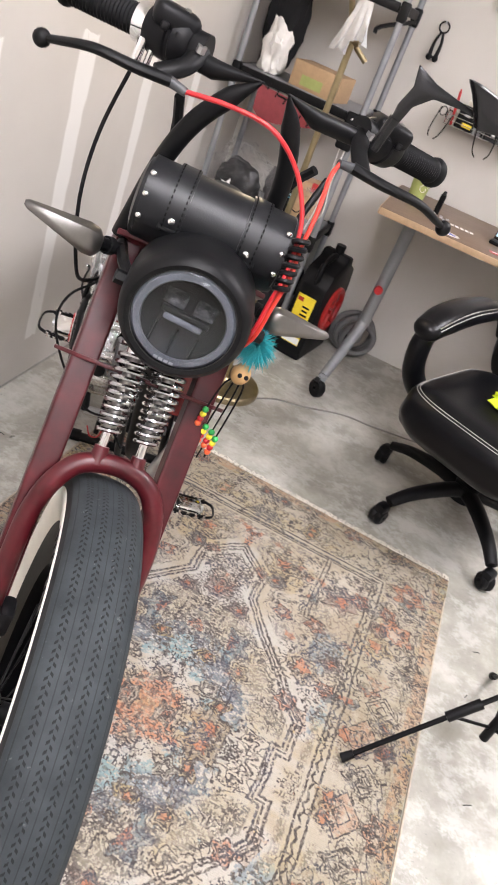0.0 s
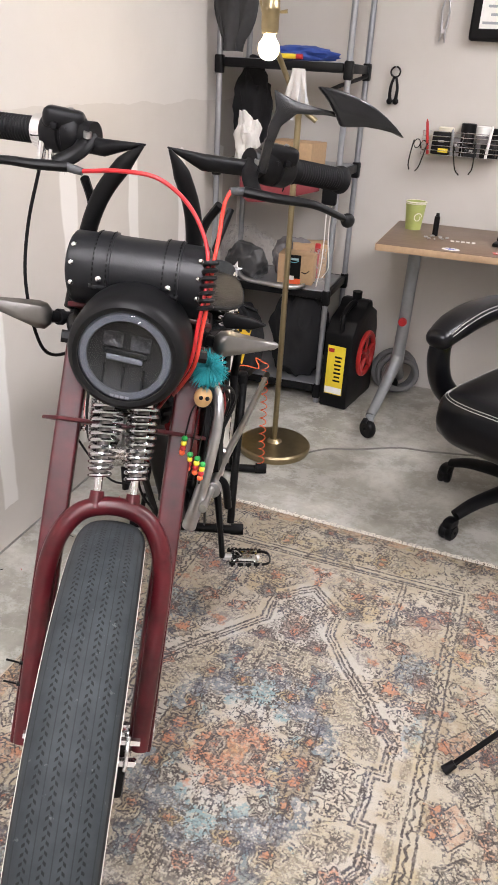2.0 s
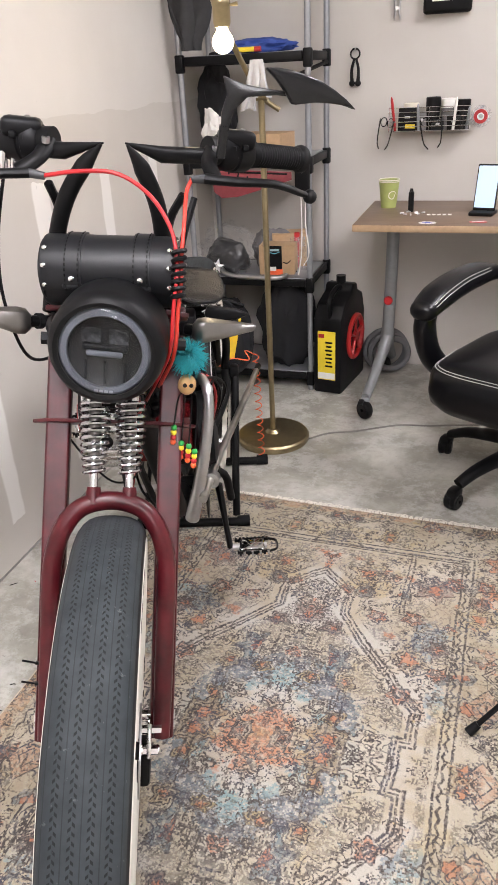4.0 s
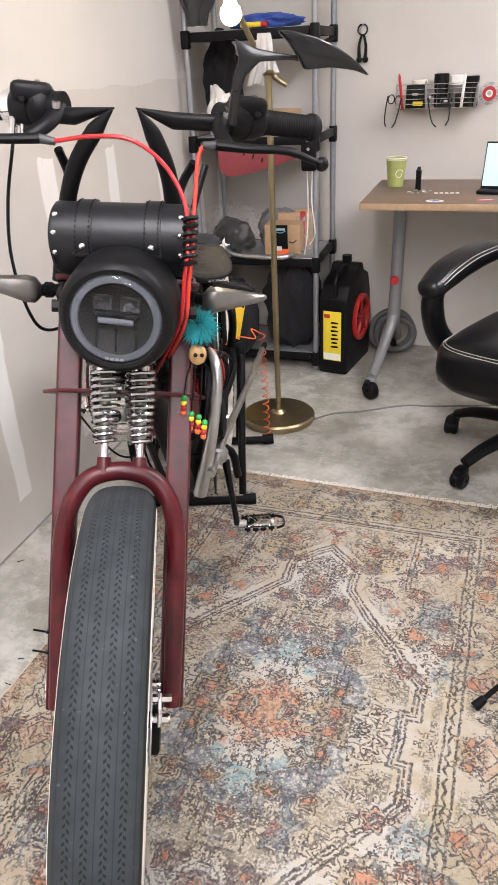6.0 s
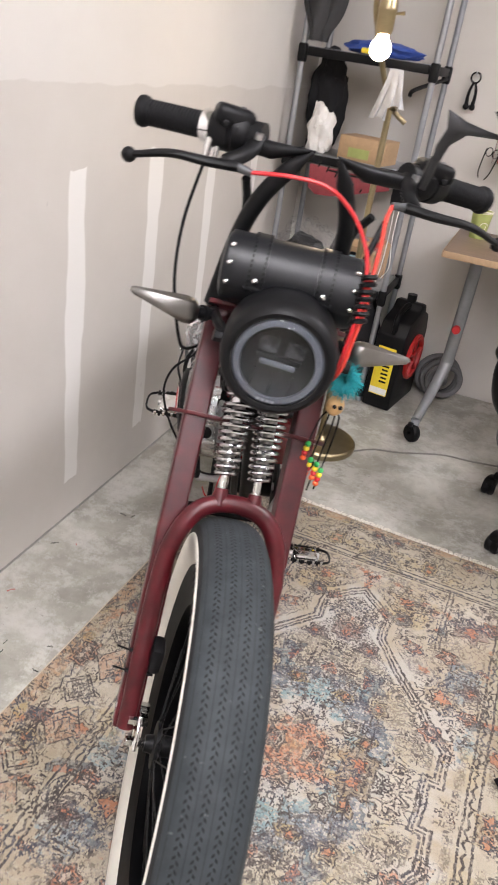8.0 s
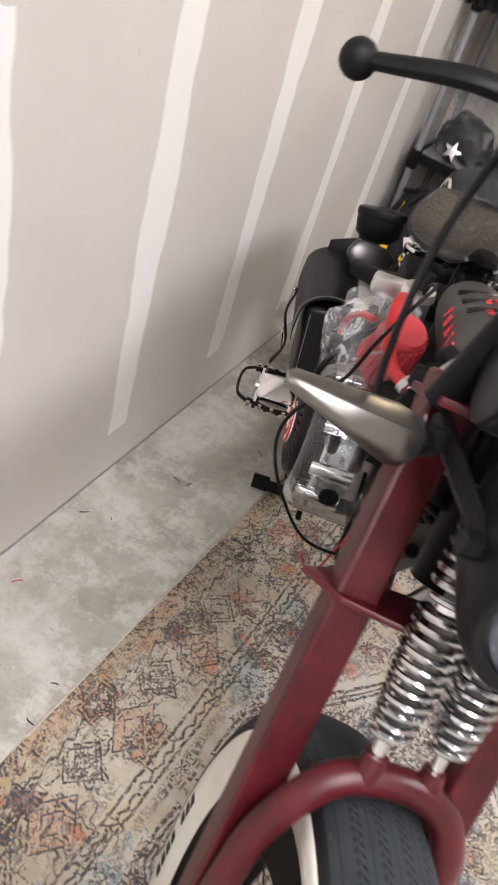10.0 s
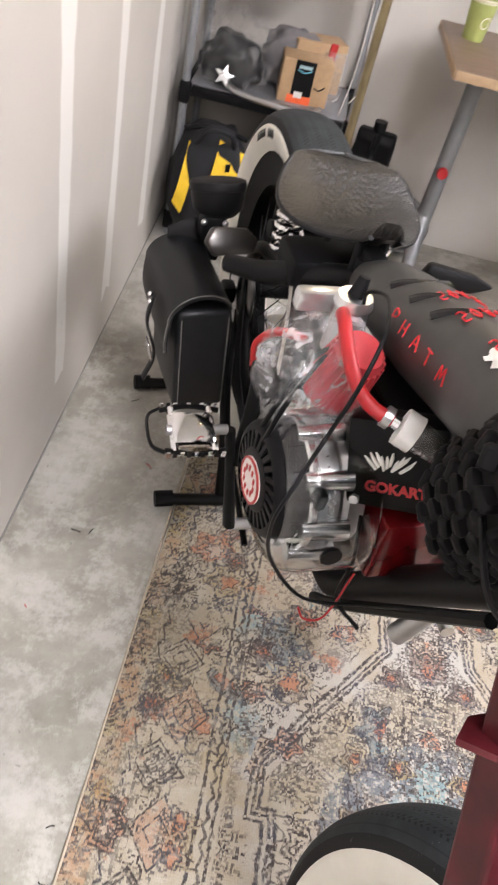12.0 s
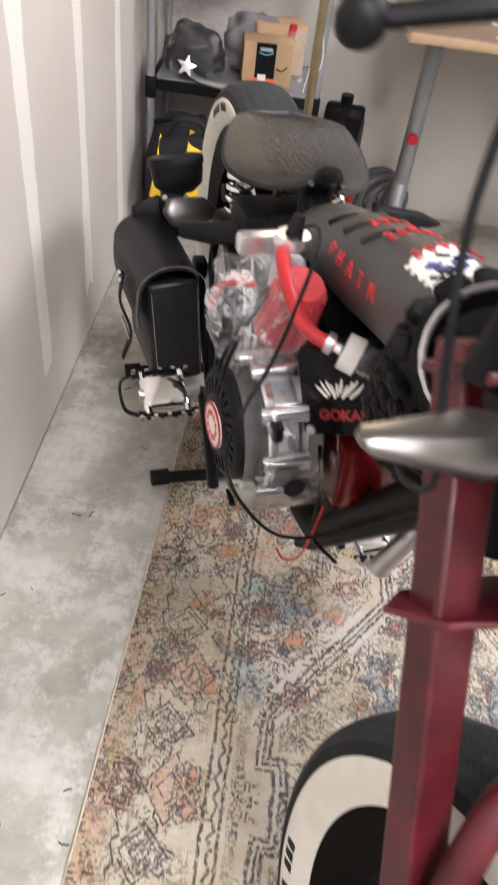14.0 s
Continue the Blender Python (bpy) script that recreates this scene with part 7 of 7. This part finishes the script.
bpart("flywheel", disc([(0.0, 0.035), (0.055, 0.035), (0.070, 0.045), (0.072, 0.085), (0.0, 0.085)]), M_ALU)
rs = bpart("recoil_starter", disc([(0.070, -0.0075), (0.078, -0.0055), (0.083, 0.000), (0.085, 0.008), (0.085, 0.046), (0.079, 0.048), (0.079, 0.010), (0.076, 0.001), (0.070, -0.002)], closed=True), M_BLACK_PLASTIC, "black slotted recoil starter")
part("backing", disc([(0.0, 0.010), (0.078, 0.012), (0.078, 0.016), (0.0, 0.016)]), M_SLOT, rs)
part("hub_plate", disc([(0.0, -0.0125), (0.040, -0.0115), (0.046, -0.0095), (0.046, -0.004), (0.0, -0.004)]), M_BLACK_PLASTIC, rs)
for i in range(24):
    a = 2 * math.pi * i / 24
    mm = Matrix.Translation(FC) @ Matrix.Rotation(a, 4, "X") @ Matrix.Translation((-0.0055, 0, 0.059)) @ pose(0, 0, 0, 0, 6, 0) @ pose(0, 0, 0, 12, 0, 0)
    part("slat", box(B(), (0, 0, 0), (0.0045, 0.0088, 0.031), mm, bevel=0.0012, seg=1), M_BLACK_PLASTIC, rs)
for i in range(14):
    a = 2 * math.pi * i / 14
    c, s = math.cos(a), math.sin(a)
    part("rim_slot", box(B(), FC + Vector((0.024, 0.0838 * c, 0.0838 * s)), (0.020, 0.0045, 0.0045)), M_SLOT, rs)
for i in range(3):
    a = 2 * math.pi * i / 3 + 0.5
    part("mount_tab", box(B(), FC + Vector((0.038, 0.098 * math.cos(a), 0.098 * math.sin(a))), (0.014, 0.028, 0.028), bevel=0.005), M_BLACK_PLASTIC, rs)
    part("mount_bolt", cyl(B(), FC + Vector((0.025, 0.1 * math.cos(a), 0.1 * math.sin(a))), FC + Vector((0.032, 0.1 * math.cos(a), 0.1 * math.sin(a))), 0.0075, seg=6), M_CHROME, rs)
part("badge", disc([(0.0, -0.0155), (0.033, -0.0145), (0.034, -0.012), (0.0, -0.012)]), M_PAPER, rs, "white and red round badge")
part("badge_ring", disc([(0.031, -0.0158), (0.0342, -0.0155), (0.0342, -0.0135), (0.031, -0.0138)], closed=True), M_RED_PLASTIC, rs)
for i in range(10):
    a = 2 * math.pi * i / 10
    part("badge_mark", box(B(), FC + Vector((-0.0158, 0.019 * math.cos(a), 0.019 * math.sin(a))), (0.0012, 0.005, 0.009), bevel=0.0003), M_RED_PLASTIC, rs)
rs.matrix_basis = Matrix.Translation(FC + Vector((0.010, 0.004, 0.004))) @ pose(0, 0, 0, 0, 0, 4) @ Matrix.Diagonal((1.0, 0.88, 0.88, 1)) @ Matrix.Translation(-FC)
box_m = Matrix.Translation((-0.020, -0.218, 0.722)) @ pose(0, 0, 0, -14, -18, -35)
ig = bpart("ignition_box", box(B(), (0.01, 0, 0), (0.115, 0.05, 0.11), box_m, bevel=0.008), M_BLACK_MATT, "matt black box with white wing print")
for k in range(10):
    p0 = Vector((-0.012 + 0.003 * k, -0.0256, -0.004 + 0.003 * (k % 3)))
    part("wing_print", tube(B(), [box_m @ p0, box_m @ (p0 + Vector((-0.008 + 0.002 * k, 0, 0.009))), box_m @ (p0 + Vector((-0.014 + 0.0034 * k, 0, 0.015 + 0.002 * (k % 2))))], [0.002, 0.0024, 0.0008], 5, 3), M_WHITE, ig)
text("print_word", "GOKART", 0.0175, box_m @ Matrix.Translation((0.012, -0.0262, -0.026)) @ pose(0, 0, 0, 90, 0, 0), M_RED, ig, bold=0.0007)
part("box_bolt", cyl(B(), box_m @ Vector((-0.035, -0.024, -0.045)), box_m @ Vector((-0.035, -0.030, -0.045)), 0.006, seg=6), M_STEEL, ig)
# carburettor in its plastic bag
CB = Vector((-0.055, -0.075, 0.80))
carb = bpart("carburettor", cyl(B(), CB + Vector((0, 0, -0.03)), CB + Vector((0, 0, 0.035)), 0.023, 0.021), M_STEEL, "cast aluminium carburettor")
part("cap", cyl(B(), CB + Vector((0.0, 0.0, 0.035)), CB + Vector((0.0, 0, 0.046)), 0.024, 0.021), M_ALU, carb)
part("boot", cyl(B(), CB + Vector((0, 0, 0.045)), CB + Vector((0.006, 0.004, 0.068)), 0.0105, 0.007), M_BLACK_PLASTIC, carb, "black rubber boot")
part("flange", box(B(), CB + Vector((-0.03, 0.03, 0.02)), (0.06, 0.022, 0.028), pose(0, 0, 0), bevel=0.006), M_ALU, carb)
M_FILTER = simple("filter_red", (0.44, 0.035, 0.045), 0.6, vary=0.2)
AF = Matrix.Translation(CB + Vector((-0.012, -0.037, -0.065))) @ pose(0, 0, 0, 19, 5, 0)
bm = B()
lathe(bm, [(0, 0), (0.036, 0), (0.038, 0.006), (0.030, 0.080), (0.026, 0.088), (0, 0.088)], AF, 28)
bpart("air_filter", bm, M_FILTER, "red pleated cone air filter")
for i in range(22):
    a = 2 * math.pi * i / 22
    c, s = math.cos(a), math.sin(a)
    bpart("pleat", tube(B(), [AF @ Vector((0.0375 * c, 0.0375 * s, 0.01)), AF @ Vector((0.0305 * c, 0.0305 * s, 0.078))], 0.0032, 5, 1), M_FILTER)
bm = bmesh.new()
bmesh.ops.create_icosphere(bm, subdivisions=4, radius=1)
for v in bm.verts:
    n_ = v.co.normalized()
    k = 1 + 0.26 * noise.fractal(n_ * 1.6, 1.0, 2.2, 3) + 0.16 * (abs(noise.noise(n_ * 4.5)) - 0.2)
    v.co = CB + Vector((-0.035, -0.02, -0.05)) + Vector((n_.x * 0.062 * k, n_.y * 0.085 * k, n_.z * 0.082 * k))
bpart("plastic_film", bm, M_FILM, "crumpled clear plastic bag round the filter", sharp=8)
ff = Vector((-0.030, -0.236, 0.784))
fd = Vector((0.75, -0.55, -0.2)).normalized()
flt = bpart("fuel_filter", cyl(B(), ff - fd * 0.010, ff + fd * 0.010, 0.0215, 0.0215, 24), M_WHITE, "white and clear fuel filter")
part("filter_bowl", cyl(B(), ff + fd * 0.006, ff + fd * 0.042, 0.0185, 0.016, 24), M_FILM, flt, "clear brownish bowl")
part("filter_nipple", cyl(B(), ff - fd * 0.012, ff - fd * 0.034, 0.008, 0.006, 12), M_CHROME, flt)
part("hose_clamp", cyl(B(), ff - fd * 0.022, ff - fd * 0.031, 0.0125, seg=14), M_STEEL, flt)
bpart("fuel_hose", tube(B(), [(-0.062, -0.070, 0.815), (-0.078, -0.105, 0.838), (-0.084, -0.145, 0.828), (-0.080, -0.185, 0.806), ff - fd * 0.045, ff - fd * 0.02], 0.0082, 14, 8), M_RED, "thick red fuel hose")
bpart("fuel_hose", tube(B(), [(-0.09, -0.05, 0.765), (-0.11, -0.01, 0.745), (-0.12, 0.025, 0.70), (-0.115, 0.03, 0.66)], 0.006, 12, 6), M_RED, "thick red fuel hose")
bpart("fuel_hose", tube(B(), [ff + fd * 0.045, ff + fd * 0.075 + Vector((0, 0, 0.01)), (0.06, -0.33, 0.80)], 0.007, 10, 4), M_RED)
for pts, r in (([(-0.052, -0.093, 0.843), (-0.050, -0.090, 0.860), (-0.050, -0.133, 0.882), (-0.075, -0.195, 0.882), (-0.105, -0.234, 0.843), (-0.125, -0.242, 0.783), (-0.165, -0.284, 0.758), (-0.178, -0.288, 0.701), (-0.150, -0.263, 0.603), (-0.090, -0.265, 0.522)] + [(-0.03, -0.30, 0.55), (-0.02, -0.38, 0.66)], 0.0034), ([(-0.085, -0.128, 0.812), (-0.105, -0.120, 0.790), (-0.140, -0.140, 0.742), (-0.150, -0.126, 0.679), (-0.140, -0.074, 0.591)], 0.0045), ([(-0.085, -0.123, 0.801), (-0.105, -0.131, 0.787), (-0.140, -0.156, 0.746), (-0.150, -0.151, 0.691), (-0.130, -0.079, 0.582)], 0.0045), ([(-0.05, -0.25, 0.66), (-0.04, -0.26, 0.58), (-0.03, -0.25, 0.49), (0.0, -0.28, 0.46)], 0.004)):
    bpart("wire", tube(B(), pts, r * 0.72, 7, 6), M_BLACK_PLASTIC)
bpart("wire", tube(B(), [(-0.030, -0.26, 0.56), (-0.045, -0.268, 0.50), (-0.052, -0.262, 0.462), (-0.068, -0.252, 0.452), (-0.078, -0.246, 0.47)], 0.0016, 6, 6), M_RED, "thin red wire")
bpart("chain_tensioner", tube(B(), [(-0.10, 0.03, 0.46), (-0.085, 0.06, 0.56), (-0.08, 0.09, 0.66)], 0.014, 10, 4), M_BLACK_MATT)
bpart("engine_mount", box(B(), (-0.125, -0.045, 0.695), (0.03, 0.05, 0.03), bevel=0.006), M_BLACK_MATT)
# knobbly rubber sleeve round the steering head
KS = Matrix.Translation((0.0, -0.405, 0.862)) @ pose(0, 0, 0, 35, -20, 0) @ Matrix.Scale(1.13, 4)
knob = bpart("tread_sleeve", lathe(B(), [(0.046, -0.11), (0.062, -0.10), (0.066, -0.03), (0.066, 0.05), (0.06, 0.085), (0.05, 0.09), (0.048, 0.05), (0.048, -0.05)], KS, 36, closed=True), M_RUBBER, "knobbly black tyre-tread sleeve")
for j in range(9):
    for i in range(15):
        a = 2 * math.pi * (i + 0.5 * (j % 2)) / 15
        mm = KS @ Matrix.Rotation(a, 4, "Z") @ Matrix.Translation((0.0665, 0, -0.092 + 0.0205 * j)) @ pose(0, 0, 0, 28 if (i + j) % 2 else -28, 10 * math.sin(3 * i + 5 * j), 0)
        part("tread_block", box(B(), (0, 0, 0), (0.015, 0.020, 0.0105), mm, bevel=0.003, seg=1), M_RUBBER, knob)
part("steel_ring", tube(B(), [KS @ Vector((0.054 * math.cos(a), 0.054 * math.sin(a), 0.092)) for a in [2 * math.pi * i / 24 for i in range(25)]], 0.003, 6, 1), M_STEEL, knob)
# exhaust on the far side
M_PIPE = simple("dull_bright_steel", (0.62, 0.61, 0.59), 0.30, 1.0, vary=0.15, scale=30)
bpart("clutch_cover", lathe(B(), [(0, 0.0), (0.050, 0.0), (0.056, 0.008), (0.056, 0.022), (0.03, 0.030), (0, 0.032)], Matrix.Translation((CX + 0.075, -0.10, 0.52)), 32, "X"), M_BLACK_MATT, "black clutch cover")
bpart("clutch_nut", cyl(B(), (CX + 0.10, -0.10, 0.52), (CX + 0.112, -0.10, 0.52), 0.007, seg=6), M_STEEL)
for k in range(5):
    bpart("wire", tube(B(), [(CX + 0.06 + 0.01 * k, -0.26 + 0.02 * k, 0.78 - 0.02 * k), (CX + 0.085 + 0.006 * k, -0.16 + 0.03 * k, 0.70 - 0.01 * k), (CX + 0.08 + 0.012 * k, -0.06 + 0.03 * k, 0.58), (CX + 0.07, 0.02 + 0.02 * k, 0.44)], 0.0035, 6, 5), M_BLACK_PLASTIC if k != 2 else M_RED)
bpart("foot_rest", tube(B(), [(CX + 0.05, 0.06, 0.36), (CX + 0.11, 0.08, 0.33), (CX + 0.125, 0.10, 0.24)], 0.011, 10, 4), M_BLACK_MATT)
bpart("exhaust", tube(B(), [(CX + 0.06, -0.17, 0.70), (CX + 0.085, -0.24, 0.735), (CX + 0.095, -0.285, 0.69), (CX + 0.070, -0.290, 0.55), (CX + 0.038, -0.269, 0.415)], [0.0105, 0.0108, 0.0112, 0.0135, 0.0160], 16, 6), M_STEEL, "dull polished exhaust header")
bpart("tail_pipe", tube(B(), [(CX + 0.068, -0.315, 0.49), (CX + 0.10, -0.10, 0.47), (CX + 0.16, 0.25, 0.43), (CX + 0.235, 0.70, 0.385)], 0.0095, 14, 5), M_PIPE, "long straight steel tail pipe")
bpart("pipe_end", cyl(B(), (CX + 0.235, 0.70, 0.385), (CX + 0.245, 0.76, 0.379), 0.0105, seg=14), M_BLACK_MATT)
bpart("pipe_clamp", cyl(B(), (CX + 0.085, -0.22, 0.48), (CX + 0.088, -0.20, 0.479), 0.019), M_STEEL)
bpart("fan_shroud", lathe(B(), [(0, 0.0), (0.075, 0.0), (0.09, 0.012), (0.09, 0.03), (0, 0.034)], Matrix.Translation((CX + 0.055, -0.17, 0.60)), 36, "X"), M_BLACK_MATT)
# crank, pedals, chainring
PL, PR = Vector((-0.180, 0.045, 0.520)), Vector((0.213, -0.040, 0.172))
bpart("crank_axle", cyl(B(), (-0.10, 0.0, 0.345), (0.135, 0.0, 0.345), 0.010), M_STEEL)
for s, p in ((-1, PL), (1, PR)):
    x0 = -0.10 if s < 0 else 0.135
    bpart("crank_arm", tube(B(), [(x0, 0.0, 0.345), (x0 + 0.012 * s, p.y * 0.6, 0.345 + (p.z - 0.345) * 0.6), (x0 + 0.02 * s, p.y, p.z)], [0.015, 0.011, 0.012], 12, 4, flat=0.7), M_BLACK_MATT, "black crank arm")
    pm = Matrix.Translation(p) @ pose(0, 0, 0, 12 if s < 0 else -10, 0, 0)
    pd = bpart("pedal", box(B(), (0, 0, 0), (0.070, 0.060, 0.020), pm, bevel=0.009), M_CHROME, "polished alloy pedal in a black toothed cage")
    part("pedal_axle", cyl(B(), pm @ Vector((-0.055 * s, 0, 0)), pm @ Vector((0.04 * s, 0, 0)), 0.008), M_STEEL, pd)
    for e in (-1, 1):
        cage = part("cage", tube(B(), [pm @ Vector((x, e * (0.040 + 0.004 * math.cos(60 * x)), 0)) for x in np.linspace(-0.046, 0.046, 6)], 0.0030, 6, 3, flat=1.6), M_BLACK_MATT, pd)
        for k in range(9):
            part("tooth", box(B(), (-0.042 + 0.0105 * k, e * 0.045, 0.0), (0.006, 0.003, 0.011), pm), M_BLACK_MATT if k % 2 else M_CHROME, cage)
    for x in (-0.03, 0.03):
        part("cage_bridge", cyl(B(), pm @ Vector((x, -0.04, 0)), pm @ Vector((x, 0.04, 0)), 0.006, seg=8), M_CHROME, pd)
    part("cage_end", tube(B(), [pm @ Vector((0.046 * s, -0.040, 0)), pm @ Vector((0.064 * s, -0.028, 0)), pm @ Vector((0.068 * s, 0.0, 0)), pm @ Vector((0.064 * s, 0.028, 0)), pm @ Vector((0.046 * s, 0.040, 0))], 0.0026, 6, 4, flat=1.5), M_BLACK_MATT, pd)
bpart("chainring", lathe(B(), [(0.02, -0.003), (0.085, -0.002), (0.088, 0.0), (0.085, 0.002), (0.02, 0.003)], Matrix.Translation((0.105, 0.0, 0.345)), 44, "X", True), M_BLACK_MATT)
bm = B()
for s in (1, -1):
    tube(bm, [(-0.06, 0.0, 0.345 + 0.06 * s), (-0.05, 0.26, 0.40 + 0.055 * s), (RX - 0.075, 0.53, 0.46 + 0.05 * s)], 0.006, 6, 4, flat=0.7)
bpart("chain", bm, M_BLACK_MATT, "dark engine chain")
bpart("sprocket", lathe(B(), [(0.03, -0.003), (0.085, -0.003), (0.09, 0.0), (0.085, 0.003), (0.03, 0.003)], Matrix.Translation((RX - 0.075, 0.53, 0.46)), 44, "X", True), M_STEEL)

# ---- floor stand under the bike ----
stand = thing("bike_stand", bike.matrix_world.copy(), "black steel bike floor stand with rubber-capped feet", "bike stand")
for y, xa, xb in ((0.345, -0.115, 0.19), (0.755, -0.115, 0.276)):
    cb = part("cross_bar", cyl(B(), (xa, y, 0.016), (xb, y - 0.02, 0.016), 0.014, seg=14), M_BLACK_MATT, stand)
    for x, d in ((xa, -1), (xb, 1)):
        part("rubber_cap", cyl(B(), (x - 0.012 * d, y if d < 0 else y - 0.02, 0.0185), (x + 0.028 * d, y if d < 0 else y - 0.02, 0.0185), 0.0185, seg=16), M_RUBBER, cb)
for s in (-1, 1):
    part("side_tube", tube(B(), [(RX + 0.085 * s, 0.345, 0.03), (RX + 0.09 * s, 0.38, 0.16), (RX + 0.105 * s, 0.50, 0.40), (RX + 0.105 * s, 0.53, 0.455)], 0.012, 12, 5), M_BLACK_MATT, stand)
    part("side_tube", tube(B(), [(RX + 0.085 * s, 0.745, 0.03), (RX + 0.095 * s, 0.68, 0.20), (RX + 0.105 * s, 0.55, 0.44)], 0.012, 12, 5), M_BLACK_MATT, stand)
    part("axle_cup", box(B(), (RX + 0.105 * s, 0.53, 0.455), (0.03, 0.04, 0.04), bevel=0.008), M_BLACK_MATT, stand)
leash = thing("coiled_cable", bike.matrix_world.copy(), "orange coiled cable hanging to the floor", "cable")
bm = B()
coil(bm, (0.277, 0.76, 0.42), (0.283, 0.735, 0.03), 0.0115, 0.0016, 13, 5)
part("coil", bm, M_ORANGE, leash)
part("lead", tube(B(), [(0.277, 0.76, 0.42), (0.24, 0.70, 0.46), (0.25, 0.66, 0.44), (0.19, 0.60, 0.47), (0.14, 0.54, 0.46)], 0.0022, 6, 6), M_ORANGE, leash)
part("plug", box(B(), (0.285, 0.73, 0.016), (0.03, 0.02, 0.02), bevel=0.004), M_BLACK_PLASTIC, leash)
